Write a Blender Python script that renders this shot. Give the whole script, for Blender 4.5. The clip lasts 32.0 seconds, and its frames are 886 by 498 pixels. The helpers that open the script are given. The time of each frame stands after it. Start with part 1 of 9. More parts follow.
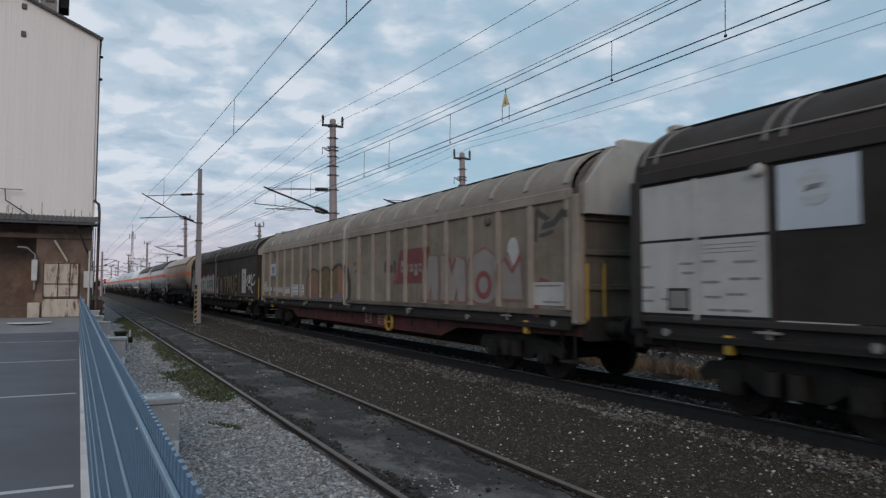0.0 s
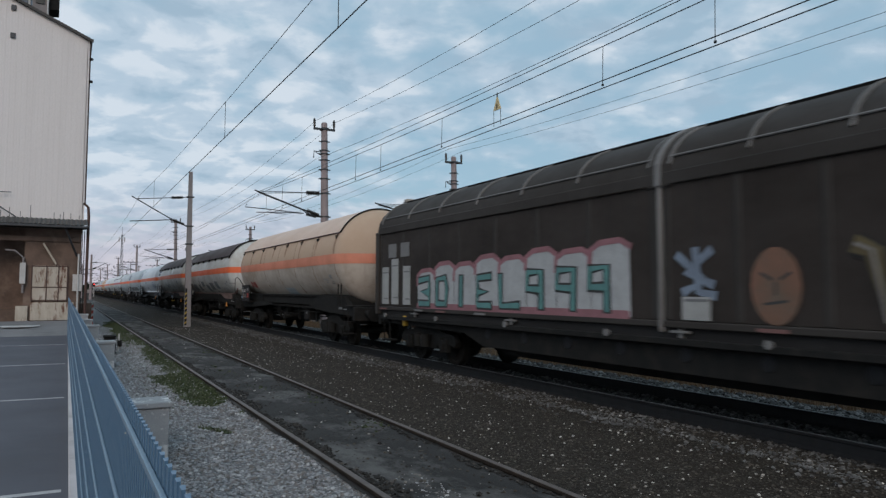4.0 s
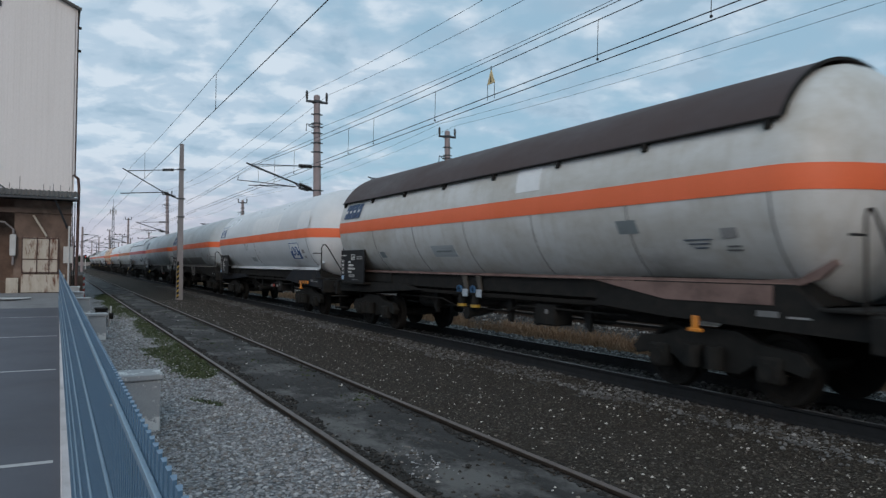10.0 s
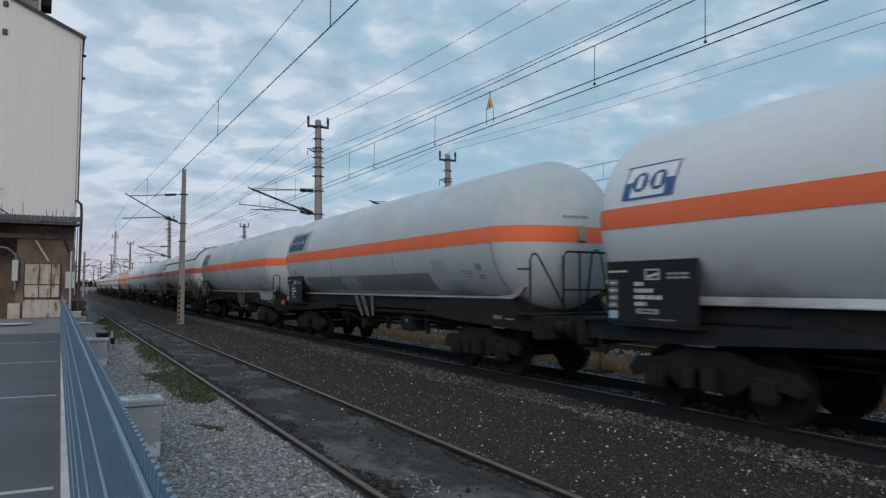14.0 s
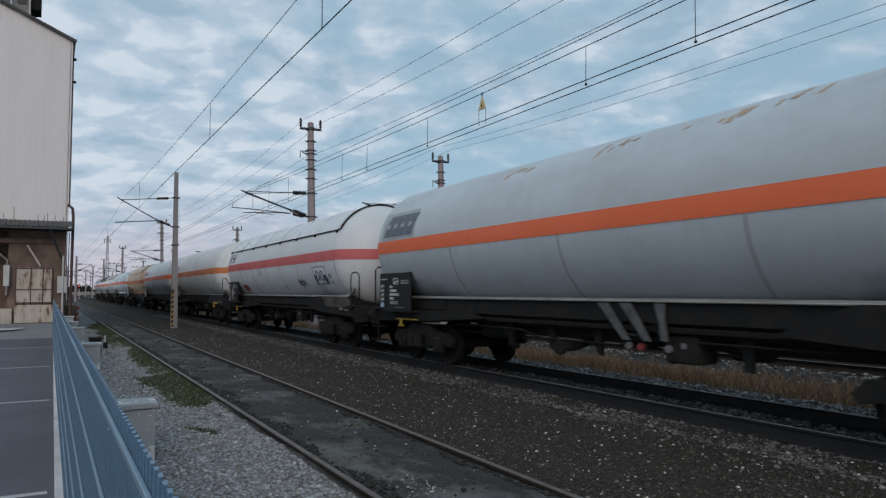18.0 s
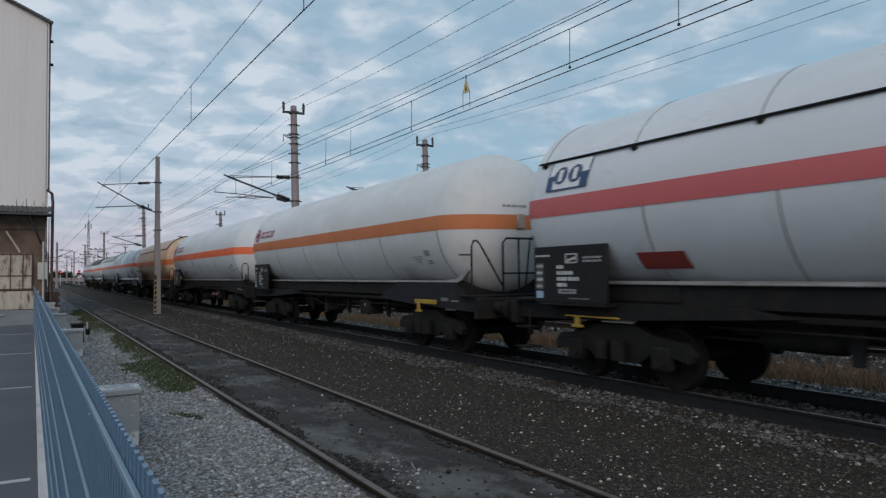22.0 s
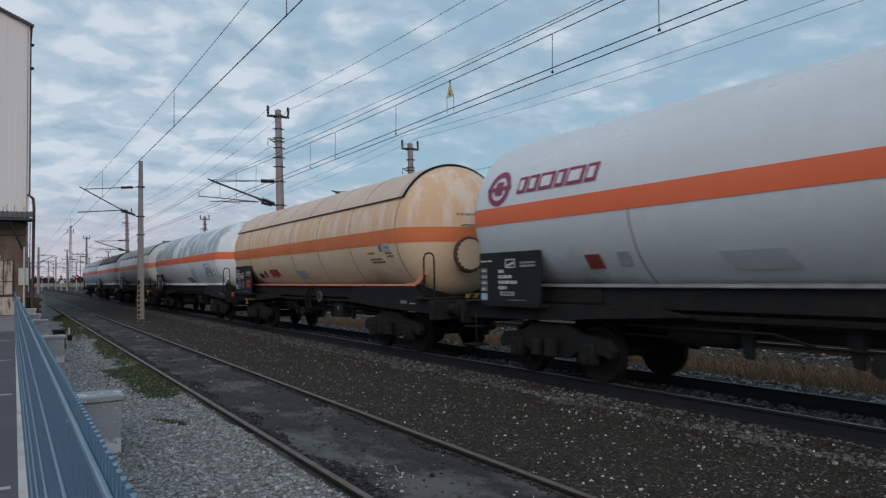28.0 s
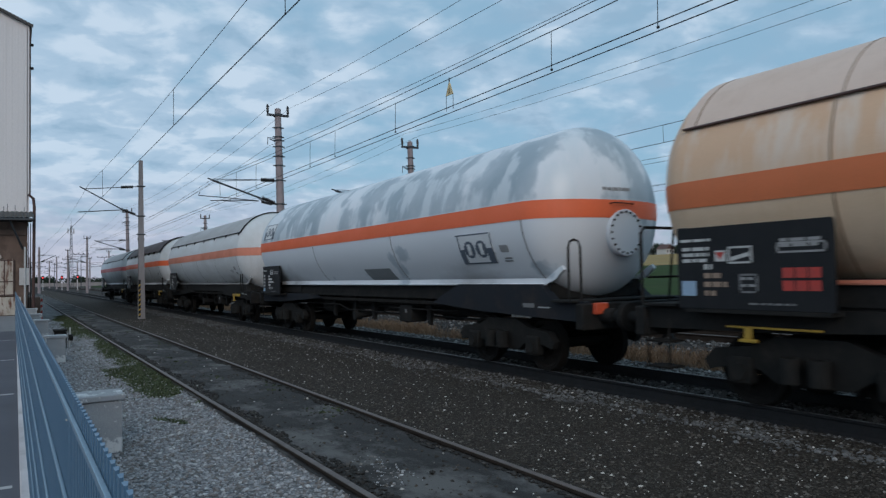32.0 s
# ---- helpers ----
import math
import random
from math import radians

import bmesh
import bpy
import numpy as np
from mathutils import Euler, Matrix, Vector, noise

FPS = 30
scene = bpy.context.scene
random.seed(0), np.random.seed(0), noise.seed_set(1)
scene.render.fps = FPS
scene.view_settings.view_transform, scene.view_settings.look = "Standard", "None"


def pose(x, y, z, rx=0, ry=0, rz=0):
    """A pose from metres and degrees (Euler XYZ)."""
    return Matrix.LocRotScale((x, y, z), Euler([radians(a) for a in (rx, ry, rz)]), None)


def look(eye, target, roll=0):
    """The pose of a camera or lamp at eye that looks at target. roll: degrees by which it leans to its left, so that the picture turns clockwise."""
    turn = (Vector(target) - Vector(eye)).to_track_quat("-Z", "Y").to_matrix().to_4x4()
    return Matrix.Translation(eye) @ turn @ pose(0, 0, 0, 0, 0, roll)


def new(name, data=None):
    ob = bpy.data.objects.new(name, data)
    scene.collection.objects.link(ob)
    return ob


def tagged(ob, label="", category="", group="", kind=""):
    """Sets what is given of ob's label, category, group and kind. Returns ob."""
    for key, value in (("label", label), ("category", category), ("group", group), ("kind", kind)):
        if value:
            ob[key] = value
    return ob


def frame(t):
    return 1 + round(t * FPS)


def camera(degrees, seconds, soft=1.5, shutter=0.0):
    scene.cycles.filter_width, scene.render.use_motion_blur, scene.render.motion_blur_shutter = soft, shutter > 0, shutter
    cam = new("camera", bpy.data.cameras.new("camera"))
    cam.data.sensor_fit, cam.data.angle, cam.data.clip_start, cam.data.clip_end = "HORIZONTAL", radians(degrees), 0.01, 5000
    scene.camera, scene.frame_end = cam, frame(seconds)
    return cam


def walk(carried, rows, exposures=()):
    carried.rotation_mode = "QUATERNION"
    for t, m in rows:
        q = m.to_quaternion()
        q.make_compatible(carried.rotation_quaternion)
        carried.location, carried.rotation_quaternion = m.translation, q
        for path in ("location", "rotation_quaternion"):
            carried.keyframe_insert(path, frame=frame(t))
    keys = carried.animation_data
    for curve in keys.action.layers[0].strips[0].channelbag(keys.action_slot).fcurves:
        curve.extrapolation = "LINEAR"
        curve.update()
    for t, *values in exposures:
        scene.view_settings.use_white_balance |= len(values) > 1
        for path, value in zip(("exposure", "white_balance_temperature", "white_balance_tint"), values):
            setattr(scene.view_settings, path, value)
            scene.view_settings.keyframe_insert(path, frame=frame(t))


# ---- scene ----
cam = camera(66.0, 32.0, 1.35, 0.35)
PATH = [
    (0, pose(-0.006, 0.094, 1.753, 93.183, -0.054, -28.058)),
    (0.5, pose(-0.006, 0.086, 1.753, 93.012, -0.160, -28.727)),
    (1, pose(-0.004, 0.086, 1.753, 93.082, -0.324, -28.956)),
    (1.5, pose(-0.006, 0.088, 1.753, 93.268, -0.262, -28.578)),
    (2, pose(-0.004, 0.090, 1.754, 93.204, -0.100, -28.576)),
    (2.5, pose(-0.003, 0.090, 1.752, 93.191, -0.264, -28.854)),
    (3, pose(-0.004, 0.094, 1.753, 93.375, -0.367, -29.267)),
    (3.5, pose(-0.006, 0.090, 1.754, 93.538, -0.137, -28.930)),
    (5.5, pose(-0.004, 0.092, 1.751, 93.286, -0.215, -28.646)),
    (6, pose(-0.003, 0.092, 1.751, 93.176, -0.127, -28.941)),
    (6.5, pose(-0.000, 0.080, 1.751, 92.971, -0.503, -28.839)),
    (7, pose(0.002, 0.075, 1.753, 93.724, -0.159, -27.293)),
    (7.5, pose(0.003, 0.077, 1.755, 93.003, 0.090, -28.622)),
    (8, pose(0.007, 0.088, 1.756, 91.599, 0.717, -28.534)),
    (8.5, pose(0.010, 0.084, 1.756, 91.274, 0.250, -29.247)),
    (9, pose(0.004, 0.076, 1.761, 91.988, 0.357, -28.150)),
    (9.5, pose(0.006, 0.074, 1.759, 90.937, 0.220, -29.036)),
    (10, pose(0.012, 0.089, 1.753, 91.388, -0.515, -29.380)),
    (10.5, pose(0.007, 0.084, 1.757, 93.985, -0.707, -30.630)),
    (11, pose(0.010, 0.067, 1.758, 93.602, -1.169, -30.172)),
    (11.5, pose(0.007, 0.048, 1.761, 93.266, -0.582, -30.289)),
    (12, pose(0.003, -0.003, 1.766, 92.761, -0.285, -29.506)),
    (12.5, pose(0.006, 0.008, 1.766, 92.375, -0.341, -29.672)),
    (13, pose(0.002, 0.005, 1.764, 92.561, -0.508, -29.463)),
    (13.5, pose(0.003, 0.017, 1.767, 93.240, -0.114, -29.166)),
    (15.5, pose(-0.003, 0.011, 1.752, 93.374, -0.589, -29.772)),
    (16, pose(-0.002, 0.011, 1.749, 93.554, -0.101, -30.323)),
    (16.5, pose(-0.003, 0.007, 1.751, 93.554, -0.059, -30.247)),
    (17, pose(-0.004, 0.004, 1.751, 93.658, 0.062, -30.168)),
    (17.5, pose(-0.002, 0.000, 1.751, 93.507, 0.244, -29.772)),
    (18, pose(-0.002, 0.002, 1.751, 93.421, 0.337, -29.743)),
    (18.5, pose(-0.000, 0.006, 1.749, 93.416, 0.188, -29.804)),
    (19, pose(0.000, -0.000, 1.750, 93.330, 0.400, -29.740)),
    (19.5, pose(0.000, -0.003, 1.750, 93.052, 0.636, -30.092)),
    (20, pose(0.003, -0.002, 1.749, 92.775, 0.482, -30.336)),
    (20.5, pose(0.002, -0.008, 1.750, 92.743, 0.415, -30.359)),
    (21, pose(0.003, -0.001, 1.748, 92.289, 0.447, -30.287)),
    (21.5, pose(0.004, 0.003, 1.748, 92.440, 0.662, -30.748)),
    (22, pose(0.005, -0.005, 1.747, 92.071, 0.669, -30.986)),
    (22.5, pose(0.004, 0.002, 1.746, 91.598, 0.717, -30.289)),
    (23, pose(0.007, -0.004, 1.749, 91.872, 0.526, -29.606)),
    (23.5, pose(0.006, -0.011, 1.752, 92.156, 0.125, -30.610)),
    (24, pose(0.007, -0.051, 1.757, 91.995, -0.199, -31.046)),
    (24.5, pose(0.002, -0.054, 1.759, 92.368, -0.364, -31.908)),
    (26.5, pose(0.010, -0.056, 1.756, 91.934, 0.241, -32.720)),
    (27, pose(0.008, -0.049, 1.755, 91.760, 0.313, -32.701)),
    (27.5, pose(0.010, -0.054, 1.756, 92.102, 0.913, -32.293)),
    (28, pose(0.013, -0.056, 1.755, 92.333, 0.975, -32.140)),
    (28.5, pose(0.012, -0.056, 1.756, 92.419, 0.885, -32.148)),
    (29, pose(0.012, -0.052, 1.755, 92.431, 0.957, -31.828)),
    (29.5, pose(0.014, -0.053, 1.756, 92.797, 1.086, -31.673)),
    (30, pose(0.014, -0.064, 1.758, 92.820, 1.063, -31.604)),
    (30.5, pose(0.014, -0.066, 1.756, 92.537, 1.027, -31.857)),
    (31, pose(0.016, -0.062, 1.757, 92.537, 1.219, -31.712)),
    (31.5, pose(0.019, -0.064, 1.755, 92.371, 1.217, -31.953)),
    (32, pose(0.018, -0.072, 1.755, 92.177, 1.233, -32.085)),
]
walk(cam, PATH, [(0, 0.02, 6600, 10), (2, 0.02, 6450, 8), (5, 0, 6400, 7), (7, 0.02, 6150, 5), (9, 0.08, 6250, 6), (11, -0.02, 6300, 6), (16, -0.02, 6350, 7), (20, -0.10, 6400, 8), (28, -0.08, 6400, 8), (30, -0.07, 5950, 4), (32, -0.10, 5850, 4)])

# ---- light ----
SUN_DIR = Vector((-0.38, -0.87, 0.46)).normalized()
world = bpy.data.worlds.new("dusk_sky")
scene.world = world
world.use_nodes = True


def sky():
    nt = world.node_tree
    nt.nodes.clear()
    N, L = nt.nodes.new, nt.links.new
    out, bg = N("ShaderNodeOutputWorld"), N("ShaderNodeBackground")
    sk = N("ShaderNodeTexSky")
    sk.sky_type, sk.sun_disc = "NISHITA", False
    sk.sun_elevation, sk.sun_rotation = math.asin(SUN_DIR.z), math.atan2(SUN_DIR.x, SUN_DIR.y)
    sk.air_density, sk.dust_density, sk.ozone_density = 1.2, 0.6, 2.0
    tc, sep = N("ShaderNodeTexCoord"), N("ShaderNodeSeparateXYZ")
    L(tc.outputs["Generated"], sep.inputs[0])

    def m(op, a, b=None, clamp=False):
        n = N("ShaderNodeMath")
        n.operation, n.use_clamp = op, clamp
        for i, v in enumerate((a, b)):
            if v is None:
                continue
            if isinstance(v, (int, float)):
                n.inputs[i].default_value = v
            else:
                L(v, n.inputs[i])
        return n.outputs[0]

    up = m("MAXIMUM", sep.outputs[2], 0.0)
    # cloud sheet seen from below: across and along the line of the tracks
    across = m("SUBTRACT", m("MULTIPLY", sep.outputs[0], 0.866), m("MULTIPLY", sep.outputs[1], 0.5))
    along = m("ADD", m("MULTIPLY", sep.outputs[0], 0.5), m("MULTIPLY", sep.outputs[1], 0.866))
    d = m("ADD", up, 0.22)
    comb = N("ShaderNodeCombineXYZ")
    L(m("DIVIDE", across, d), comb.inputs[0])
    L(m("DIVIDE", along, d), comb.inputs[1])

    def clouds(scale, detail, rough, off, sx, turn, warp=0.3):
        mp = N("ShaderNodeMapping")
        mp.inputs["Location"].default_value = off
        mp.inputs["Rotation"].default_value = (0, 0, radians(turn))
        mp.inputs["Scale"].default_value = (sx, 1, 1)
        L(comb.outputs[0], mp.inputs[0])
        no = N("ShaderNodeTexNoise")
        no.inputs["Scale"].default_value = scale
        no.inputs["Detail"].default_value = detail
        no.inputs["Roughness"].default_value = rough
        no.inputs["Distortion"].default_value = warp
        L(mp.outputs[0], no.inputs["Vector"])
        return no.outputs["Fac"]

    def ramp(v, stops):
        r = N("ShaderNodeValToRGB")
        r.color_ramp.interpolation = "EASE"
        while len(r.color_ramp.elements) < len(stops):
            r.color_ramp.elements.new(0.5)
        for e, (p, c) in zip(r.color_ramp.elements, stops):
            e.position, e.color = p, (*c, 1) if not isinstance(c, float) else (c, c, c, 1)
        L(v, r.inputs[0])
        return r.outputs[0]

    def mix(f, a, b, mode="MIX"):
        n = N("ShaderNodeMixRGB")
        n.blend_type = mode
        for i, v in enumerate((f, a, b)):
            if isinstance(v, (int, float)):
                n.inputs[i].default_value = v
            elif isinstance(v, tuple):
                n.inputs[i].default_value = (*v, 1)
            else:
                L(v, n.inputs[i])
        return n.outputs[0]

    big = clouds(1.1, 3, 0.5, (2.2, 0.6, 0), 0.9, 0)
    fine = clouds(4.8, 6, 0.52, (0.4, 5.2, 0), 1.0, 3, 0.2)
    side = m("MULTIPLY", m("ADD", across, -0.08), -0.14)
    cover = m("ADD", m("ADD", m("MULTIPLY", big, 0.40), m("MULTIPLY", fine, 0.60)), side)
    mask = ramp(cover, ((0.38, 0.0), (0.58, 1.0)))
    # clear air behind the clouds, from the sky model, pale at the rim
    clear = mix(1.0, sk.outputs[0], (0.115, 0.125, 0.125), "MULTIPLY")
    clear = mix(0.88, clear, ramp(up, ((0.0, (0.40, 0.43, 0.54)), (0.16, (0.335, 0.485, 0.615)), (0.6, (0.35, 0.51, 0.635)))))
    # lit tops and grey undersides of the cloud sheet
    puffs = m("ADD", clouds(6.2, 6, 0.52, (7.7, 2.2, 0), 0.95, 2, 0.25), m("MULTIPLY", side, 0.6))
    shade = ramp(puffs, ((0.36, (0.37, 0.49, 0.615)), (0.50, (0.50, 0.605, 0.725)), (0.63, (0.70, 0.76, 0.845))))
    low = ramp(up, ((0.0, 1.0), (0.17, 0.0)))
    shade = mix(m("MULTIPLY", low, 0.75), shade, (0.60, 0.52, 0.60))
    col = mix(m("MULTIPLY", mask, 0.9), clear, shade)
    L(col, bg.inputs[0])
    bg.inputs[1].default_value = 0.98
    L(bg.outputs[0], out.inputs[0])


sky()
sun = new("sun", bpy.data.lights.new("sun", "SUN"))
sun.data.energy, sun.data.angle, sun.data.color = 0.95, radians(25), (1.0, 0.81, 0.69)
sun.matrix_world = look(SUN_DIR * 50, (0, 0, 0))
scene.view_settings.exposure = 0.0


# ---- materials ----
def node_mat(name, rough=0.7, metal=0.0):
    mt = bpy.data.materials.new(name)
    mt.use_nodes = True
    b = mt.node_tree.nodes["Principled BSDF"]
    b.inputs["Roughness"].default_value = rough
    b.inputs["Metallic"].default_value = metal
    return mt, mt.node_tree, b


def noise_node(nt, vec, scale, detail=5, rough=0.6):
    n = nt.nodes.new("ShaderNodeTexNoise")
    n.inputs["Scale"].default_value = scale
    n.inputs["Detail"].default_value = detail
    n.inputs["Roughness"].default_value = rough
    nt.links.new(vec, n.inputs["Vector"])
    return n.outputs["Fac"]


def ramp_node(nt, v, stops):
    r = nt.nodes.new("ShaderNodeValToRGB")
    while len(r.color_ramp.elements) < len(stops):
        r.color_ramp.elements.new(0.5)
    for e, (p, c) in zip(r.color_ramp.elements, stops):
        e.position = p
        e.color = (*c, 1) if isinstance(c, tuple) else (c, c, c, 1)
    nt.links.new(v, r.inputs[0])
    return r.outputs[0]


def mix_node(nt, f, a, b, mode="MIX"):
    n = nt.nodes.new("ShaderNodeMixRGB")
    n.blend_type = mode
    for i, v in enumerate((f, a, b)):
        if isinstance(v, (int, float)):
            n.inputs[i].default_value = v
        elif isinstance(v, tuple):
            n.inputs[i].default_value = (*v, 1)
        else:
            nt.links.new(v, n.inputs[i])
    return n.outputs[0]


def coords(nt, scale=(1, 1, 1), kind="Object"):
    tc, mp = nt.nodes.new("ShaderNodeTexCoord"), nt.nodes.new("ShaderNodeMapping")
    mp.inputs["Scale"].default_value = scale
    nt.links.new(tc.outputs[kind], mp.inputs[0])
    return mp.outputs[0]


def bump_node(nt, b, h, strength=0.3, dist=0.02):
    n = nt.nodes.new("ShaderNodeBump")
    n.inputs["Strength"].default_value = strength
    n.inputs["Distance"].default_value = dist
    nt.links.new(h, n.inputs["Height"])
    nt.links.new(n.outputs[0], b.inputs["Normal"])


def surface(name, base, dark, rough=0.75, metal=0.0, scale=3.0, fine=40.0, bump=0.2, stretch=(1, 1, 1), stain=None, amount=0.5, vary=0.0, dist=0.01, spec=0.5, edge=(0.52, 0.72)):
    """A worn surface: base to dark by coarse noise, fine grain, and stains of another colour."""
    mt, nt, b = node_mat(name, rough, metal)
    b.inputs["Specular IOR Level"].default_value = spec
    v = coords(nt, stretch)
    c1 = noise_node(nt, v, scale, 6, 0.65)
    c2 = noise_node(nt, v, fine, 4, 0.6)
    col = mix_node(nt, ramp_node(nt, c1, ((0.35, 0.0), (0.7, 1.0))), base, dark)
    col = mix_node(nt, 0.35, col, ramp_node(nt, c2, ((0.3, 0.55), (0.7, 1.0))), "MULTIPLY")
    if stain:
        c3 = noise_node(nt, coords(nt, tuple(1.7 * s for s in stretch)), scale * 0.6, 8, 0.7)
        f = ramp_node(nt, c3, ((edge[0], 0.0), (edge[1], amount)))
        col = mix_node(nt, f, col, stain)
    if vary:
        oi = nt.nodes.new("ShaderNodeObjectInfo")
        col = mix_node(nt, 1.0, col, ramp_node(nt, oi.outputs["Random"], ((0.0, 1.0 - vary), (1.0, 1.0))), "MULTIPLY")
    nt.links.new(col, b.inputs["Base Color"])
    r = ramp_node(nt, c2, ((0.2, max(rough - 0.12, 0.05)), (0.8, min(rough + 0.1, 1.0))))
    nt.links.new(r, b.inputs["Roughness"])
    if bump:
        bump_node(nt, b, c2, bump, dist)
    return mt


def grit(name, stops, cell=40.0, rough=0.95, patch=None, amount=0.6, bump=0.8, coarse=0.9):
    """Packed small stones: cells of their own shade, with broad patches of another colour."""
    mt, nt, b = node_mat(name, rough)
    b.inputs["Specular IOR Level"].default_value = 0.2
    v = coords(nt)
    vo = nt.nodes.new("ShaderNodeTexVoronoi")
    vo.inputs["Scale"].default_value = cell
    nt.links.new(v, vo.inputs["Vector"])
    sp = nt.nodes.new("ShaderNodeSeparateColor")
    nt.links.new(vo.outputs["Color"], sp.inputs[0])
    col = ramp_node(nt, sp.outputs[0], stops)
    # each cell darkens to its rim: shade between the stones put into the colour
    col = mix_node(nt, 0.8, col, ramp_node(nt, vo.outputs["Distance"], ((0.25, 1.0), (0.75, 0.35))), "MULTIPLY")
    c1 = noise_node(nt, v, coarse, 7, 0.68)
    if patch:
        col = mix_node(nt, ramp_node(nt, c1, ((0.46, 0.0), (0.66, amount))), col, patch)
    c2 = noise_node(nt, v, coarse * 4.3, 5, 0.6)
    col = mix_node(nt, 0.5, col, ramp_node(nt, c2, ((0.3, 0.55), (0.7, 1.0))), "MULTIPLY")
    nt.links.new(col, b.inputs["Base Color"])
    bump_node(nt, b, ramp_node(nt, vo.outputs["Distance"], ((0.0, 1.0), (0.8, 0.0))), bump, 0.02)
    return mt


def islands(name, stops, rough=0.85, grain=60.0):
    """Many loose pieces in one mesh, each of its own shade."""
    mt, nt, b = node_mat(name, rough)
    g = nt.nodes.new("ShaderNodeNewGeometry")
    col = ramp_node(nt, g.outputs["Random Per Island"], stops)
    n = noise_node(nt, coords(nt), grain, 3)
    col = mix_node(nt, 0.5, col, ramp_node(nt, n, ((0.3, 0.5), (0.7, 1.0))), "MULTIPLY")
    nt.links.new(col, b.inputs["Base Color"])
    return mt


def paint(name, base, grime, amount=0.5, rough=0.45, streak=0.4, top=None, chalk=None, dust=None):
    """Tank paint: rain streaks down the flank, road film in blotches, chips; top: a film washed down from above, to a height."""
    mt, nt, b = node_mat(name, rough)
    st = noise_node(nt, coords(nt, (2.0, 2.2, 0.16)), 2.2, 7, 0.7)
    bl = noise_node(nt, coords(nt, (1, 0.5, 1)), 0.9, 6, 0.65)
    fi = noise_node(nt, coords(nt), 55, 4, 0.6)
    col = mix_node(nt, ramp_node(nt, bl, ((0.42, 0.0), (0.78, amount))), base, grime)
    col = mix_node(nt, ramp_node(nt, st, ((0.5, 0.0), (0.75, streak))), col, grime)
    if top:
        film, z0, z1, share = top
        sp, wv = nt.nodes.new("ShaderNodeSeparateXYZ"), nt.nodes.new("ShaderNodeMath")
        nt.links.new(coords(nt, (1, 1, 0.2)), sp.inputs[0])
        wv.operation = "MULTIPLY_ADD"
        nt.links.new(noise_node(nt, coords(nt, (1, 1.6, 0.3)), 2.0, 5, 0.6), wv.inputs[0])
        wv.inputs[1].default_value = 0.10
        nt.links.new(sp.outputs[2], wv.inputs[2])
        f = ramp_node(nt, wv.outputs[0], ((z0 * 0.2 + 0.05, 0.0), (z1 * 0.2 + 0.05, share)))
        col = mix_node(nt, f, col, film)
        if chalk:
            ch = noise_node(nt, coords(nt, (1.4, 1.5, 0.14)), 2.6, 6, 0.62)
            k = nt.nodes.new("ShaderNodeMath")
            k.operation = "MULTIPLY"
            nt.links.new(f, k.inputs[0])
            nt.links.new(ramp_node(nt, ch, ((0.46, 0.0), (0.60, 1.0))), k.inputs[1])
            col = mix_node(nt, k.outputs[0], col, chalk)
    if dust:
        col = wheel_dust(nt, col, dust)
    col = mix_node(nt, 0.18 if rough < 0.63 else 0.4, col, ramp_node(nt, fi, ((0.3, 0.6), (0.6, 1.0))), "MULTIPLY")
    nt.links.new(col, b.inputs["Base Color"])
    nt.links.new(ramp_node(nt, bl, ((0.3, rough - 0.08), (0.75, min(rough + 0.3, 1.0)))), b.inputs["Roughness"])
    bump_node(nt, b, bl, 0.05, 0.02)
    return mt


def wheel_dust(nt, col, dust, share=0.8, reach=2.25):
    """Brake dust that the wheels throw up: ragged fans on the flank over both bogies."""
    def m(op, a, b=None):
        n = nt.nodes.new("ShaderNodeMath")
        n.operation = op
        for i, v in enumerate((a, b)):
            if isinstance(v, (int, float)):
                n.inputs[i].default_value = v
            elif v is not None:
                nt.links.new(v, n.inputs[i])
        return n.outputs[0]
    sp = nt.nodes.new("ShaderNodeSeparateXYZ")
    nt.links.new(coords(nt), sp.inputs[0])
    off = m("MULTIPLY", m("ABSOLUTE", m("SUBTRACT", m("ABSOLUTE", sp.outputs[1]), 5.0)), 0.42)
    rise = m("SUBTRACT", m("SUBTRACT", reach, sp.outputs[2]), off)
    ragged = m("MULTIPLY", m("SUBTRACT", noise_node(nt, coords(nt, (1, 0.8, 1.6)), 1.8, 6, 0.62), 0.5), 0.9)
    return mix_node(nt, ramp_node(nt, m("ADD", rise, ragged), ((0.05, 0.0), (0.75, share))), col, dust)


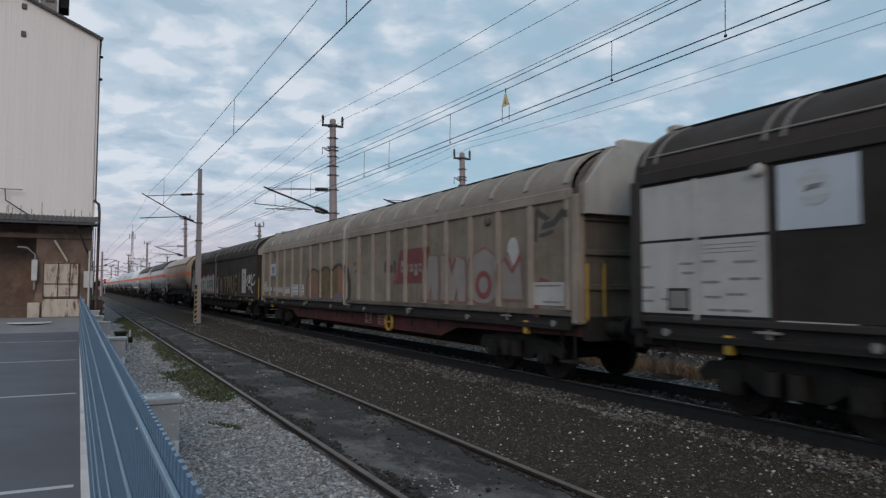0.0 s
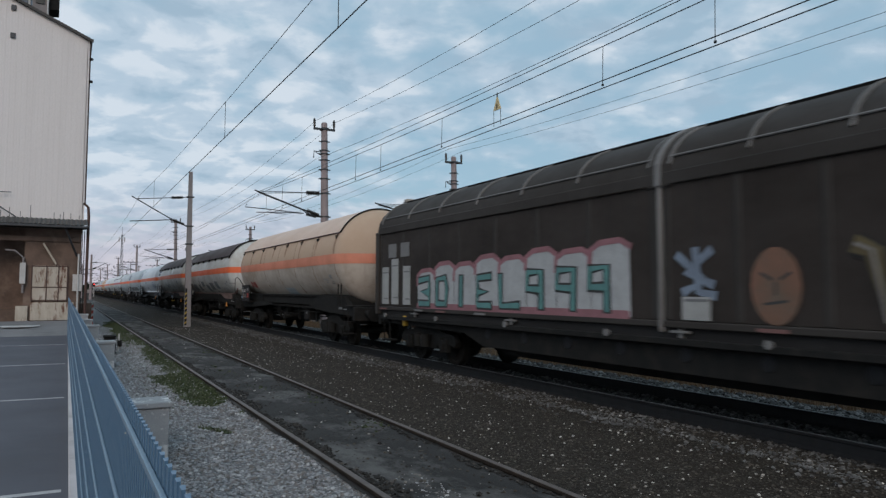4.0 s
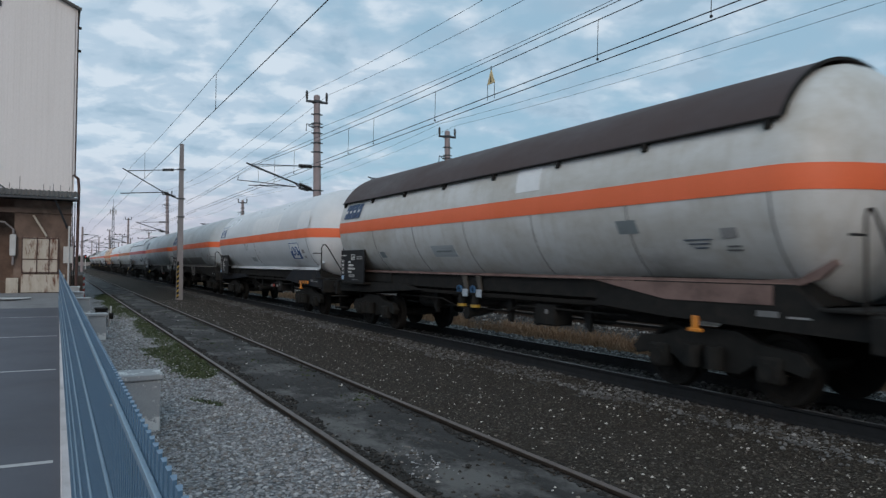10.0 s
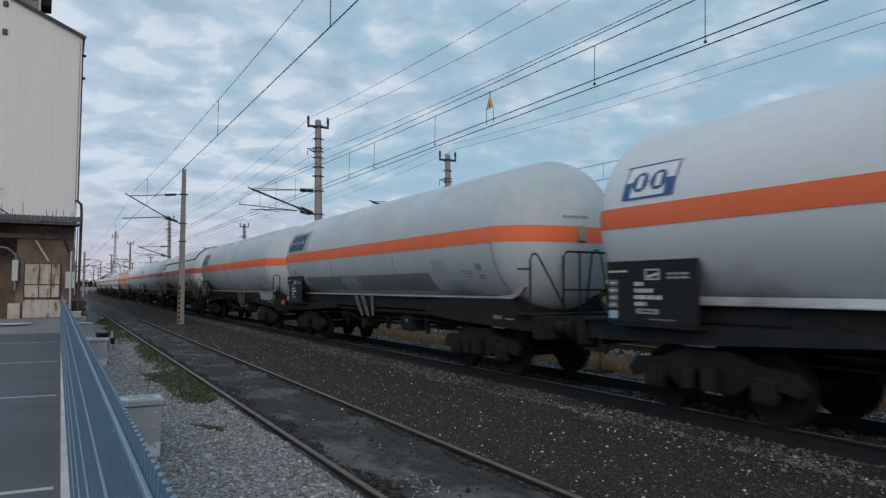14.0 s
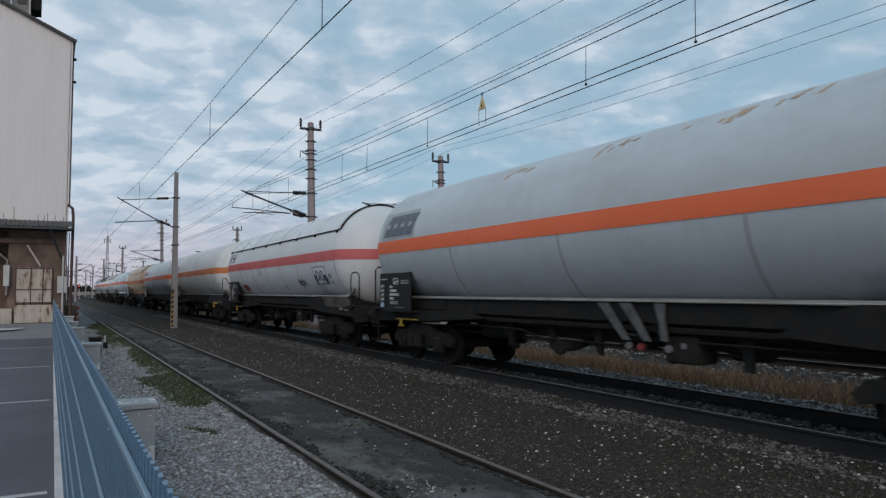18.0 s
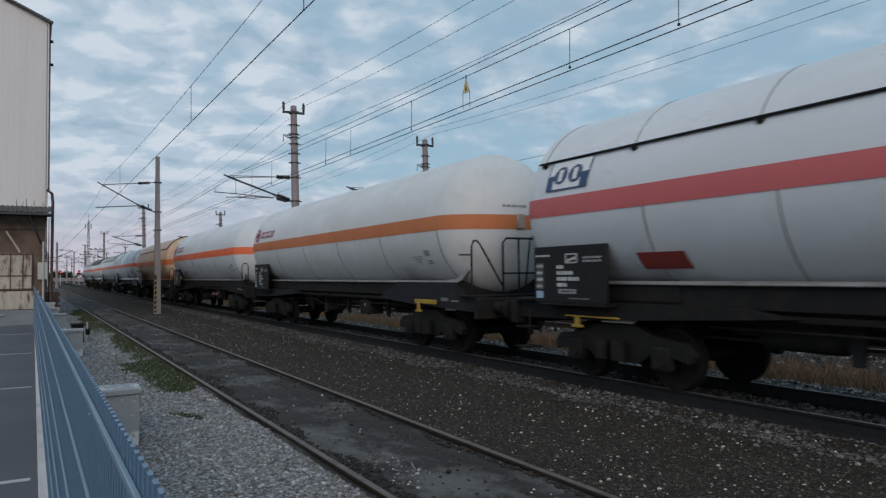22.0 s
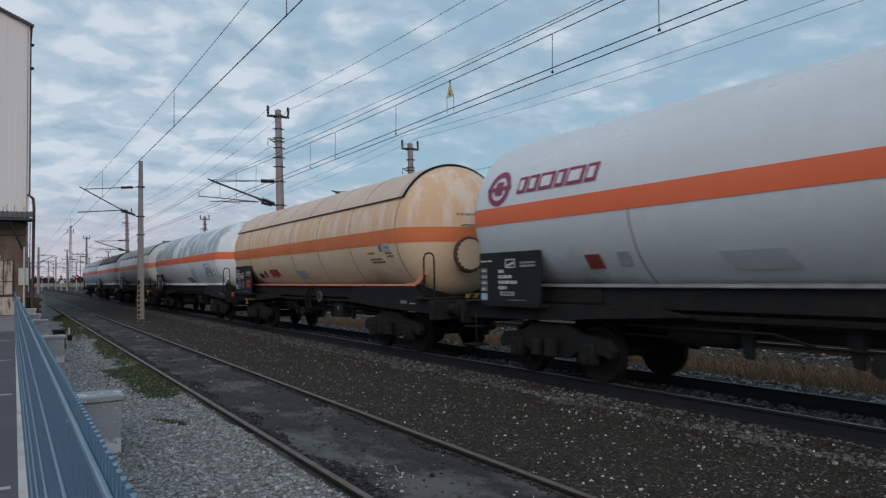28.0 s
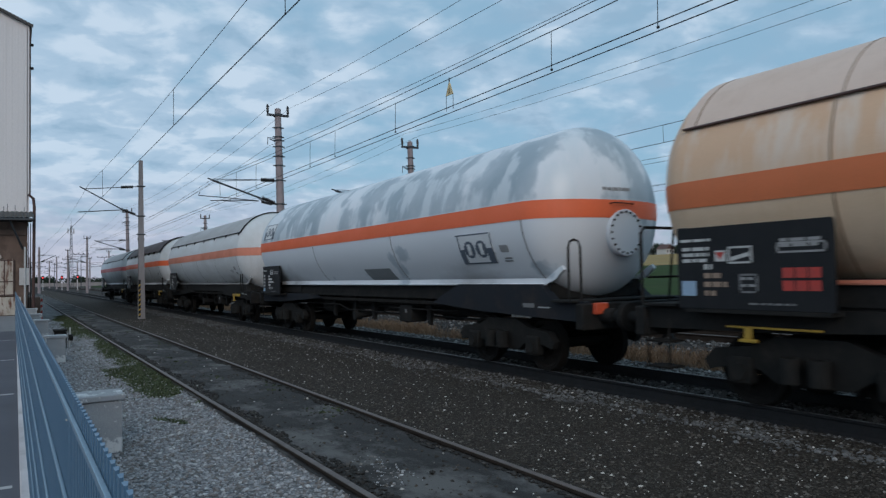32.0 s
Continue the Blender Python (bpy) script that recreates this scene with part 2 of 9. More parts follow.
def frosted(name, base, dull, drip):
    """White paint worn to dull grey in hard-edged blotches that run down the shoulder."""
    mt, nt, b = node_mat(name, 0.4)
    bl = noise_node(nt, coords(nt, (1.0, 0.75, 0.7)), 0.95, 6, 0.5)
    st = noise_node(nt, coords(nt, (1.2, 1.1, 0.35)), 1.7, 6, 0.55)
    sp, ad = nt.nodes.new("ShaderNodeSeparateXYZ"), nt.nodes.new("ShaderNodeMath")
    nt.links.new(coords(nt, (1, 1, 0.2)), sp.inputs[0])
    col = mix_node(nt, ramp_node(nt, bl, ((0.42, 0.0), (0.47, 0.75), (0.62, 1.0))), base, dull)
    col = mix_node(nt, ramp_node(nt, st, ((0.50, 0.0), (0.58, 0.7))), col, drip)
    lower = mix_node(nt, ramp_node(nt, bl, ((0.62, 0.0), (0.66, 0.7))), base, dull)
    col = mix_node(nt, ramp_node(nt, sp.outputs[2], ((0.575, 0.0), (0.605, 1.0))), lower, col)
    col = wheel_dust(nt, col, (0.16, 0.15, 0.14), 0.6)
    nt.links.new(col, b.inputs["Base Color"])
    nt.links.new(ramp_node(nt, bl, ((0.35, 0.32), (0.6, 0.6))), b.inputs["Roughness"])
    return mt


RUST = (0.16, 0.075, 0.04)
MAT = dict(
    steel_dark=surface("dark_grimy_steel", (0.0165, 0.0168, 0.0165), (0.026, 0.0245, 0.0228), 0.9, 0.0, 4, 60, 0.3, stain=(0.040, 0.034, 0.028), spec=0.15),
    bogie_steel=surface("greasy_black_cast_steel", (0.0165, 0.0168, 0.016), (0.025, 0.0238, 0.022), 0.92, 0.0, 5, 60, 0.3, stain=(0.038, 0.032, 0.027), spec=0.15),
    steel_blue=surface("slate_frame_paint", (0.0165, 0.020, 0.0265), (0.020, 0.021, 0.024), 0.7, 0.0, 2, 50, 0.15, stain=(0.05, 0.038, 0.032), amount=0.6, spec=0.2),
    wheel=surface("wheel_steel", (0.020, 0.018, 0.016), (0.012, 0.011, 0.010), 0.85, 0.0, 8, 80, 0.3, spec=0.15),
    tread=surface("bright_tread", (0.35, 0.34, 0.33), (0.25, 0.24, 0.23), 0.3, 0.9, 10, 90, 0.1),
    rail_side=surface("oily_rail_side", (0.026, 0.027, 0.029), (0.020, 0.0205, 0.022), 0.9, 0.0, 6, 70, 0.4, stain=(0.030, 0.026, 0.023), spec=0.15),
    rail_rust=surface("rusty_siding_rail", (0.052, 0.040, 0.032), (0.034, 0.027, 0.022), 0.9, 0.0, 6, 70, 0.4, stain=(0.075, 0.05, 0.035), spec=0.15),
    rail_dull=surface("dull_rail_head", (0.17, 0.145, 0.13), (0.11, 0.09, 0.078), 0.6, 0.2, 5, 60, 0.3),
    rail_head=surface("polished_rail_head", (0.24, 0.235, 0.235), (0.14, 0.135, 0.13), 0.5, 0.8, 10, 120, 0.05),
    sleeper=surface("concrete_sleeper", (0.030, 0.028, 0.026), (0.020, 0.019, 0.018), 0.95, 0, 5, 60, 0.4, vary=0.3, spec=0.1),
    black=surface("black_board", (0.010, 0.0112, 0.0135), (0.016, 0.0165, 0.018), 0.6, 0, 3, 50, 0.1, spec=0.25),
    white_mark=surface("white_lettering", (0.62, 0.62, 0.6), (0.45, 0.45, 0.43), 0.7, 0, 9, 60, 0.05),
    stencil=surface("faded_grey_stencil", (0.34, 0.335, 0.33), (0.27, 0.265, 0.26), 0.7, 0, 9, 60, 0.05),
    stencil_dark=surface("worn_dark_stencil", (0.13, 0.13, 0.13), (0.22, 0.22, 0.22), 0.7, 0, 9, 60, 0.05),
    grey_mark=surface("grey_lettering", (0.2, 0.2, 0.2), (0.14, 0.14, 0.14), 0.7, 0, 9, 60, 0.05),
    red_mark=surface("red_label", (0.50, 0.05, 0.035), (0.36, 0.05, 0.04), 0.6, 0, 6, 60, 0.05),
    tan_mark=surface("tan_label", (0.34, 0.25, 0.18), (0.26, 0.19, 0.14), 0.7, 0, 6, 60, 0.05),
    pale_blue=surface("pale_blue_paper", (0.36, 0.48, 0.62), (0.30, 0.41, 0.54), 0.7, 0, 6, 60, 0.05),
    logo_blue=surface("deep_blue_paint", (0.016, 0.055, 0.15), (0.028, 0.065, 0.14), 0.5, 0, 4, 60, 0.05),
    logo_bright=surface("bright_blue_paint", (0.02, 0.095, 0.30), (0.03, 0.10, 0.26), 0.5, 0, 4, 60, 0.05),
    logo_grey=surface("slate_paint", (0.10, 0.13, 0.17), (0.13, 0.15, 0.18), 0.5, 0, 4, 60, 0.05),
    logo_plum=surface("plum_paint", (0.30, 0.018, 0.085), (0.24, 0.025, 0.075), 0.5, 0, 4, 60, 0.05),
    yellow=surface("safety_yellow", (0.48, 0.31, 0.035), (0.34, 0.22, 0.03), 0.55, 0, 6, 60, 0.1, stain=RUST, amount=0.6),
    orange=surface("safety_orange", (0.75, 0.28, 0.03), (0.55, 0.2, 0.03), 0.55, 0, 6, 60, 0.1),
    lamp_red=surface("red_reflector", (0.7, 0.12, 0.05), (0.6, 0.1, 0.05), 0.3, 0, 6, 60, 0.05),
    rubber=surface("hose_rubber", (0.015, 0.015, 0.015), (0.025, 0.024, 0.023), 0.8, 0, 8, 60, 0.1),
)


# ---- geometry ----
class Geo:
    """Gathers verts and faces of one mesh."""

    def __init__(self):
        self.v, self.f = [], []

    def add(self, verts, faces):
        o = len(self.v)
        self.v.extend(tuple(p) for p in verts)
        self.f.extend(tuple(i + o for i in f) for f in faces)
        return self

    def quad(self, a, b, c, d):
        return self.add((a, b, c, d), ((0, 1, 2, 3),))

    def box(self, x0, x1, y0, y1, z0, z1, c=0.0, m=None):
        """A box with chamfered edges c."""
        if c <= 0:
            vs = [(x, y, z) for x in (x0, x1) for y in (y0, y1) for z in (z0, z1)]
            fs = ((0, 1, 3, 2), (4, 6, 7, 5), (0, 4, 5, 1), (2, 3, 7, 6), (0, 2, 6, 4), (1, 5, 7, 3))
        else:
            c = min(c, (x1 - x0) * 0.45, (y1 - y0) * 0.45, (z1 - z0) * 0.45)
            vs, fs, idx = [], [], {}
            for i in (0, 1):
                for j in (0, 1):
                    for k in (0, 1):
                        p = ((x0, x1)[i], (y0, y1)[j], (z0, z1)[k])
                        s = (1 - 2 * i, 1 - 2 * j, 1 - 2 * k)
                        for ax in range(3):
                            q = [p[n] + (0 if n == ax else s[n] * c) for n in range(3)]
                            idx[i, j, k, ax] = len(vs)
                            vs.append(tuple(q))
            for ax in range(3):
                a, b = [n for n in range(3) if n != ax]
                for e in (0, 1):
                    loop = []
                    for u, w in ((0, 0), (1, 0), (1, 1), (0, 1)):
                        key = [0, 0, 0]
                        key[ax], key[a], key[b] = e, u, w
                        loop.append(idx[(*key, ax)])
                    fs.append(tuple(loop))
                for u in (0, 1):
                    for w in (0, 1):
                        k0, k1 = [0, 0, 0], [0, 0, 0]
                        k0[a] = k1[a] = u
                        k0[b] = k1[b] = w
                        k0[ax], k1[ax] = 0, 1
                        fs.append((idx[(*k0, a)], idx[(*k1, a)], idx[(*k1, b)], idx[(*k0, b)]))
            for i in (0, 1):
                for j in (0, 1):
                    for k in (0, 1):
                        fs.append((idx[i, j, k, 0], idx[i, j, k, 1], idx[i, j, k, 2]))
        if m is not None:
            vs = [m @ Vector(p) for p in vs]
        return self.add(vs, fs)

    def tube(self, pts, r, n=8, r2=None, caps=True):
        """A round bar along the points."""
        pts = [Vector(p) for p in pts]
        rings = []
        for i, p in enumerate(pts):
            d = (pts[min(i + 1, len(pts) - 1)] - pts[max(i - 1, 0)]).normalized()
            a = d.cross(Vector((0, 0, 1)) if abs(d.z) < 0.9 else Vector((0, 1, 0))).normalized()
            b = d.cross(a)
            rr = r if r2 is None else r + (r2 - r) * i / (len(pts) - 1)
            rings.append([p + rr * (math.cos(2 * math.pi * k / n) * a + math.sin(2 * math.pi * k / n) * b) for k in range(n)])
        vs = [q for ring in rings for q in ring]
        fs = [(i * n + k, i * n + (k + 1) % n, (i + 1) * n + (k + 1) % n, (i + 1) * n + k) for i in range(len(pts) - 1) for k in range(n)]
        if caps:
            fs += [tuple(range(n))[::-1], tuple((len(pts) - 1) * n + k for k in range(n))]
        return self.add(vs, fs)

    def lathe(self, prof, axis="y", at=(0, 0, 0), n=32, a0=0.0, a1=2 * math.pi):
        """Turns (along, radius) round an axis."""
        full = abs(a1 - a0 - 2 * math.pi) < 1e-6
        cols = n if full else n + 1
        vs = []
        for u, r in prof:
            for k in range(cols):
                a = a0 + (a1 - a0) * k / n
                c, s = r * math.cos(a), r * math.sin(a)
                p = {"y": (c, u, s), "x": (u, c, s), "z": (c, s, u)}[axis]
                vs.append((p[0] + at[0], p[1] + at[1], p[2] + at[2]))
        fs = []
        for i in range(len(prof) - 1):
            for k in range(n):
                k2 = (k + 1) % cols
                fs.append((i * cols + k, i * cols + k2, (i + 1) * cols + k2, (i + 1) * cols + k))
        return self.add(vs, fs)

    def prism(self, poly, axis, lo, hi, caps=True):
        """A flat outline drawn out along an axis; poly in the other two axes, in order."""
        def p3(p, w):
            return {"x": (w, *p), "y": (p[0], w, p[1]), "z": (*p, w)}[axis]
        n = len(poly)
        vs = [p3(p, lo) for p in poly] + [p3(p, hi) for p in poly]
        fs = [(k, (k + 1) % n, n + (k + 1) % n, n + k) for k in range(n)]
        if caps:
            fs += [tuple(range(n))[::-1], tuple(range(n, 2 * n))]
        return self.add(vs, fs)


def to_mesh(name, g, mat, smooth=True):
    me = bpy.data.meshes.new(name)
    me.from_pydata(g.v, [], g.f)
    bm = bmesh.new()
    bm.from_mesh(me)
    if len(g.f) < 30000:
        bmesh.ops.recalc_face_normals(bm, faces=bm.faces)
    bm.to_mesh(me)
    bm.free()
    if smooth:
        me.shade_smooth()
        me.set_sharp_from_angle(angle=radians(38))
    me.materials.append(MAT[mat] if isinstance(mat, str) else mat)
    return me


CACHE = {}


def part(name, g, mat, parent, label="", m=None, key=None, smooth=True):
    """Links a Geo (or a function that makes one, kept under key) as one mesh object under parent."""
    if key is not None and key in CACHE:
        me = CACHE[key]
    else:
        me = to_mesh(name, g() if callable(g) else g, mat, smooth)
        if key is not None:
            CACHE[key] = me
    ob = new(name, me)
    ob.parent = parent
    if m is not None:
        ob.matrix_basis = m
    if label:
        tagged(ob, label)
    return ob


def thing(name, label, category, group="", m=None, kind=""):
    ob = new(name)
    if m is not None:
        ob.matrix_basis = m
    return tagged(ob, label, category, group, kind)


def solid(name, g, mat, label, category="", kind="", group="", smooth=True):
    return tagged(new(name, to_mesh(name, g, mat, smooth)), label, category, group, kind)


# ---- ground ----
XN, XF = 8.90 - 0.75, 8.90 + 0.75       # rail lines of the main track
SN, SF = 2.52, 4.02                     # rail lines of the siding
X2 = 16.5                               # second main track

MAT.update(
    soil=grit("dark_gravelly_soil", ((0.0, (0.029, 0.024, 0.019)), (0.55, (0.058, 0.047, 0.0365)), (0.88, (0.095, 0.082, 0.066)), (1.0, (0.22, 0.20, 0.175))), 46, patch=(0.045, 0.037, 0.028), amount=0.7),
    field=surface("green_field", (0.034, 0.060, 0.009), (0.022, 0.041, 0.007), 0.95, 0, 0.16, 3, 0.5, stretch=(1, 0.25, 1), stain=(0.062, 0.068, 0.020), amount=0.7, spec=0.1),
    straw=surface("ripe_field", (0.36, 0.25, 0.10), (0.27, 0.185, 0.075), 0.95, 0, 0.05, 3, 0.5, stain=(0.30, 0.27, 0.15), amount=0.8, spec=0.1),
    asphalt=surface("car_park_asphalt", (0.116, 0.121, 0.142), (0.090, 0.094, 0.112), 0.9, 0, 0.7, 120, 0.35, stain=(0.098, 0.097, 0.103), amount=0.5),
    forecourt=surface("pale_worn_concrete", (0.26, 0.255, 0.26), (0.20, 0.2, 0.205), 0.9, 0, 0.6, 60, 0.3, stain=(0.10, 0.10, 0.1)),
    kerb=surface("pale_kerb_concrete", (0.66, 0.63, 0.63), (0.54, 0.51, 0.51), 0.85, 0, 2, 60, 0.3, stain=(0.2, 0.19, 0.18)),
    line=surface("worn_white_line", (0.62, 0.62, 0.62), (0.42, 0.42, 0.42), 0.8, 0, 4, 60, 0.1),
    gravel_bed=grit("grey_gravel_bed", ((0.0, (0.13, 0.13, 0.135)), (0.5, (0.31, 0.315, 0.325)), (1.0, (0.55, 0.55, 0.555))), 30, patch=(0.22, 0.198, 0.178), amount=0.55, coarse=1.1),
    slab=surface("oily_track_infill", (0.060, 0.058, 0.056), (0.027, 0.026, 0.025), 0.95, 0, 1.1, 55, 0.7, stretch=(1, 0.55, 1), stain=(0.155, 0.15, 0.143), amount=0.85, dist=0.02, spec=0.2, edge=(0.49, 0.62)),
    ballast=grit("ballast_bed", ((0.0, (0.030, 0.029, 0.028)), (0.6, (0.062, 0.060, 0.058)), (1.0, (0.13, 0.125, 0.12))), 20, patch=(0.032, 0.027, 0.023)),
    pebble=islands("light_gravel_stones", ((0.0, (0.14, 0.132, 0.128)), (0.25, (0.24, 0.215, 0.195)), (0.5, (0.31, 0.31, 0.315)), (0.9, (0.46, 0.46, 0.465)), (1.0, (0.62, 0.615, 0.61)))),
    pebble_dark=islands("dusty_soil_stones", ((0.0, (0.030, 0.025, 0.020)), (0.6, (0.061, 0.050, 0.039)), (0.90, (0.128, 0.112, 0.092)), (0.955, (0.30, 0.28, 0.25)), (0.97, (0.58, 0.55, 0.50)), (1.0, (0.75, 0.72, 0.66)))),
    ballast_dusty=islands("dusty_ballast_stones", ((0.0, (0.070, 0.068, 0.066)), (0.5, (0.125, 0.121, 0.117)), (0.93, (0.19, 0.186, 0.18)), (1.0, (0.34, 0.33, 0.315)))),
    ballast_stone=islands("ballast_stones", ((0.0, (0.045, 0.042, 0.039)), (0.6, (0.120, 0.113, 0.105)), (1.0, (0.38, 0.365, 0.345)))),
    moss=islands("green_moss_and_weeds", ((0.0, (0.032, 0.044, 0.018)), (0.5, (0.055, 0.074, 0.027)), (1.0, (0.098, 0.116, 0.046)))),
    dry_grass=islands("dry_brown_grass", ((0.0, (0.16, 0.090, 0.046)), (0.5, (0.26, 0.152, 0.080)), (1.0, (0.39, 0.26, 0.155)))),
    ballast_oily=islands("oily_ballast_stones", ((0.0, (0.030, 0.029, 0.028)), (0.7, (0.075, 0.073, 0.070)), (1.0, (0.19, 0.185, 0.18)))),
    rail_grit=islands("black_oily_grit", ((0.0, (0.014, 0.013, 0.011)), (0.8, (0.032, 0.028, 0.024)), (1.0, (0.10, 0.09, 0.08)))),
)


def grid_strip(xs, ys, z):
    g = Geo()
    vs = [(x, y, z(x, y)) for y in ys for x in xs]
    n = len(xs)
    return g.add(vs, [(j * n + i, j * n + i + 1, (j + 1) * n + i + 1, (j + 1) * n + i) for j in range(len(ys) - 1) for i in range(n - 1)])


def steps(a, b, d):
    n = max(1, round((b - a) / d))
    return [a + (b - a) * i / n for i in range(n + 1)]


def wob(x, y, s, h):
    return h * noise.noise((x * s, y * s, 0.37))


def land(x, y):
    if x < 34:
        return -0.46
    return -0.46 + (x - 34) * 0.027 + max(0.0, x - 140) * 0.0125 + 0.5 * noise.noise((x * 0.01, y * 0.01, 3.0))


solid("ground", grid_strip([-900, -60, -20, 0, 20, 34] + steps(50, 420, 25) + [700, 1600], [-600, -100, -30] + steps(0, 200, 40) + steps(300, 700, 80) + [1200, 2600], land),
      "soil", "bare dark earth around the railway tracks", "ground", "structure")
# farmland beyond the second track
solid("ground_green_field", grid_strip(steps(30, 155, 20), steps(-300, 420, 40), lambda x, y: land(x, y) + 0.12 + (0.1 if x > 31 else -0.1)),
      "field", "green crop field beyond the tracks", "field", "structure")
solid("ground_ripe_field", grid_strip(steps(155, 420, 20), steps(-300, 500, 40), lambda x, y: land(x, y) + 0.3),
      "straw", "pale ripe field beyond the green crop", "field", "structure")

# car park, forecourt
solid("pavement", Geo().box(-30, 0.064, -8, 34.6, -0.6, -0.25), "asphalt", "dark grey asphalt of an empty car park", "pavement", "structure")
fc = Geo()
fc.prism([(34.6, -0.25), (34.75, -0.21), (39.4, 0.22), (39.4, -0.7), (34.6, -0.7)], "x", -30, 0.55)
solid("pavement_forecourt", fc, "forecourt", "pale sloping concrete forecourt before the shed", "pavement", "structure")
for yl in (2.4, 8.0, 14.75, 21.4, 28.9):
    lg = Geo().add([(-6.6, yl + 0.30, -0.246), (0.0, yl - 0.05, -0.246), (0.0, yl + 0.06, -0.246), (-6.6, yl + 0.41, -0.246)], [(0, 1, 2, 3)])
    solid("parking_line", lg, "line", "white painted bay line on the asphalt", "road marking", group="bay lines of the car park")
solid("parking_manhole", Geo().lathe([(-0.02, 0.0), (0.012, 0.0), (0.012, 0.9), (-0.02, 0.93)], "z", (-2.0, 37.6, 0.07), 24), "line",
      "pale round cover let into the forecourt", "manhole cover")

# yard and track beds
solid("ground_gravel_yard", grid_strip(steps(0.10, 2.46, 0.15), steps(-6, 60, 0.3) + [80, 130], lambda x, y: -0.205 + wob(x, y, 1.3, 0.02) + max(0.0, x - 2.0) * 0.17),
      "gravel_bed", "light grey gravel yard between fence and siding", "gravel", "structure")
solid("ground_cess", grid_strip(steps(4.04, 7.9, 0.25), steps(-8, 70, 0.4) + [90, 130, 400], lambda x, y: -0.20 + wob(x, y, 0.9, 0.025) - 0.06 * max(0, math.sin((x - 4.1) / 3.6 * math.pi))),
      "soil", "dark stony path between siding and main track", "ground", "structure")


def infill(x, y):
    return -0.115 + wob(x, y, 0.7, 0.02) + wob(x, y, 3.0, 0.008)


solid("ground_siding_infill", grid_strip(steps(2.44, 4.10, 0.12), steps(-6, 60, 0.3) + [90, 150], infill), "slab", "oily packed infill between the siding rails", "ground", "structure")


def bed(name, xc, y0, y1):
    g = Geo()
    g.prism([(xc - 2.5, -0.5), (xc - 1.55, -0.25), (xc - 1.3, -0.225), (xc + 1.3, -0.225), (xc + 1.9, -0.225), (xc + 3.0, -0.33), (xc + 3.4, -0.5)], "y", y0, y1)
    return solid(name, g, "ballast", "stone ballast bed under the main track", "ballast", "structure")


bed("ground_ballast_near", 8.9, -40, 600)
bed("ground_ballast_far", X2, -40, 600)

RAIL = [(-0.0625, -0.05), (0.0625, -0.05), (0.0625, -0.036), (0.012, -0.01), (0.009, 0.110), (0.034, 0.124), (0.036, 0.150), (-0.036, 0.150), (-0.034, 0.124), (-0.009, 0.110), (-0.012, -0.01), (-0.0625, -0.036)]


def track(name, xs, top, y0, y1, label, head, side="rail_side"):
    ob = thing(name, label, "railway track", kind="structure")
    for x in xs:
        part("rail", Geo().prism([(x + u, top - 0.157 + w) for u, w in RAIL], "y", y0, y1), side, ob)
        part("rail_head", Geo().box(x - (0.018 if head == "rail_head" else 0.032), x + (0.018 if head == "rail_head" else 0.032), y0, y1, top - 0.008, top, 0.003), head, ob, "running surface of the rail")
    return ob


main_track = track("track_main", (XN, XF), 0.0, -40, 600, "main railway track with polished rail heads on ballast", "rail_head")
track("track_far", (X2 - 0.75, X2 + 0.75), 0.0, -40, 600, "second main track with rusty rails beyond", "rail_dull", "rail_rust")
siding = track("track_siding", (SN, SF), -0.06, -6, 140, "old siding with dull rails sunk into the ground", "rail_dull", "rail_rust")


def stones(name, mat, label, count, area, z, size, seed, flat=0.7, keep=None, category="gravel"):
    """Loose stones strewn over an area, thinning out away from the road side."""
    rng = np.random.default_rng(seed)
    x0, x1, y0, y1 = area
    u = rng.random(count)
    ys = y0 + (y1 - y0) * u ** 1.7
    xs = x0 + (x1 - x0) * rng.random(count)
    if keep:
        on = np.array([keep(a, b) > rng.random() for a, b in zip(xs, ys)])
        xs, ys = xs[on], ys[on]
        count = len(xs)
    base = np.array([(1, 0, 0), (-1, 0, 0), (0, 1, 0), (0, -1, 0), (0, 0, 1), (0, 0, -1), (.6, .6, .5), (-.6, .6, .45), (.55, -.6, .5), (-.6, -.55, .5)], float)
    tri = [(0, 6, 4), (6, 2, 4), (2, 7, 4), (7, 1, 4), (1, 9, 4), (9, 3, 4), (3, 8, 4), (8, 0, 4), (0, 2, 6), (2, 1, 7), (1, 3, 9), (3, 0, 8), (0, 5, 2), (2, 5, 1), (1, 5, 3), (3, 5, 0)]
    nb = len(base)
    vs, fs = [], []
    sz = size * (0.45 + 1.1 * rng.random(count) ** 2.2)
    for i in range(count):
        a = rng.random() * 6.283
        c, s = math.cos(a), math.sin(a)
        p = base * (0.72 + 0.56 * rng.random((nb, 1))) * sz[i] * np.array([1.0, 0.6 + 0.5 * rng.random(), flat * (0.7 + 0.5 * rng.random())])
        q = np.stack([p[:, 0] * c - p[:, 1] * s + xs[i], p[:, 0] * s + p[:, 1] * c + ys[i], p[:, 2] + z(xs[i], ys[i]) + sz[i] * 0.12], 1)
        vs.extend(map(tuple, q))
        fs.extend((a0 + i * nb, b0 + i * nb, c0 + i * nb) for a0, b0, c0 in tri)
    me = bpy.data.meshes.new(name)
    me.from_pydata(vs, [], fs)
    me.materials.append(MAT[mat])
    return tagged(new(name, me), label, category, kind="stuff")


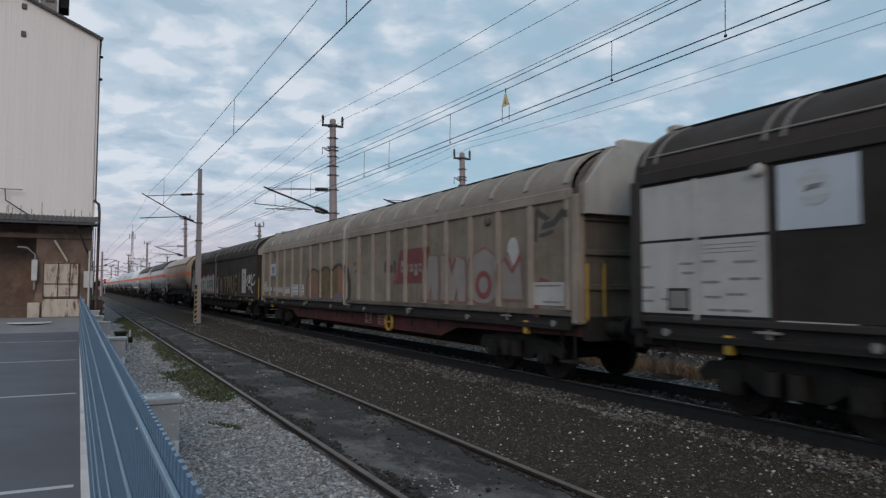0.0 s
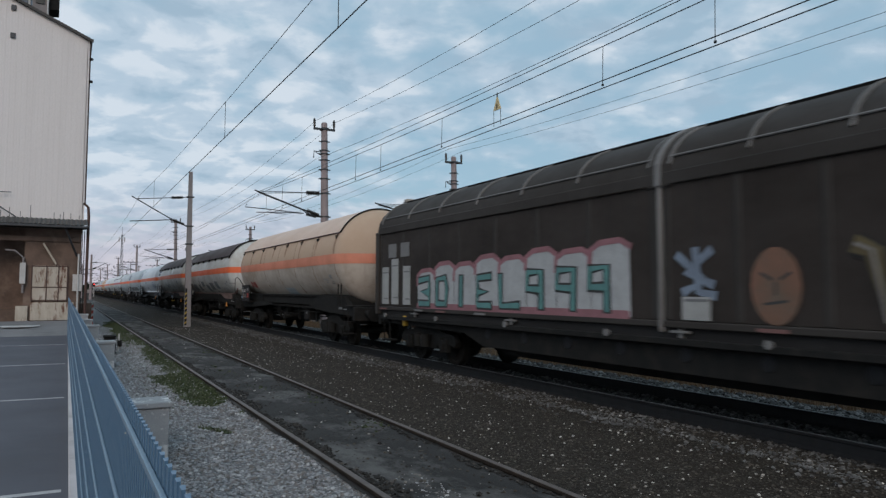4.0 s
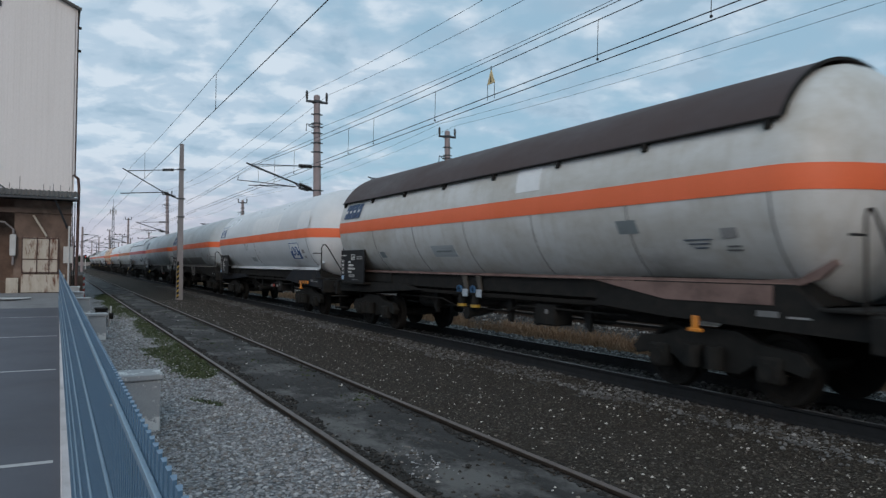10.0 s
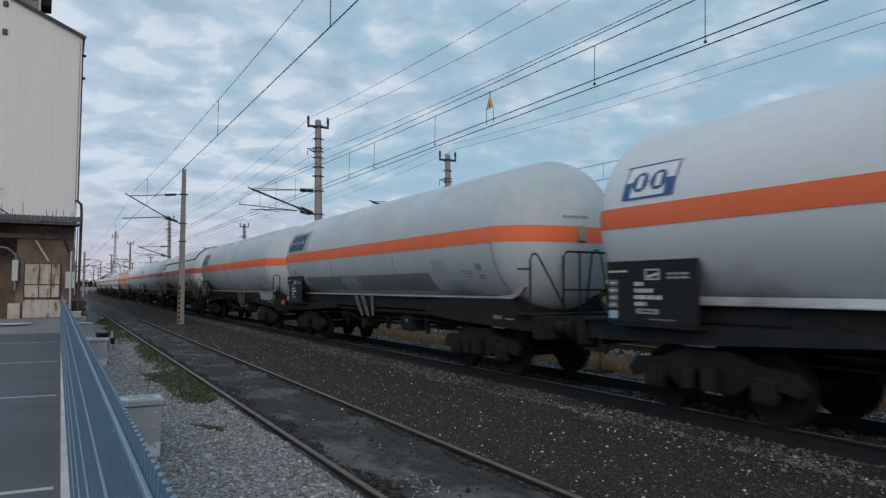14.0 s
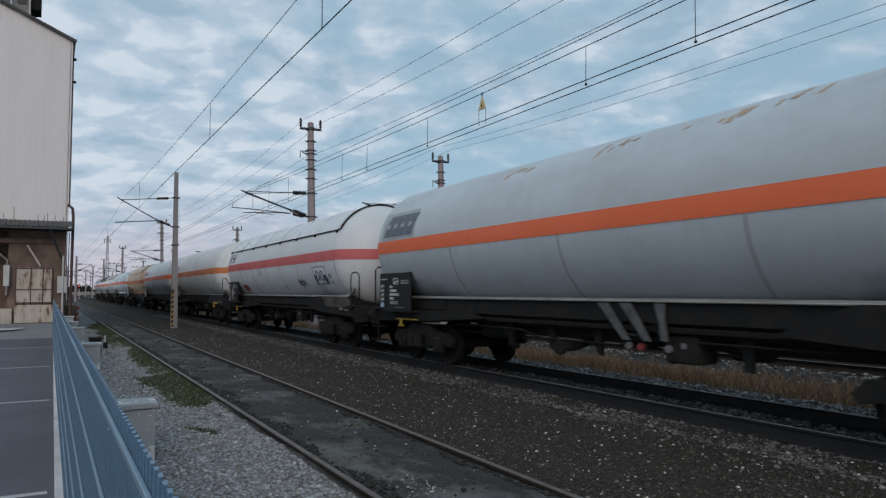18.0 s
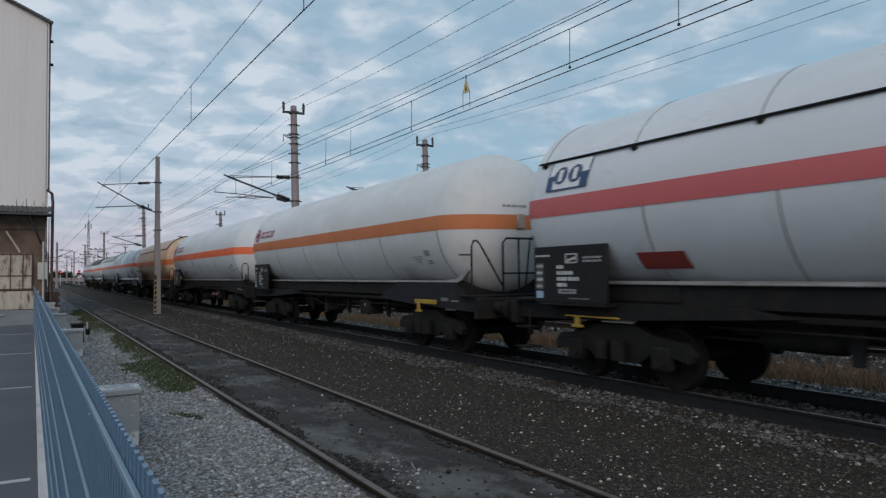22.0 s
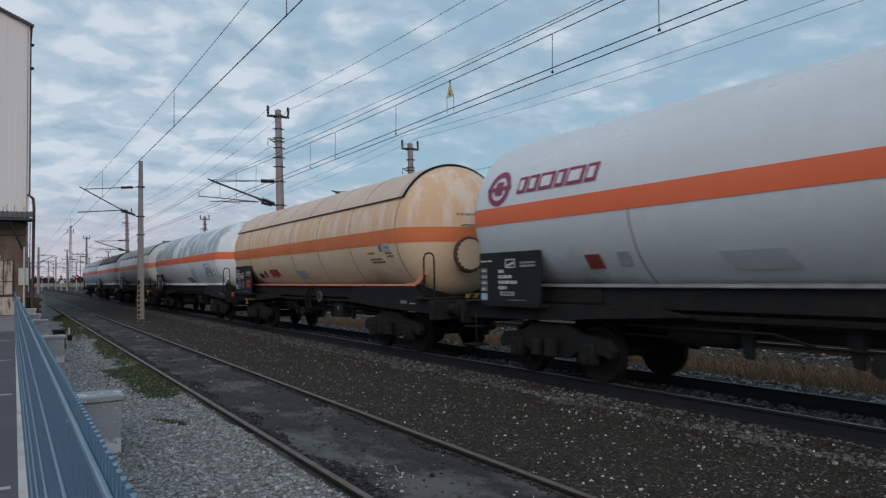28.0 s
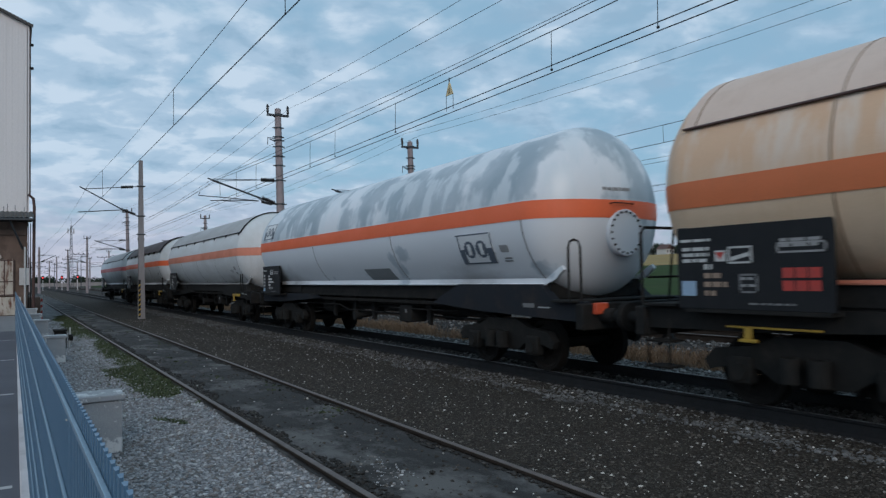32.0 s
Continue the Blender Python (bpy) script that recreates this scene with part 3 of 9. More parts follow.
stones("yard_gravel", "pebble", "loose light grey gravel lying in the yard", 40000, (0.2, 2.46, 1.5, 34), lambda x, y: -0.205 + wob(x, y, 1.3, 0.02) + max(0.0, x - 2.0) * 0.17, 0.0195, 1)
stones("cess_stones", "pebble_dark", "small dusty stones with a few pale ones on the path", 34000, (4.12, 7.75, 2.0, 40), lambda x, y: -0.20 + wob(x, y, 0.9, 0.025) - 0.06 * max(0, math.sin((x - 4.1) / 3.6 * math.pi)), 0.0155, 2)
stones("infill_stones", "pebble_dark", "grit and pebbles on the siding infill", 1800, (2.62, 3.95, 3.0, 30), infill, 0.016, 3)
stones("white_gravel_patch", "pebble", "pale gravel beside the siding rail", 170, (2.80, 3.22, 5.4, 6.6), infill, 0.013, 4, keep=lambda x, y: 1.0 if noise.noise((x * 4, y * 2.2, 6)) > -0.05 else 0.12)
stones("rail_grit", "rail_grit", "black oily grit heaped along the siding rails", 30000, (2.57, 3.96, 3.0, 44), lambda x, y: infill(x, y) + 0.006, 0.024, 31, 0.6, lambda x, y: 1.0 if x - 2.57 < 0.20 + 0.26 * noise.noise((y * 0.9, 0, 2)) or 3.96 - x < 0.07 + 0.12 * noise.noise((y * 1.3, 5, 2)) else 0.0015)
stones("rail_grit_outer", "rail_grit", "dark grit along the outer sides of the siding", 5000, (4.08, 4.35, 3.0, 44), lambda x, y: -0.185, 0.02, 33, 0.6)
stones("ballast_near_side", "ballast_dusty", "grey ballast stones along the main track", 14000, (6.9, 8.03, 2.0, 62), lambda x, y: -0.215 + 0.01 * (x - 7.35), 0.026, 5, keep=lambda x, y: 1.0 if x > 7.25 + 0.40 * noise.noise((y * 0.8, 1, 7)) else 0.1)
stones("oily_ballast_strip", "rail_grit", "black oily ballast right beside the main rail", 3500, (7.93, 8.08, 2.0, 62), lambda x, y: -0.218, 0.030, 35)
stones("ballast_between", "ballast_oily", "oily dark ballast stones between the rails", 15000, (8.23, 9.58, 2.0, 60), lambda x, y: -0.205, 0.036, 6)
stones("ballast_far_side", "ballast_stone", "grey ballast stones behind the main track", 10500, (9.75, 12.0, 1.0, 62), lambda x, y: -0.17 - 0.10 * max(0, x - 10.6), 0.042, 7)
stones("far_track_ballast", "ballast_stone", "dark ballast of the second track", 4500, (13.9, 15.7, 1.0, 60), lambda x, y: -0.46 + min(0.27, max(0, (x - 14.0)) * 0.3), 0.045, 8)


def blades(name, mat, label, count, test, area, z, h, seed, lean=0.35, wide=0.012):
    rng = np.random.default_rng(seed)
    x0, x1, y0, y1 = area
    vs, fs = [], []
    while count:
        x, y = x0 + (x1 - x0) * rng.random(), y0 + (y1 - y0) * rng.random() ** 1.4
        count -= 1
        k = test(x, y)
        if k <= rng.random():
            continue
        a, l = rng.random() * 6.283, h * (0.4 + 0.9 * rng.random())
        dx, dy = math.cos(a), math.sin(a)
        b = rng.random() * 6.283
        ox, oy = lean * l * math.cos(b) * rng.random(), lean * l * math.sin(b) * rng.random()
        zz, w = z(x, y), wide * (0.6 + 0.8 * rng.random())
        i = len(vs)
        vs += [(x - dx * w, y - dy * w, zz), (x + dx * w, y + dy * w, zz), (x + ox * .5 + dx * w * .7, y + oy * .5 + dy * w * .7, zz + l * .6),
               (x + ox * .5 - dx * w * .7, y + oy * .5 - dy * w * .7, zz + l * .6), (x + ox, y + oy, zz + l)]
        fs += [(i, i + 1, i + 2, i + 3), (i + 3, i + 2, i + 4)]
    me = bpy.data.meshes.new(name)
    me.from_pydata(vs, [], fs)
    me.materials.append(MAT[mat])
    return tagged(new(name, me), label, "plants", kind="stuff")


def moss_zone(x, y):
    left = (1.88 if y < 17 else 2.02) + 0.45 * noise.noise((y * 0.35, x * 0.9, 1.3)) + 0.25 * noise.noise((y * 1.3, x * 2.0, 4.0))
    if y > 26:
        left -= 0.25
    if y < 12.3 + 0.8 * noise.noise((x * 2, 3, 1)):
        return 0.5 if noise.noise((x * 1.8, y * 1.1, 8)) > 0.45 and x > 1.7 else 0.0
    return min(1.0, max(0.015, (x - left) / 0.28)) * (1.0 if noise.noise((x * 2.3, y * 0.9, 5)) > -0.40 else 0.25)


def moss_z(x, y):
    return -0.205 + wob(x, y, 1.3, 0.02) + max(0.0, x - 2.0) * 0.17


blades("moss_and_weeds", "moss", "low dull green moss and weeds along the siding rail", 50000, moss_zone, (1.4, 2.47, 9.0, 46), moss_z, 0.035, 11, 1.4, 0.014)
stones("moss_cushions", "moss", "flat olive moss cushions along the siding rail", 30000, (1.4, 2.47, 9.0, 46), moss_z, 0.036, 21, 0.25, moss_zone, "plants")
blades("infill_weeds", "moss", "thin weeds between the siding rails", 2500, lambda x, y: 0.8 if noise.noise((x * 2, y * 0.6, 9)) > 0.28 else 0.0, (2.6, 3.98, 8, 45), infill, 0.02, 12, 1.6, 0.03)
blades("dry_grass_strip", "dry_grass", "dry brown grass between the two main tracks", 52000, lambda x, y: 1.0 if noise.noise((x * 0.8, y * 0.35, 2)) > -0.12 else 0.10, (11.75, 14.0, 0.0, 75), lambda x, y: -0.44, 0.36, 13, 1.1, 0.006)

# ---- fence and yard things ----
MAT.update(
    fence=surface("blue_grey_fence_paint", (0.125, 0.225, 0.34), (0.105, 0.195, 0.295), 0.45, 0.1, 3, 60, 0.1, stain=(0.17, 0.26, 0.36), amount=0.5),
    fence_rail=surface("pale_blue_fence_rail", (0.26, 0.37, 0.47), (0.22, 0.32, 0.41), 0.4, 0.2, 3, 60, 0.1),
    pillar=surface("weathered_grey_concrete", (0.40, 0.41, 0.42), (0.32, 0.33, 0.34), 0.85, 0, 3, 50, 0.3, stain=(0.70, 0.70, 0.69), amount=0.9, edge=(0.53, 0.57)),
    cladding=surface("cream_sheet_cladding", (0.83, 0.775, 0.755), (0.80, 0.745, 0.725), 0.55, 0.0, 0.6, 30, 0.05, stretch=(3, 1, 0.2), stain=(0.62, 0.575, 0.55), amount=0.3),
    brick_wall=surface("sooty_brown_render", (0.20, 0.135, 0.105), (0.10, 0.07, 0.055), 0.9, 0, 0.9, 40, 0.4, stain=(0.30, 0.22, 0.17), amount=0.6),
    rusty_door=surface("flaking_cream_door", (0.60, 0.54, 0.46), (0.46, 0.39, 0.31), 0.8, 0, 2.2, 50, 0.3, stretch=(2, 1, 0.5), stain=(0.15, 0.065, 0.04), amount=1.0, edge=(0.52, 0.62)),
    housing_blue=surface("blue_grey_sheet", (0.17, 0.20, 0.245), (0.14, 0.165, 0.205), 0.6, 0.1, 0.8, 30, 0.1),
    roof_grey=surface("grey_corrugated_sheet", (0.10, 0.095, 0.09), (0.07, 0.066, 0.062), 0.7, 0.1, 1.2, 40, 0.2),
    pipe=surface("brown_drain_pipe", (0.10, 0.05, 0.04), (0.07, 0.04, 0.035), 0.6, 0.1, 3, 40, 0.1),
    white_paint=surface("dull_white_paint", (0.62, 0.61, 0.6), (0.5, 0.48, 0.46), 0.7, 0, 3, 50, 0.1),
    mast=surface("pinkish_grey_concrete_mast", (0.37, 0.305, 0.305), (0.29, 0.24, 0.24), 0.85, 0, 2, 40, 0.3),
    pole=surface("grey_brown_concrete_pole", (0.29, 0.262, 0.262), (0.225, 0.205, 0.203), 0.85, 0, 1.5, 40, 0.3, stretch=(1, 1, 0.3)),
    insulator=surface("dark_glazed_insulator", (0.02, 0.017, 0.016), (0.03, 0.025, 0.022), 0.3, 0, 6, 40, 0.05),
    galv=surface("dark_galvanised_tube", (0.085, 0.088, 0.095), (0.06, 0.062, 0.068), 0.55, 0.5, 4, 50, 0.1),
    wire=surface("blackened_copper_wire", (0.020, 0.021, 0.024), (0.03, 0.03, 0.032), 0.6, 0.3, 4, 50, 0.0),
    sign_yellow=surface("warning_yellow_sheet", (0.75, 0.60, 0.32), (0.62, 0.48, 0.25), 0.6, 0, 6, 40, 0.05),
    timber=surface("grey_old_timber", (0.12, 0.10, 0.085), (0.08, 0.07, 0.06), 0.9, 0, 3, 40, 0.4, stretch=(4, 0.4, 4)),
)


def fence():
    ob = thing("fence", "blue-grey steel slat fence on a pale kerb", "fence")
    y0, y1 = -1.5, 34.4
    turn = pose(0.153, 0, 0, 0, 0, math.degrees(0.0037))
    for z in (1.40, 1.13, 0.83, 0.55, 0.28):
        part("rail", Geo().box(-0.006, 0.004, y0, y1, z - (0.010 if z > 1.3 else 0.006), z + 0.007, 0.002), "fence_rail", ob, "pale horizontal fence rail", m=turn)
    pitch, wide = 0.05, 0.027
    n, near = int((y1 - y0) / pitch), 300
    slat = Geo().prism([(0.0, 0), (0.0, wide), (0.006, wide + 0.002), (0.010, wide), (0.006, 0.002)], "z", -0.12, 1.452)
    for i in range(near):
        part("slat", slat, "fence", ob, m=turn @ pose(0.006, y0 + i * pitch, 0), key="fence_slat", smooth=False)
    rest = Geo()
    for i in range(near, n):
        y = y0 + i * pitch
        rest.box(0.006, 0.014, y, y + wide, -0.12, 1.445)
    tagged(part("far_slats", rest, "fence", ob, m=turn, smooth=False), kind="stuff")
    for k in range(14):
        y = y0 + 0.6 + k * 2.5
        if y < y1:
            part("post", Geo().box(0.022, 0.052, y, y + 0.05, -0.2, 1.36, 0.004), "fence", ob, m=turn)
    part("bolt", Geo().lathe([(0, 0), (0.002, 0.0028), (0.005, 0.0025), (0.006, 0.0)], "x", (-0.012, 2.05, 1.385), 8), "white_mark", ob, "bright bolt head", m=turn)
    return ob


fence()
solid("kerb", Geo().box(0.064, 0.150, -8, 34.6, -0.5, -0.17, 0.008), "kerb", "pale concrete kerb under the fence", "kerb", "structure")


def pillar(y, x, w, top):
    ob = thing("concrete_pillar", "short weathered grey concrete pillar with a flat cap", "pillar", "pillars behind the fence", pose(x, y, -0.25))
    h = top + 0.25
    part("shaft", Geo().box(-w / 2 + 0.02, w / 2 - 0.02, -w / 2 + 0.02, w / 2 - 0.02, 0, h - 0.07, 0.012), "pillar", ob)
    part("cap", Geo().box(-w / 2 - 0.01, w / 2 + 0.01, -w / 2 - 0.01, w / 2 + 0.01, h - 0.07, h, 0.012), "pillar", ob, "flat pillar cap")


for yy, xx, tp in ((8.9, 0.86, 0.46), (19.6, 0.87, 0.46), (28.6, 0.82, 0.46), (33.2, 0.74, 0.50), (36.8, 0.66, 0.62)):
    pillar(yy, xx, 0.48, tp)


def point_lever():
    ob = thing("point_machine", "dark rusty point lever box beside the siding", "point machine", m=pose(1.24, 23.6, -0.2))
    part("box", Geo().box(-0.22, 0.10, -0.25, 0.25, 0, 0.50, 0.03), "steel_dark", ob)
    part("lid", Geo().box(-0.25, 0.12, -0.28, 0.28, 0.50, 0.56, 0.02), "steel_dark", ob)
    part("lever", Geo().tube([(0.17, 0, 0), (0.20, 0, 0.35), (0.20, 0.03, 0.60)], 0.025), "white_paint", ob, "pale lever")
    part("weight", Geo().lathe([(-0.06, 0), (-0.06, 0.1), (0.06, 0.1), (0.06, 0)], "x", (0.22, 0.02, 0.30), 14), "steel_dark", ob)


point_lever()
solid("timber_beam", Geo().box(0.55, 0.75, 24.2, 29.5, -0.22, -0.06, 0.02), "timber", "old grey timber beam lying in the gravel", "beam")


def striped_post(x, y, h, w, a, b, label, n):
    ob = thing("striped_post", label, "marker post", m=pose(x, y, -0.25))
    for i in range(n):
        part("band", Geo().prism([(-w, h * i / n), (w, h * i / n + w), (w, h * (i + 1) / n + w), (-w, h * (i + 1) / n)], "y", -w, w), a if i % 2 else b, ob)


striped_post(1.22, 43.0, 1.30, 0.07, "white_paint", "red_mark", "red and white striped marker post", 8)
solid("low_brick_wall", Geo().box(0.55, 1.15, 41.2, 46.0, -0.3, 1.05, 0.02), "brick_wall", "low brown wall end beside the shed", "wall")


# ---- grain shed ----
def shed():
    ob = thing("grain_shed", "tall cream sheet-clad shed over a brown brick loading floor", "building")
    YW, XR, XL, XM, ZE, ZR = 40.0, 0.62, -7.1, -3.24, 14.85, 16.55
    g = Geo()
    # trapezoid sheet: ribs every 25 cm on the gable
    xs, x = [], XL
    while x < XR - 0.01:
        for dx, dy in ((0, 0), (0.15, 0), (0.175, 0.005), (0.225, 0.005)):
            if x + dx < XR:
                xs.append((x + dx, YW - dy))
        x += 0.25
    xs.append((XR, YW))
    top = [ZR - abs(x - XM) * (ZR - ZE) / (XR - XM) for x, _ in xs]
    vs = [(x, y, 5.0) for x, y in xs] + [(x, y, t) for (x, y), t in zip(xs, top)]
    n = len(xs)
    g.add(vs, [(i, i + 1, n + i + 1, n + i) for i in range(n - 1)])
    g.box(XR - 0.10, XR, YW, 70, 5.0, ZE)
    g.box(XL, XL + 0.1, YW, 70, 5.0, ZE)
    part("cladding", g, "cladding", ob, "cream trapezoid sheet cladding", smooth=False)
    for sx in (-1, 1):
        xe = XM + sx * (XR - XM + 0.12)
        ze = ZE - 0.05
        r = Geo().add([(XM, YW - 0.18, ZR + 0.02), (xe, YW - 0.18, ze), (xe, 70, ze), (XM, 70, ZR + 0.02),
                       (XM, YW - 0.18, ZR + 0.14), (xe, YW - 0.18, ze + 0.12), (xe, 70, ze + 0.12), (XM, 70, ZR + 0.14)],
                      [(0, 1, 2, 3), (4, 7, 6, 5), (0, 4, 5, 1), (1, 5, 6, 2), (2, 6, 7, 3), (0, 3, 7, 4)])
        part("roof", r, "roof_grey", ob, "dark sheet roof with overhanging verge", smooth=False)
        vt = Geo()
        for k in range(26):
            u = k / 25
            px, pz = XM + (xe - XM) * u, ZR + 0.06 + (ze - ZR) * u
            vt.box(px - 0.05, px + 0.05, YW - 0.22, YW - 0.17, pz - 0.10, pz + 0.06)
        part("verge_tiles", vt, "roof_grey", ob, smooth=False)
    hd = part("hoist_housing", Geo().box(-2.20, -1.48, 43, 46, 15.3, 20.5, 0.03), "pole", ob, "grey concrete hoist tower on the roof")
    part("louvre", Geo().box(-2.05, -1.62, 42.94, 43.0, 17.5, 18.1, 0.01), "roof_grey", hd)
    part("corner_post", Geo().box(-1.50, -1.43, 42.9, 43.0, 15.6, 20.5), "white_paint", hd)
    part("hood", Geo().prism([(-1.42, 17.33), (-0.93, 17.40), (-0.93, 20.5), (-1.42, 20.5)], "y", 43.2, 44.4), "steel_dark", hd, "black hooded outlet")
    rh = part("roof_housing", Geo().box(-7.0, -2.42, 43.4, 52, 14.9, 20.5, 0.03), "housing_blue", ob, "blue-grey sheet housing behind the ridge")
    for k in range(15):
        part("sheet_rib", Geo().box(-6.9 + 0.3 * k, -6.84 + 0.3 * k, 43.36, 43.4, 15.6, 20.5), "housing_blue", rh)
    part("corner_post", Geo().box(-2.40, -2.30, 43.2, 43.3, 15.6, 20.5), "white_paint", rh, "pale corner post")
    runs = random.Random(8)
    for k in range(34):
        x, l = XL + 0.2 + 7.3 * runs.random(), 0.15 + 0.5 * runs.random() ** 2
        part("rain_streak", Geo().box(x, x + 0.025, YW - 0.010, YW - 0.007, 5.38, 5.42 + l), "roof_grey", ob, smooth=False)
    for vx, vz in ((-2.83, 15.95), (-2.82, 14.52)):
        part("wall_vent", Geo().box(vx - 0.11, vx + 0.11, YW - 0.09, YW - 0.02, vz - 0.14, vz + 0.14, 0.02), "galv", ob, "small square wall vent")
    # brick ground floor, open bay on one side
    w = Geo()
    w.box(-1.75, 0.55, YW + 0.05, YW + 0.35, 0.1, 5.05)
    w.box(-12, -1.75, YW + 2.2, YW + 2.5, 0.1, 5.05)
    w.box(-1.95, -1.75, YW + 0.05, YW + 2.3, 0.1, 5.05)
    w.box(0.25, 0.55, YW + 0.35, 70, 0.1, 5.05)
    part("brick_wall", w, "brick_wall", ob, "sooty brown rendered ground floor", smooth=False)
    part("loading_dock", Geo().box(-12, -1.97, YW + 0.9, YW + 2.2, 0.1, 0.75, 0.02), "brick_wall", ob, "brown raised loading dock")
    part("beam", Geo().box(-12, 0.5, YW - 0.06, YW + 0.04, 4.2, 4.45, 0.01), "brick_wall", ob)
    c = Geo()
    for k in range(62):
        x = -11.6 + k * 0.2
        c.add([(x, YW - 1.15, 4.97), (x + 0.1, YW - 1.15, 5.02), (x + 0.2, YW - 1.15, 4.97), (x, YW + 0.05, 5.37), (x + 0.1, YW + 0.05, 5.42), (x + 0.2, YW + 0.05, 5.37)],
              [(0, 1, 4, 3), (1, 2, 5, 4)])
    part("canopy_sheet", c, "roof_grey", ob, "grey corrugated canopy sheet", smooth=False)
    part("canopy_gutter", Geo().box(-11.6, 0.80, YW - 1.27, YW - 1.13, 4.84, 4.96, 0.02), "galv", ob)
    part("canopy_soffit", Geo().box(-11.6, 0.75, YW - 1.13, YW + 0.0, 4.86, 4.92), "steel_dark", ob)
    for bx in (-4.4, 0.35):
        part("canopy_strut", Geo().tube([(bx, YW, 3.5), (bx - 0.55, YW - 1.0, 4.85)], 0.05), "galv", ob)
    # sliding door in two heights
    d = part("sliding_door", Geo().box(-1.62, -0.02, YW - 0.04, YW + 0.05, 1.18, 2.98, 0.01), "rusty_door", ob, "flaking cream sheet door streaked with rust")
    part("door_leaf", Geo().box(-1.62, 0.28, YW - 0.05, YW + 0.05, 0.22, 1.12, 0.01), "rusty_door", d, "cream lower door panel")
    for bx in (-1.62, -0.98, -0.45, -0.06):
        part("door_strap", Geo().box(bx, bx + 0.05, YW - 0.065, YW - 0.04, 1.18, 2.98), "pipe", d, "rusty door strap")
    for bz in (1.86, 2.92, 1.20):
        part("door_rail", Geo().box(-1.62, -0.02, YW - 0.07, YW - 0.04, bz, bz + 0.05), "pipe", d, "rusty door rail")
    part("pier", Geo().box(-2.25, -1.72, YW - 0.12, YW + 0.05, 0.15, 0.95, 0.02), "rusty_door", ob, "pale concrete wheel guard")
    part("wall_pipe", Geo().tube([(-2.75, YW - .1, 3.72), (-2.35, YW - .1, 3.70), (-1.98, YW - .1, 3.35), (-1.98, YW - .1, 1.6)], 0.05), "pole", ob, "old bent wall pipe")
    part("switch_box", Geo().box(-2.12, -1.86, YW - 0.24, YW - 0.1, 2.05, 3.1, 0.02), "white_paint", ob, "pale electrical box on the wall")
    part("diagonal_stay", Geo().tube([(-1.15, YW - 0.08, 4.1), (-0.55, YW - 0.08, 3.05)], 0.05), "rusty_door", ob)
    part("wall_sign", Geo().box(0.20, 0.62, YW - 0.16, YW - 0.12, 1.7, 2.55, 0.005), "white_paint", ob, "plain white board")
    part("pale_post", Geo().tube([(0.44, YW - 0.2, 0.1), (0.44, YW - 0.2, 3.6)], 0.045), "white_paint", ob)
    for k, (px, r) in enumerate(((0.70, 0.05), (0.78, 0.07))):
        part("downpipe", Geo().tube([(XR + 0.02 + k * 0.02, YW + .1, ZE - 0.1), (XR + 0.02, YW + 0.1, 6.2), (XR + 0.1, YW + 0.0, 6.1)] if k == 0 else
                                   [(XR - 0.05, YW - 0.1, 6.25), (XR + 0.18, YW - 0.1, 6.05), (XR + 0.22, YW - 0.1, 5.6), (XR + 0.18, YW - 0.1, 0.2)], r), "pipe", ob, "rusty brown drain pipe")
    for z in (13.9, 12.7):
        part("pipe_bracket", Geo().lathe([(-0.06, 0.0), (-0.05, 0.09), (0.05, 0.09), (0.06, 0)], "z", (XR + 0.1, YW, z), 10), "steel_dark", ob)
    for k in range(3):
        part("conduit", Geo().tube([(0.58 + 0.1 * k, YW - 0.05, 0.2), (0.58 + 0.1 * k, YW - 0.05, 4.8)], 0.02), "steel_dark", ob)
    # aerial above the canopy
    a = part("aerial", Geo().tube([(-4.3, YW - 0.3, 6.55), (-2.6, YW - 0.3, 6.57)], 0.018), "galv", ob, "thin television aerial")
    for k in range(7):
        part("aerial_rod", Geo().tube([(-4.2 + k * 0.25, YW - 0.5, 6.56), (-4.2 + k * 0.25, YW - 0.1, 6.56)], 0.012), "galv", a)
    part("aerial_mast", Geo().tube([(-3.35, YW - 0.3, 6.55), (-3.3, YW - 0.3, 6.0), (-2.35, YW - 0.3, 5.35)], 0.03), "galv", a)
    pl = Geo()
    for k in range(9):
        pl.tube([(-4.6 + k * 0.32, YW - 1.0, 5.0), (-4.6 + k * 0.32, YW - 1.0, 5.35)], 0.012, 5)
    part("snow_pins", pl, "galv", ob)


shed()


def pallet(x, y, z):
    ob = thing("pallet_stack", "stack of brown wooden pallets on the dock", "pallets", m=pose(x, y, z))
    for k in range(4):
        for j in range(4):
            part("board", Geo().box(-0.55, 0.55, -0.5 + j * 0.28, -0.35 + j * 0.28, k * 0.145 + 0.10, k * 0.145 + 0.125), "timber", ob, smooth=False)
        for j in (-0.45, 0, 0.4):
            part("block", Geo().box(j - 0.05, j + 0.1, -0.5, 0.5, k * 0.145, k * 0.145 + 0.10), "timber", ob, smooth=False)


pallet(-4.6, 41.5, 0.75)


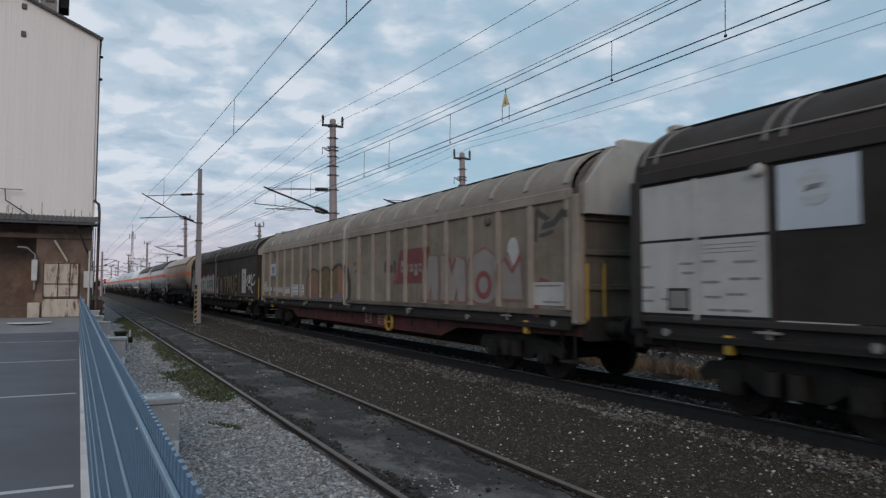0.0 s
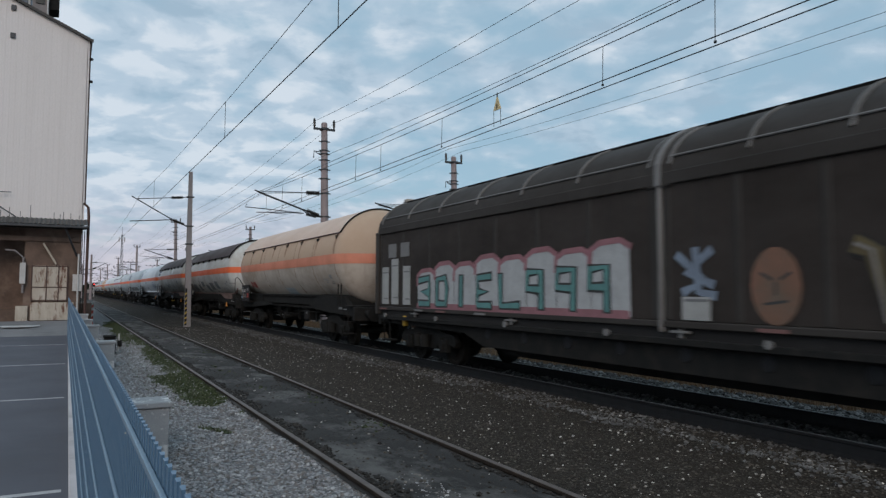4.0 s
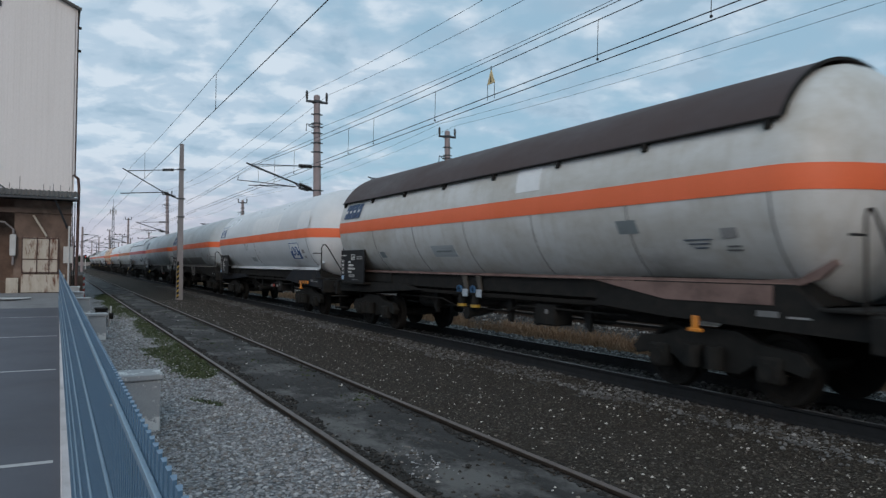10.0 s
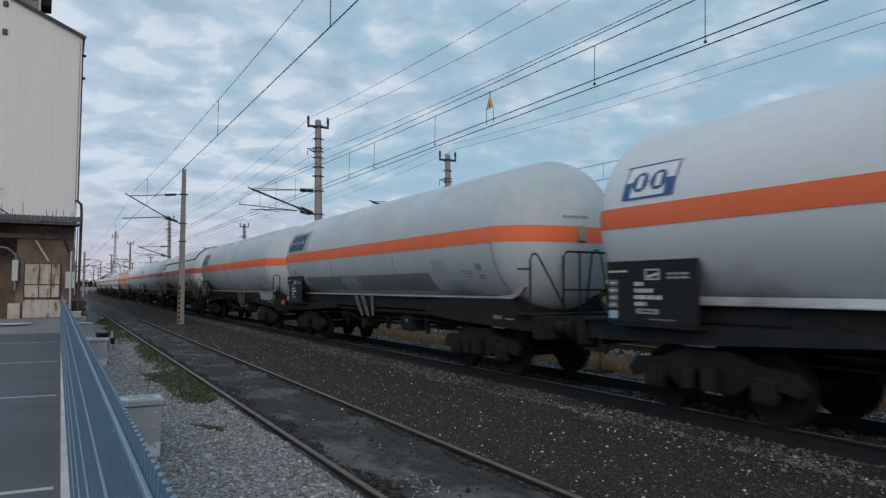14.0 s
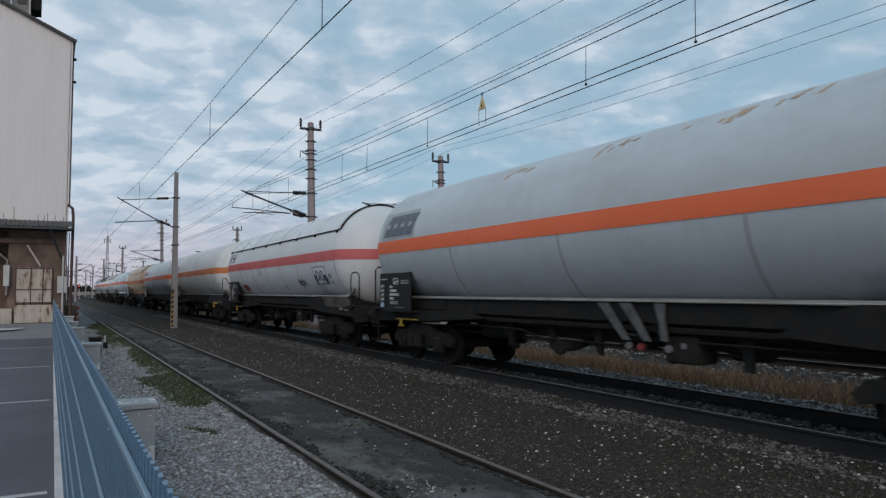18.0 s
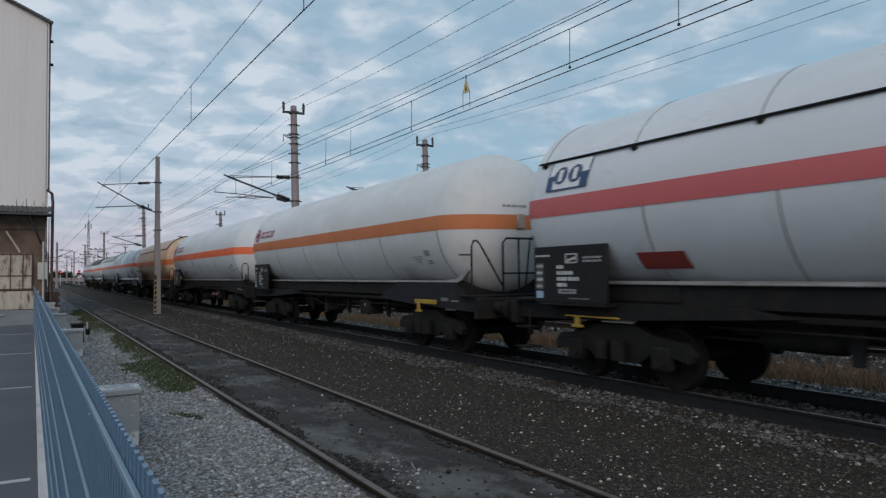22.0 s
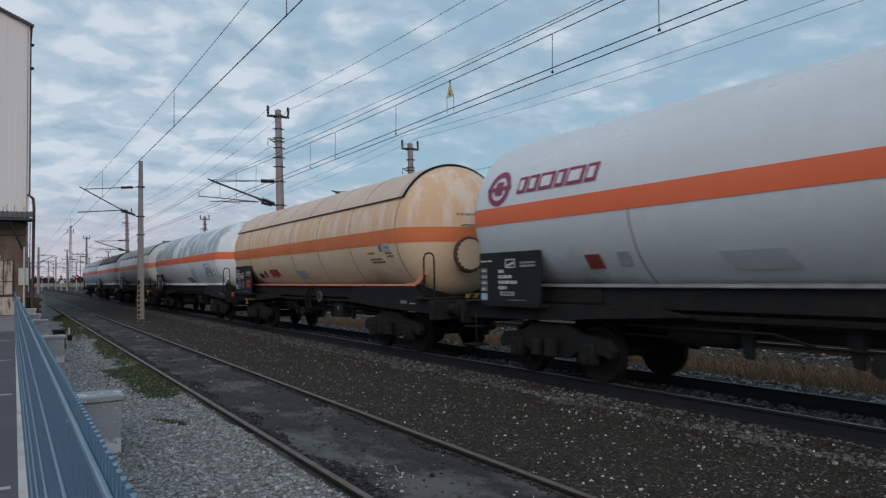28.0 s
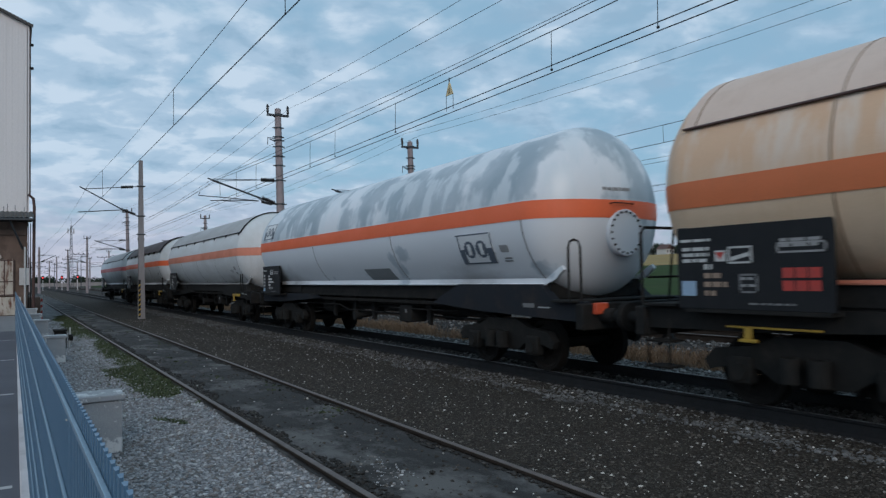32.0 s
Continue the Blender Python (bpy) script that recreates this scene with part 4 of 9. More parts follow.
# ---- overhead line ----
def insulator(p, d, n=5, r=0.06, length=0.5):
    """Ribbed insulator from p along d."""
    g = Geo()
    p, d = Vector(p), Vector(d).normalized()
    q = d.to_track_quat("Z", "Y").to_matrix().to_4x4()
    prof = [(0, 0.02)]
    for k in range(n):
        u = length * (k + 0.5) / n
        prof += [(u - 0.035, r * 0.6), (u - 0.01, r), (u + 0.015, r), (u + 0.035, r * 0.6)]
    prof.append((length, 0.02))
    h = Geo().lathe(prof, "z", (0, 0, 0), 10)
    return g.add([Matrix.Translation(p) @ q @ Vector(v) for v in h.v], h.f)


def mast(x, y, h, arm, top=True, name_group="overhead line masts", full=True):
    """Round spun-concrete mast with clamps, a cross-arm and a cantilever towards the track at arm."""
    ob = thing("catenary_mast", "pinkish concrete overhead line mast with clamps and cross-arm", "mast", name_group, pose(x, y, -0.4, 0, -0.9 if full else 0, 0))
    part("shaft", Geo().lathe([(0, 0.0), (0, 0.27), (h, 0.17), (h + 0.06, 0.1), (h + 0.08, 0.0)], "z", (0, 0, 0), 14), "mast", ob)
    rr = lambda z: 0.27 - 0.10 * z / h
    for z in ((h - 1.03, h - 1.54, h - 1.73, h - 2.08, h - 2.62, h - 3.13, h - 3.95, h - 5.26) if full else (h - 1.6, h - 2.8, h - 4)):
        part("clamp", Geo().lathe([(-0.035, rr(z)), (-0.035, rr(z) + 0.035), (0.035, rr(z) + 0.035), (0.035, rr(z))], "z", (0, 0, z), 12).box(-rr(z) - 0.14, rr(z) + 0.14, -0.03, 0.03, z - 0.028, z + 0.028), "galv", ob)
    if top:
        part("cross_arm", Geo().box(-0.62, 0.62, -0.06, 0.06, h - 0.39, h - 0.27, 0.01).box(-0.21, 0.21, -0.21, 0.21, h - 0.40, h - 0.26, 0.02), "galv", ob)
        for sx in (-0.57, 0.57):
            part("insulator", Geo().lathe([(0, 0.04), (0.05, 0.045), (0.10, 0.075), (0.22, 0.055), (0.24, 0.085), (0.36, 0.06), (0.38, 0.085), (0.47, 0.05), (0.52, 0.03), (0.53, 0.0)], "z", (sx, 0, h - 0.27), 12), "insulator", ob)
    if arm is not None:
        dx = arm - x
        zt, zb = 7.55, 6.24
        s = -1 if dx < 0 else 1
        tip = dx + s * 0.06
        for dz in (-0.05, 0.06):
            part("top_tie", Geo().tube([(s * 0.9, 0, zt), (dx, 0.0, zt - 0.12 + dz)], 0.018), "galv", ob)
        part("tie_link", Geo().tube([(0, 0, zt), (s * 1.0, 0, zt)], 0.035), "galv", ob)
        part("insulator", insulator((s * 0.3, 0, zt), (s, 0, 0), 8, 0.12, 0.75), "insulator", ob)
        part("bracket_tube", Geo().tube([(s * 0.2, 0, zb), (tip + s * 0.2, 0, zt - 0.02)], 0.040), "galv", ob)
        part("insulator", insulator((s * 0.32, 0, zb + 0.06), (dx, 0, zt - zb), 8, 0.12, 0.75), "insulator", ob)
        part("stay_tube", Geo().tube([(s * 1.15, 0, zb + 0.30), (tip, 0, zt - 0.14)], 0.022), "galv", ob)
        part("stay_link", Geo().tube([(s * 0.2, 0, zb - 0.02), (s * 0.75, 0, zb + 0.02), (s * 1.25, 0, zb + 0.32)], 0.03), "galv", ob)
        part("insulator", insulator((s * 0.45, 0.08, zb), (s, 0, 0.22), 7, 0.09, 0.6), "insulator", ob)
        part("steady_arm", Geo().tube([(s * 1.15, 0.1, zb + 0.17), (dx * 0.9, 0.1, zb + 0.32), (dx * 1.20, 0.1, zb + 0.38), (dx * 1.18, 0.1, zb + 0.55)], 0.024), "galv", ob)
        part("steady_arm", Geo().tube([(s * 1.3, -0.1, zb + 0.14), (dx * 0.70, -0.1, zb + 0.16), (dx * 1.05, -0.1, zb + 0.10)], 0.024), "galv", ob)
        part("registration_arm", Geo().tube([(dx * 0.93, -0.1, zb - 0.02), (dx * 0.93, -0.1, zb + 0.12), (dx * 0.62, -0.1, zb + 0.06), (dx * 0.62, -0.1, zb + 0.2)], 0.018), "galv", ob)
        part("droplet", Geo().tube([(dx * 0.9, 0, zt - 0.2), (dx * 0.9, 0, zb + 0.3)], 0.010), "wire", ob)
    if full:
        part("line_bracket", Geo().tube([(-0.2, 0, h - 1.63), (-0.60, 0, h - 1.60), (-0.62, 0, h - 1.98)], 0.03).tube([(-0.2, 0, h - 1.80), (-0.5, 0, h - 1.66)], 0.03), "galv", ob)
    return ob


for k in range(6):
    mast(12.50, 36.4 + 60 * k, 11.5, 8.9, full=k < 2)
for k in range(6):
    mast(21.75, 38.0 + 56 * k, 10.75, X2, full=k < 2)


def siding_pole(x, y, arm, h=8.55, stripes=True):
    ob = thing("siding_pole", "square concrete pole with a yellow and black striped foot", "mast", "siding poles", pose(x, y, -0.25))
    part("shaft", Geo().add([(sx * w, sy * w, z) for z, w in ((0, 0.165), (h, 0.095)) for sx, sy in ((-1, -1), (1, -1), (1, 1), (-1, 1))],
                            [(0, 1, 5, 4), (1, 2, 6, 5), (2, 3, 7, 6), (3, 0, 4, 7), (4, 5, 6, 7)]), "pole", ob, smooth=False)
    dx = arm - x
    zt, zb = 7.14, 5.53
    for z in (zt, zb, 4.54):
        part("clamp", Geo().box(-0.20, 0.20, -0.165, 0.165, z - 0.03, z + 0.03, 0.01), "galv", ob)
    part("top_tie", Geo().tube([(0, 0, zt), (dx * 1.09, 0, zt - 0.27)], 0.022), "galv", ob)
    part("insulator", insulator((-0.38, 0, zt - 0.04), (-1, 0, -0.09), 7, 0.085, 0.6), "insulator", ob)
    part("bracket_tube", Geo().tube([(-0.15, 0, zb), (dx * 0.32, 0, zb + 0.26), (dx * 1.17, 0, zt - 0.15)], 0.03), "galv", ob)
    part("insulator", insulator((-0.28, 0, zb + 0.08), (-1, 0, 0.36), 7, 0.085, 0.65), "insulator", ob)
    part("steady_arm", Geo().tube([(dx * 0.27, 0, zb + 0.33), (dx * 1.20, 0, zb + 0.13)], 0.026), "galv", ob)
    if stripes:
        for k in range(7):
            part("stripe", Geo().prism([(-0.165, 0.15 + k * 0.26), (-0.06, 0.15 + k * 0.26 + 0.09), (-0.06, 0.15 + k * 0.26 + 0.19), (-0.165, 0.15 + k * 0.26 + 0.10)], "y", -0.180, -0.168), "yellow", ob, "yellow warning stripe")
        part("stripe_back", Geo().box(-0.168, -0.055, -0.173, -0.168, 0.1, 2.1), "black", ob)
    return ob


siding_pole(5.78, 39.7, 3.27)
mast(3.9, 150.0, 9.0, 6.4, False, full=False)
mast(3.2, 205.0, 9.0, 5.8, False, full=False)


def sagged(x0, y0, z0, x1, y1, z1, sag, n=14):
    return [(x0 + (x1 - x0) * u, y0 + (y1 - y0) * u, z0 + (z1 - z0) * u - 4 * sag * u * (1 - u)) for u in (i / n for i in range(n + 1))]


WIRES = thing("overhead_wires", "thin dark overhead contact and carrier wires with droppers", "overhead line")


def run(x, z, sag, ymast, spans, r=0.008, step=54.0, name="wire"):
    far = 60.0 if ymast < 37 else 56.0
    for k in range(spans):
        y0, span = (ymast - step, step) if k == 0 else (ymast + (k - 1) * far, far)
        part(name, Geo().tube(sagged(x, y0, z, x, y0 + span, z, sag), r, 6), "wire", WIRES)


run(12.50 - 0.62, 11.25, 0.95, 36.4, 5)                      # feeders on the mast tops
run(12.50 + 0.50, 11.25, 0.95, 36.4, 5)
run(11.90, 9.07, 0.68, 36.4, 4)                             # line on the side bracket
run(8.92, 6.98, 0.50, 36.4, 5, 0.009, name="carrier_wire")
run(8.74, 7.00, 0.43, 36.4, 5, 0.008, name="carrier_wire")
run(8.98, 5.69, 0.0, 36.4, 5, 0.010, name="contact_wire")
run(8.74, 5.74, 0.01, 36.4, 5, 0.010, name="contact_wire")
run(21.75 - 0.58, 10.85, 0.74, 38.0, 4)
run(21.75 + 0.58, 10.85, 0.72, 38.0, 4)
run(X2, 6.75, 0.65, 38.0, 4, 0.009, name="carrier_wire")
run(X2, 5.60, 0.02, 38.0, 4, 0.010, name="contact_wire")
for xx, zz, sg in ((22.5, 6.9, 0.55), (22.7, 6.75, 0.55), (22.6, 5.32, 0.02), (22.8, 5.32, 0.02), (23.6, 5.2, 0.02)):
    run(xx, zz, sg, 38.0, 4)
for y0, y1 in ((-14.3, 39.7), (39.7, 93.0), (93, 150)):
    part("carrier_wire", Geo().tube(sagged(3.27, y0, 6.9, 3.27, y1, 6.9, 0.52), 0.006, 6), "wire", WIRES)
    part("contact_wire", Geo().tube([(3.27, y0, 5.51), (3.27, y1, 5.51)], 0.009, 6), "wire", WIRES)


def carrier_z(y, ym, z, sag, step):
    u = ((y - ym) / step) % 1.0
    return z - 4 * sag * u * (1 - u)


for yd in (7.33, 9.94, 16.41, 20.61, 22.84, 29.27, 32.4):
    part("dropper", Geo().tube([(8.9, yd, 5.72), (8.92, yd, carrier_z(yd, 36.4, 6.98, 0.5, 54))], 0.007, 5), "wire", WIRES)
    part("dropper_clip", Geo().box(8.89, 8.92, yd - 0.02, yd + 0.02, 5.70, 5.74), "wire", WIRES)
for yd in (9.19, 17.25, 33.1):
    part("dropper", Geo().tube([(3.27, yd, 5.51), (3.27, yd, carrier_z(yd, 39.7, 6.9, 0.52, 54))], 0.007, 5), "wire", WIRES)
    part("dropper_clip", Geo().box(3.262, 3.278, yd - 0.012, yd + 0.012, 5.50, 5.53), "wire", WIRES)
for yd in (-4, 5, 9.5, 13.6, 18, 24):
    part("dropper", Geo().tube([(X2, yd, 5.6), (X2, yd, carrier_z(yd, 38, 6.75, 0.65, 54))], 0.007, 5), "wire", WIRES)


def warning_tag():
    y = 13.62
    ob = thing("warning_tag", "small yellow triangle warning tag hung from the overhead wires", "sign")
    zc = carrier_z(y, 36.4, 6.98, 0.5, 54)
    part("plate", Geo().prism([(y - 0.16, zc - 0.40), (y + 0.16, zc - 0.40), (y, zc - 0.06)], "x", 8.89, 8.91), "sign_yellow", ob)
    part("mark", Geo().prism([(y - 0.02, zc - 0.36), (y + 0.02, zc - 0.36), (y, zc - 0.22)], "x", 8.883, 8.888), "black", ob)
    for dy in (-0.15, 0.15):
        part("hanger", Geo().tube([(8.9, y + dy, zc - 0.40), (8.9, y + dy, 5.72)], 0.007, 5), "wire", ob)
    part("hook", Geo().tube([(8.9, y, zc + 0.02), (8.9, y, zc - 0.08)], 0.015, 5), "wire", ob)


warning_tag()


# ---- distance ----
MAT.update(
    leaf=islands("dark_summer_leaves", ((0.0, (0.012, 0.022, 0.012)), (0.6, (0.022, 0.038, 0.018)), (1.0, (0.04, 0.06, 0.025)))),
    bark=surface("bark", (0.05, 0.04, 0.03), (0.035, 0.03, 0.022), 0.9, 0, 3, 30, 0.4),
    house_wall=surface("pale_house_render", (0.62, 0.60, 0.57), (0.52, 0.5, 0.48), 0.9, 0, 0.5, 20, 0.1),
    house_roof=surface("dark_red_roof_tiles", (0.13, 0.07, 0.06), (0.1, 0.06, 0.055), 0.9, 0, 0.8, 12, 0.3),
    glass=surface("dark_window_glass", (0.02, 0.025, 0.03), (0.03, 0.035, 0.04), 0.12, 0, 1, 10, 0.0),
    far_wall=surface("far_pale_concrete", (0.36, 0.32, 0.30), (0.28, 0.25, 0.24), 0.9, 0, 0.3, 10, 0.1),
)
mt, nt_, b_ = node_mat("red_signal_glow", 0.4)
b_.inputs["Base Color"].default_value = (0.6, 0.02, 0.02, 1)
b_.inputs["Emission Color"].default_value = (1.0, 0.05, 0.05, 1)
b_.inputs["Emission Strength"].default_value = 2.5
MAT["signal_red"] = mt


def crown(seed, w, h, count, leaf):
    rng = np.random.default_rng(seed)
    lobes = [(rng.normal(0, w * 0.28), rng.normal(0, w * 0.28), h * (0.16 + 0.62 * rng.random()), w * (0.24 + 0.14 * rng.random())) for _ in range(9)]
    g = Geo()
    for i in range(count):
        lx, ly, lz, lr = lobes[i % 9]
        d = rng.normal(size=3)
        d /= np.linalg.norm(d)
        c = np.array((lx, ly, lz)) + d * lr * (0.55 + 0.5 * rng.random()) * np.array((1, 1, 0.9))
        a, b = rng.normal(size=3), rng.normal(size=3)
        a, b = a / np.linalg.norm(a) * leaf, b / np.linalg.norm(b) * leaf
        g.add([c - a, c + b * 0.6, c + a, c - b * 0.6], [(0, 1, 2, 3)])
    return g


def tree(x, y, w, h, seed, z=None):
    ob = thing("tree", "dark leafy tree at the edge of the fields", "tree", "trees along the fields", pose(x, y, land(x, y) if z is None else z, 0, 0, seed * 47))
    k = seed % 4
    part("trunk", lambda: Geo().tube([(0, 0, 0), (0.2, 0.1, h * 0.3), (0, 0, h * 0.6)], w * 0.05, 8, w * 0.02).tube([(0.1, 0, h * .3), (w * .25, w * .1, h * .6)], w * .025, 6, w * .01)
         .tube([(0.1, 0, h * .35), (-w * .22, -w * .1, h * .65)], w * .025, 6, w * .01), "bark", ob, key=("trunk", k, w, h))
    part("crown", lambda: crown(k + 5, w, h, 800, w * 0.07), "leaf", ob, key=("crown", k, w, h))


rt = random.Random(5)
for i in range(84):
    x = 426 + rt.random() * 30
    tree(x, 40 + i * 6.2 + rt.random() * 5, 10, 7 + 1.5 * (i % 3), i)
for i in range(22):
    tree(-30 + i * 9 + rt.random() * 5, 560 + rt.random() * 60, 12, 5 + 1.2 * (i % 3), i, -0.5)
for i in range(12):
    tree(60 + i * 22 + rt.random() * 9, 500 + rt.random() * 40, 12, 6, i + 3)


def house(x, y, w, d, h, turn, seed):
    ob = thing("house", "pale rendered farmhouse with a dark red roof", "house", "houses beyond the fields", pose(x, y, land(x, y) + 0.3, 0, 0, turn))
    part("wall", Geo().box(-w / 2, w / 2, -d / 2, d / 2, -1, h), "house_wall", ob, smooth=False)
    part("roof", Geo().prism([(-d / 2 - 0.5, h - 0.1), (d / 2 + 0.5, h - 0.1), (0, h + d * 0.42)], "x", -w / 2 - 0.4, w / 2 + 0.4), "house_roof", ob, smooth=False)
    part("chimney", Geo().box(w * 0.2, w * 0.2 + 0.8, -0.4, 0.4, h + 1, h + d * 0.42 + 0.8), "house_roof", ob)
    for i in range(4):
        wx = -w / 2 + w * (i + 0.5) / 4
        part("window", Geo().box(wx - 0.5, wx + 0.5, -d / 2 - 0.05, -d / 2 + 0.02, 1.3, 2.7), "glass", ob)
    for i in range(3):
        wy = -d / 2 + d * (i + 0.5) / 3
        part("window", Geo().box(-w / 2 - 0.05, -w / 2 + 0.02, wy - 0.5, wy + 0.5, 1.3, 2.7), "glass", ob)


for i, (hx, hy, w_, d_, h_) in enumerate(((419, 170, 12, 8, 4), (420, 192, 9, 7, 3), (419, 240, 12, 8, 4.2), (420, 306, 11, 8, 4.5), (419, 132, 11, 8, 4), (420, 350, 10, 8, 4))):
    house(hx, hy, w_, d_, h_, 20 + 13 * i, i)


def signal(x, y, h, lit):
    ob = thing("railway_signal", "slim railway signal post showing a red light", "signal", "signals down the line", pose(x, y, -0.4))
    part("post", Geo().tube([(0, 0, 0), (0, 0, h)], 0.08), "white_paint", ob)
    part("head", Geo().box(-0.3, 0.3, -0.1, 0.15, h - 1.2, h, 0.05), "black", ob)
    if lit:
        part("lamp", Geo().lathe([(-0.06, 0.0), (-0.06, 0.14), (0.0, 0.15), (0.0, 0.0)], "y", (0, -0.12, h - 0.55), 14), "signal_red", ob, "glowing red signal lamp")
    part("base", Geo().box(-0.25, 0.25, -0.25, 0.25, 0, 0.4, 0.03), "far_wall", ob)


for sx, sy in ((6.6, 220), (11.3, 221), (14.6, 212)):
    signal(sx, sy, 4.3, True)
signal(24, 172, 4.6, False)


def radio_tower(x, y, h):
    ob = thing("radio_tower", "tall thin lattice radio tower far away", "tower", m=pose(x, y, -0.4))
    for sx, sy in ((-1, -1), (1, -1), (0, 1)):
        part("leg", Geo().tube([(sx * 0.9, sy * 0.9, 0), (sx * 0.35, sy * 0.35, h)], 0.09, 6), "galv", ob)
    g = Geo()
    for k in range(16):
        z = h * k / 16
        w = 0.9 - 0.55 * k / 16
        g.tube([(-w, -w, z), (w, -w, z + h / 16)], 0.05, 5).tube([(w, -w, z), (0, w, z + h / 16)], 0.05, 5).tube([(0, w, z), (-w, -w, z + h / 16)], 0.05, 5)
    part("bracing", g, "galv", ob)
    for k in range(3):
        part("panel_aerial", Geo().box(-1.6 + 1.3 * k, -1.2 + 1.3 * k, -0.3, 0.3, h - 4, h - 1.5, 0.05), "far_wall", ob)
    part("spike", Geo().tube([(0, 0, h), (0, 0, h + 4)], 0.06, 5), "galv", ob)


radio_tower(24, 390, 31)


def lamp_post(x, y, h, w):
    ob = thing("yard_light_mast", "far grey mast with a lamp cross-bar", "mast", "masts down the line", pose(x, y, -0.4))
    part("shaft", Geo().tube([(0, 0, 0), (0, 0, h)], 0.14, 8, 0.09), "galv", ob)
    part("bar", Geo().box(-w, w, -0.08, 0.08, h - 0.1, h + 0.06, 0.02), "galv", ob)
    for k in range(4):
        part("lamp", Geo().box(-w + k * w * 0.62, -w + k * w * 0.62 + 0.3, -0.2, 0.2, h + 0.06, h + 0.4, 0.03), "steel_dark", ob)


for lx, ly, lh, lw in ((17.7, 300, 11.3, 2.2), (18.2, 250, 11.4, 2.2), (4.5, 260, 9, 2.4), (14.5, 340, 11, 3), (3.0, 320, 9, 2.5), (30, 300, 12, 2.5), (11, 420, 11, 3)):
    lamp_post(lx, ly, lh, lw)
solid("far_wall", Geo().box(10, 90, 470, 472, -0.6, 1.9), "far_wall", "long pale wall far down the line", "wall")

# ---- the train ----
XT = 8.90                                # middle of the main track
R_WHEEL = 0.46


def run_of_train(t):
    """Metres that the train has rolled by t seconds; it is slowing down."""
    return 9.67286 * t - 0.118861 * t * t + 0.00102066 * t ** 3


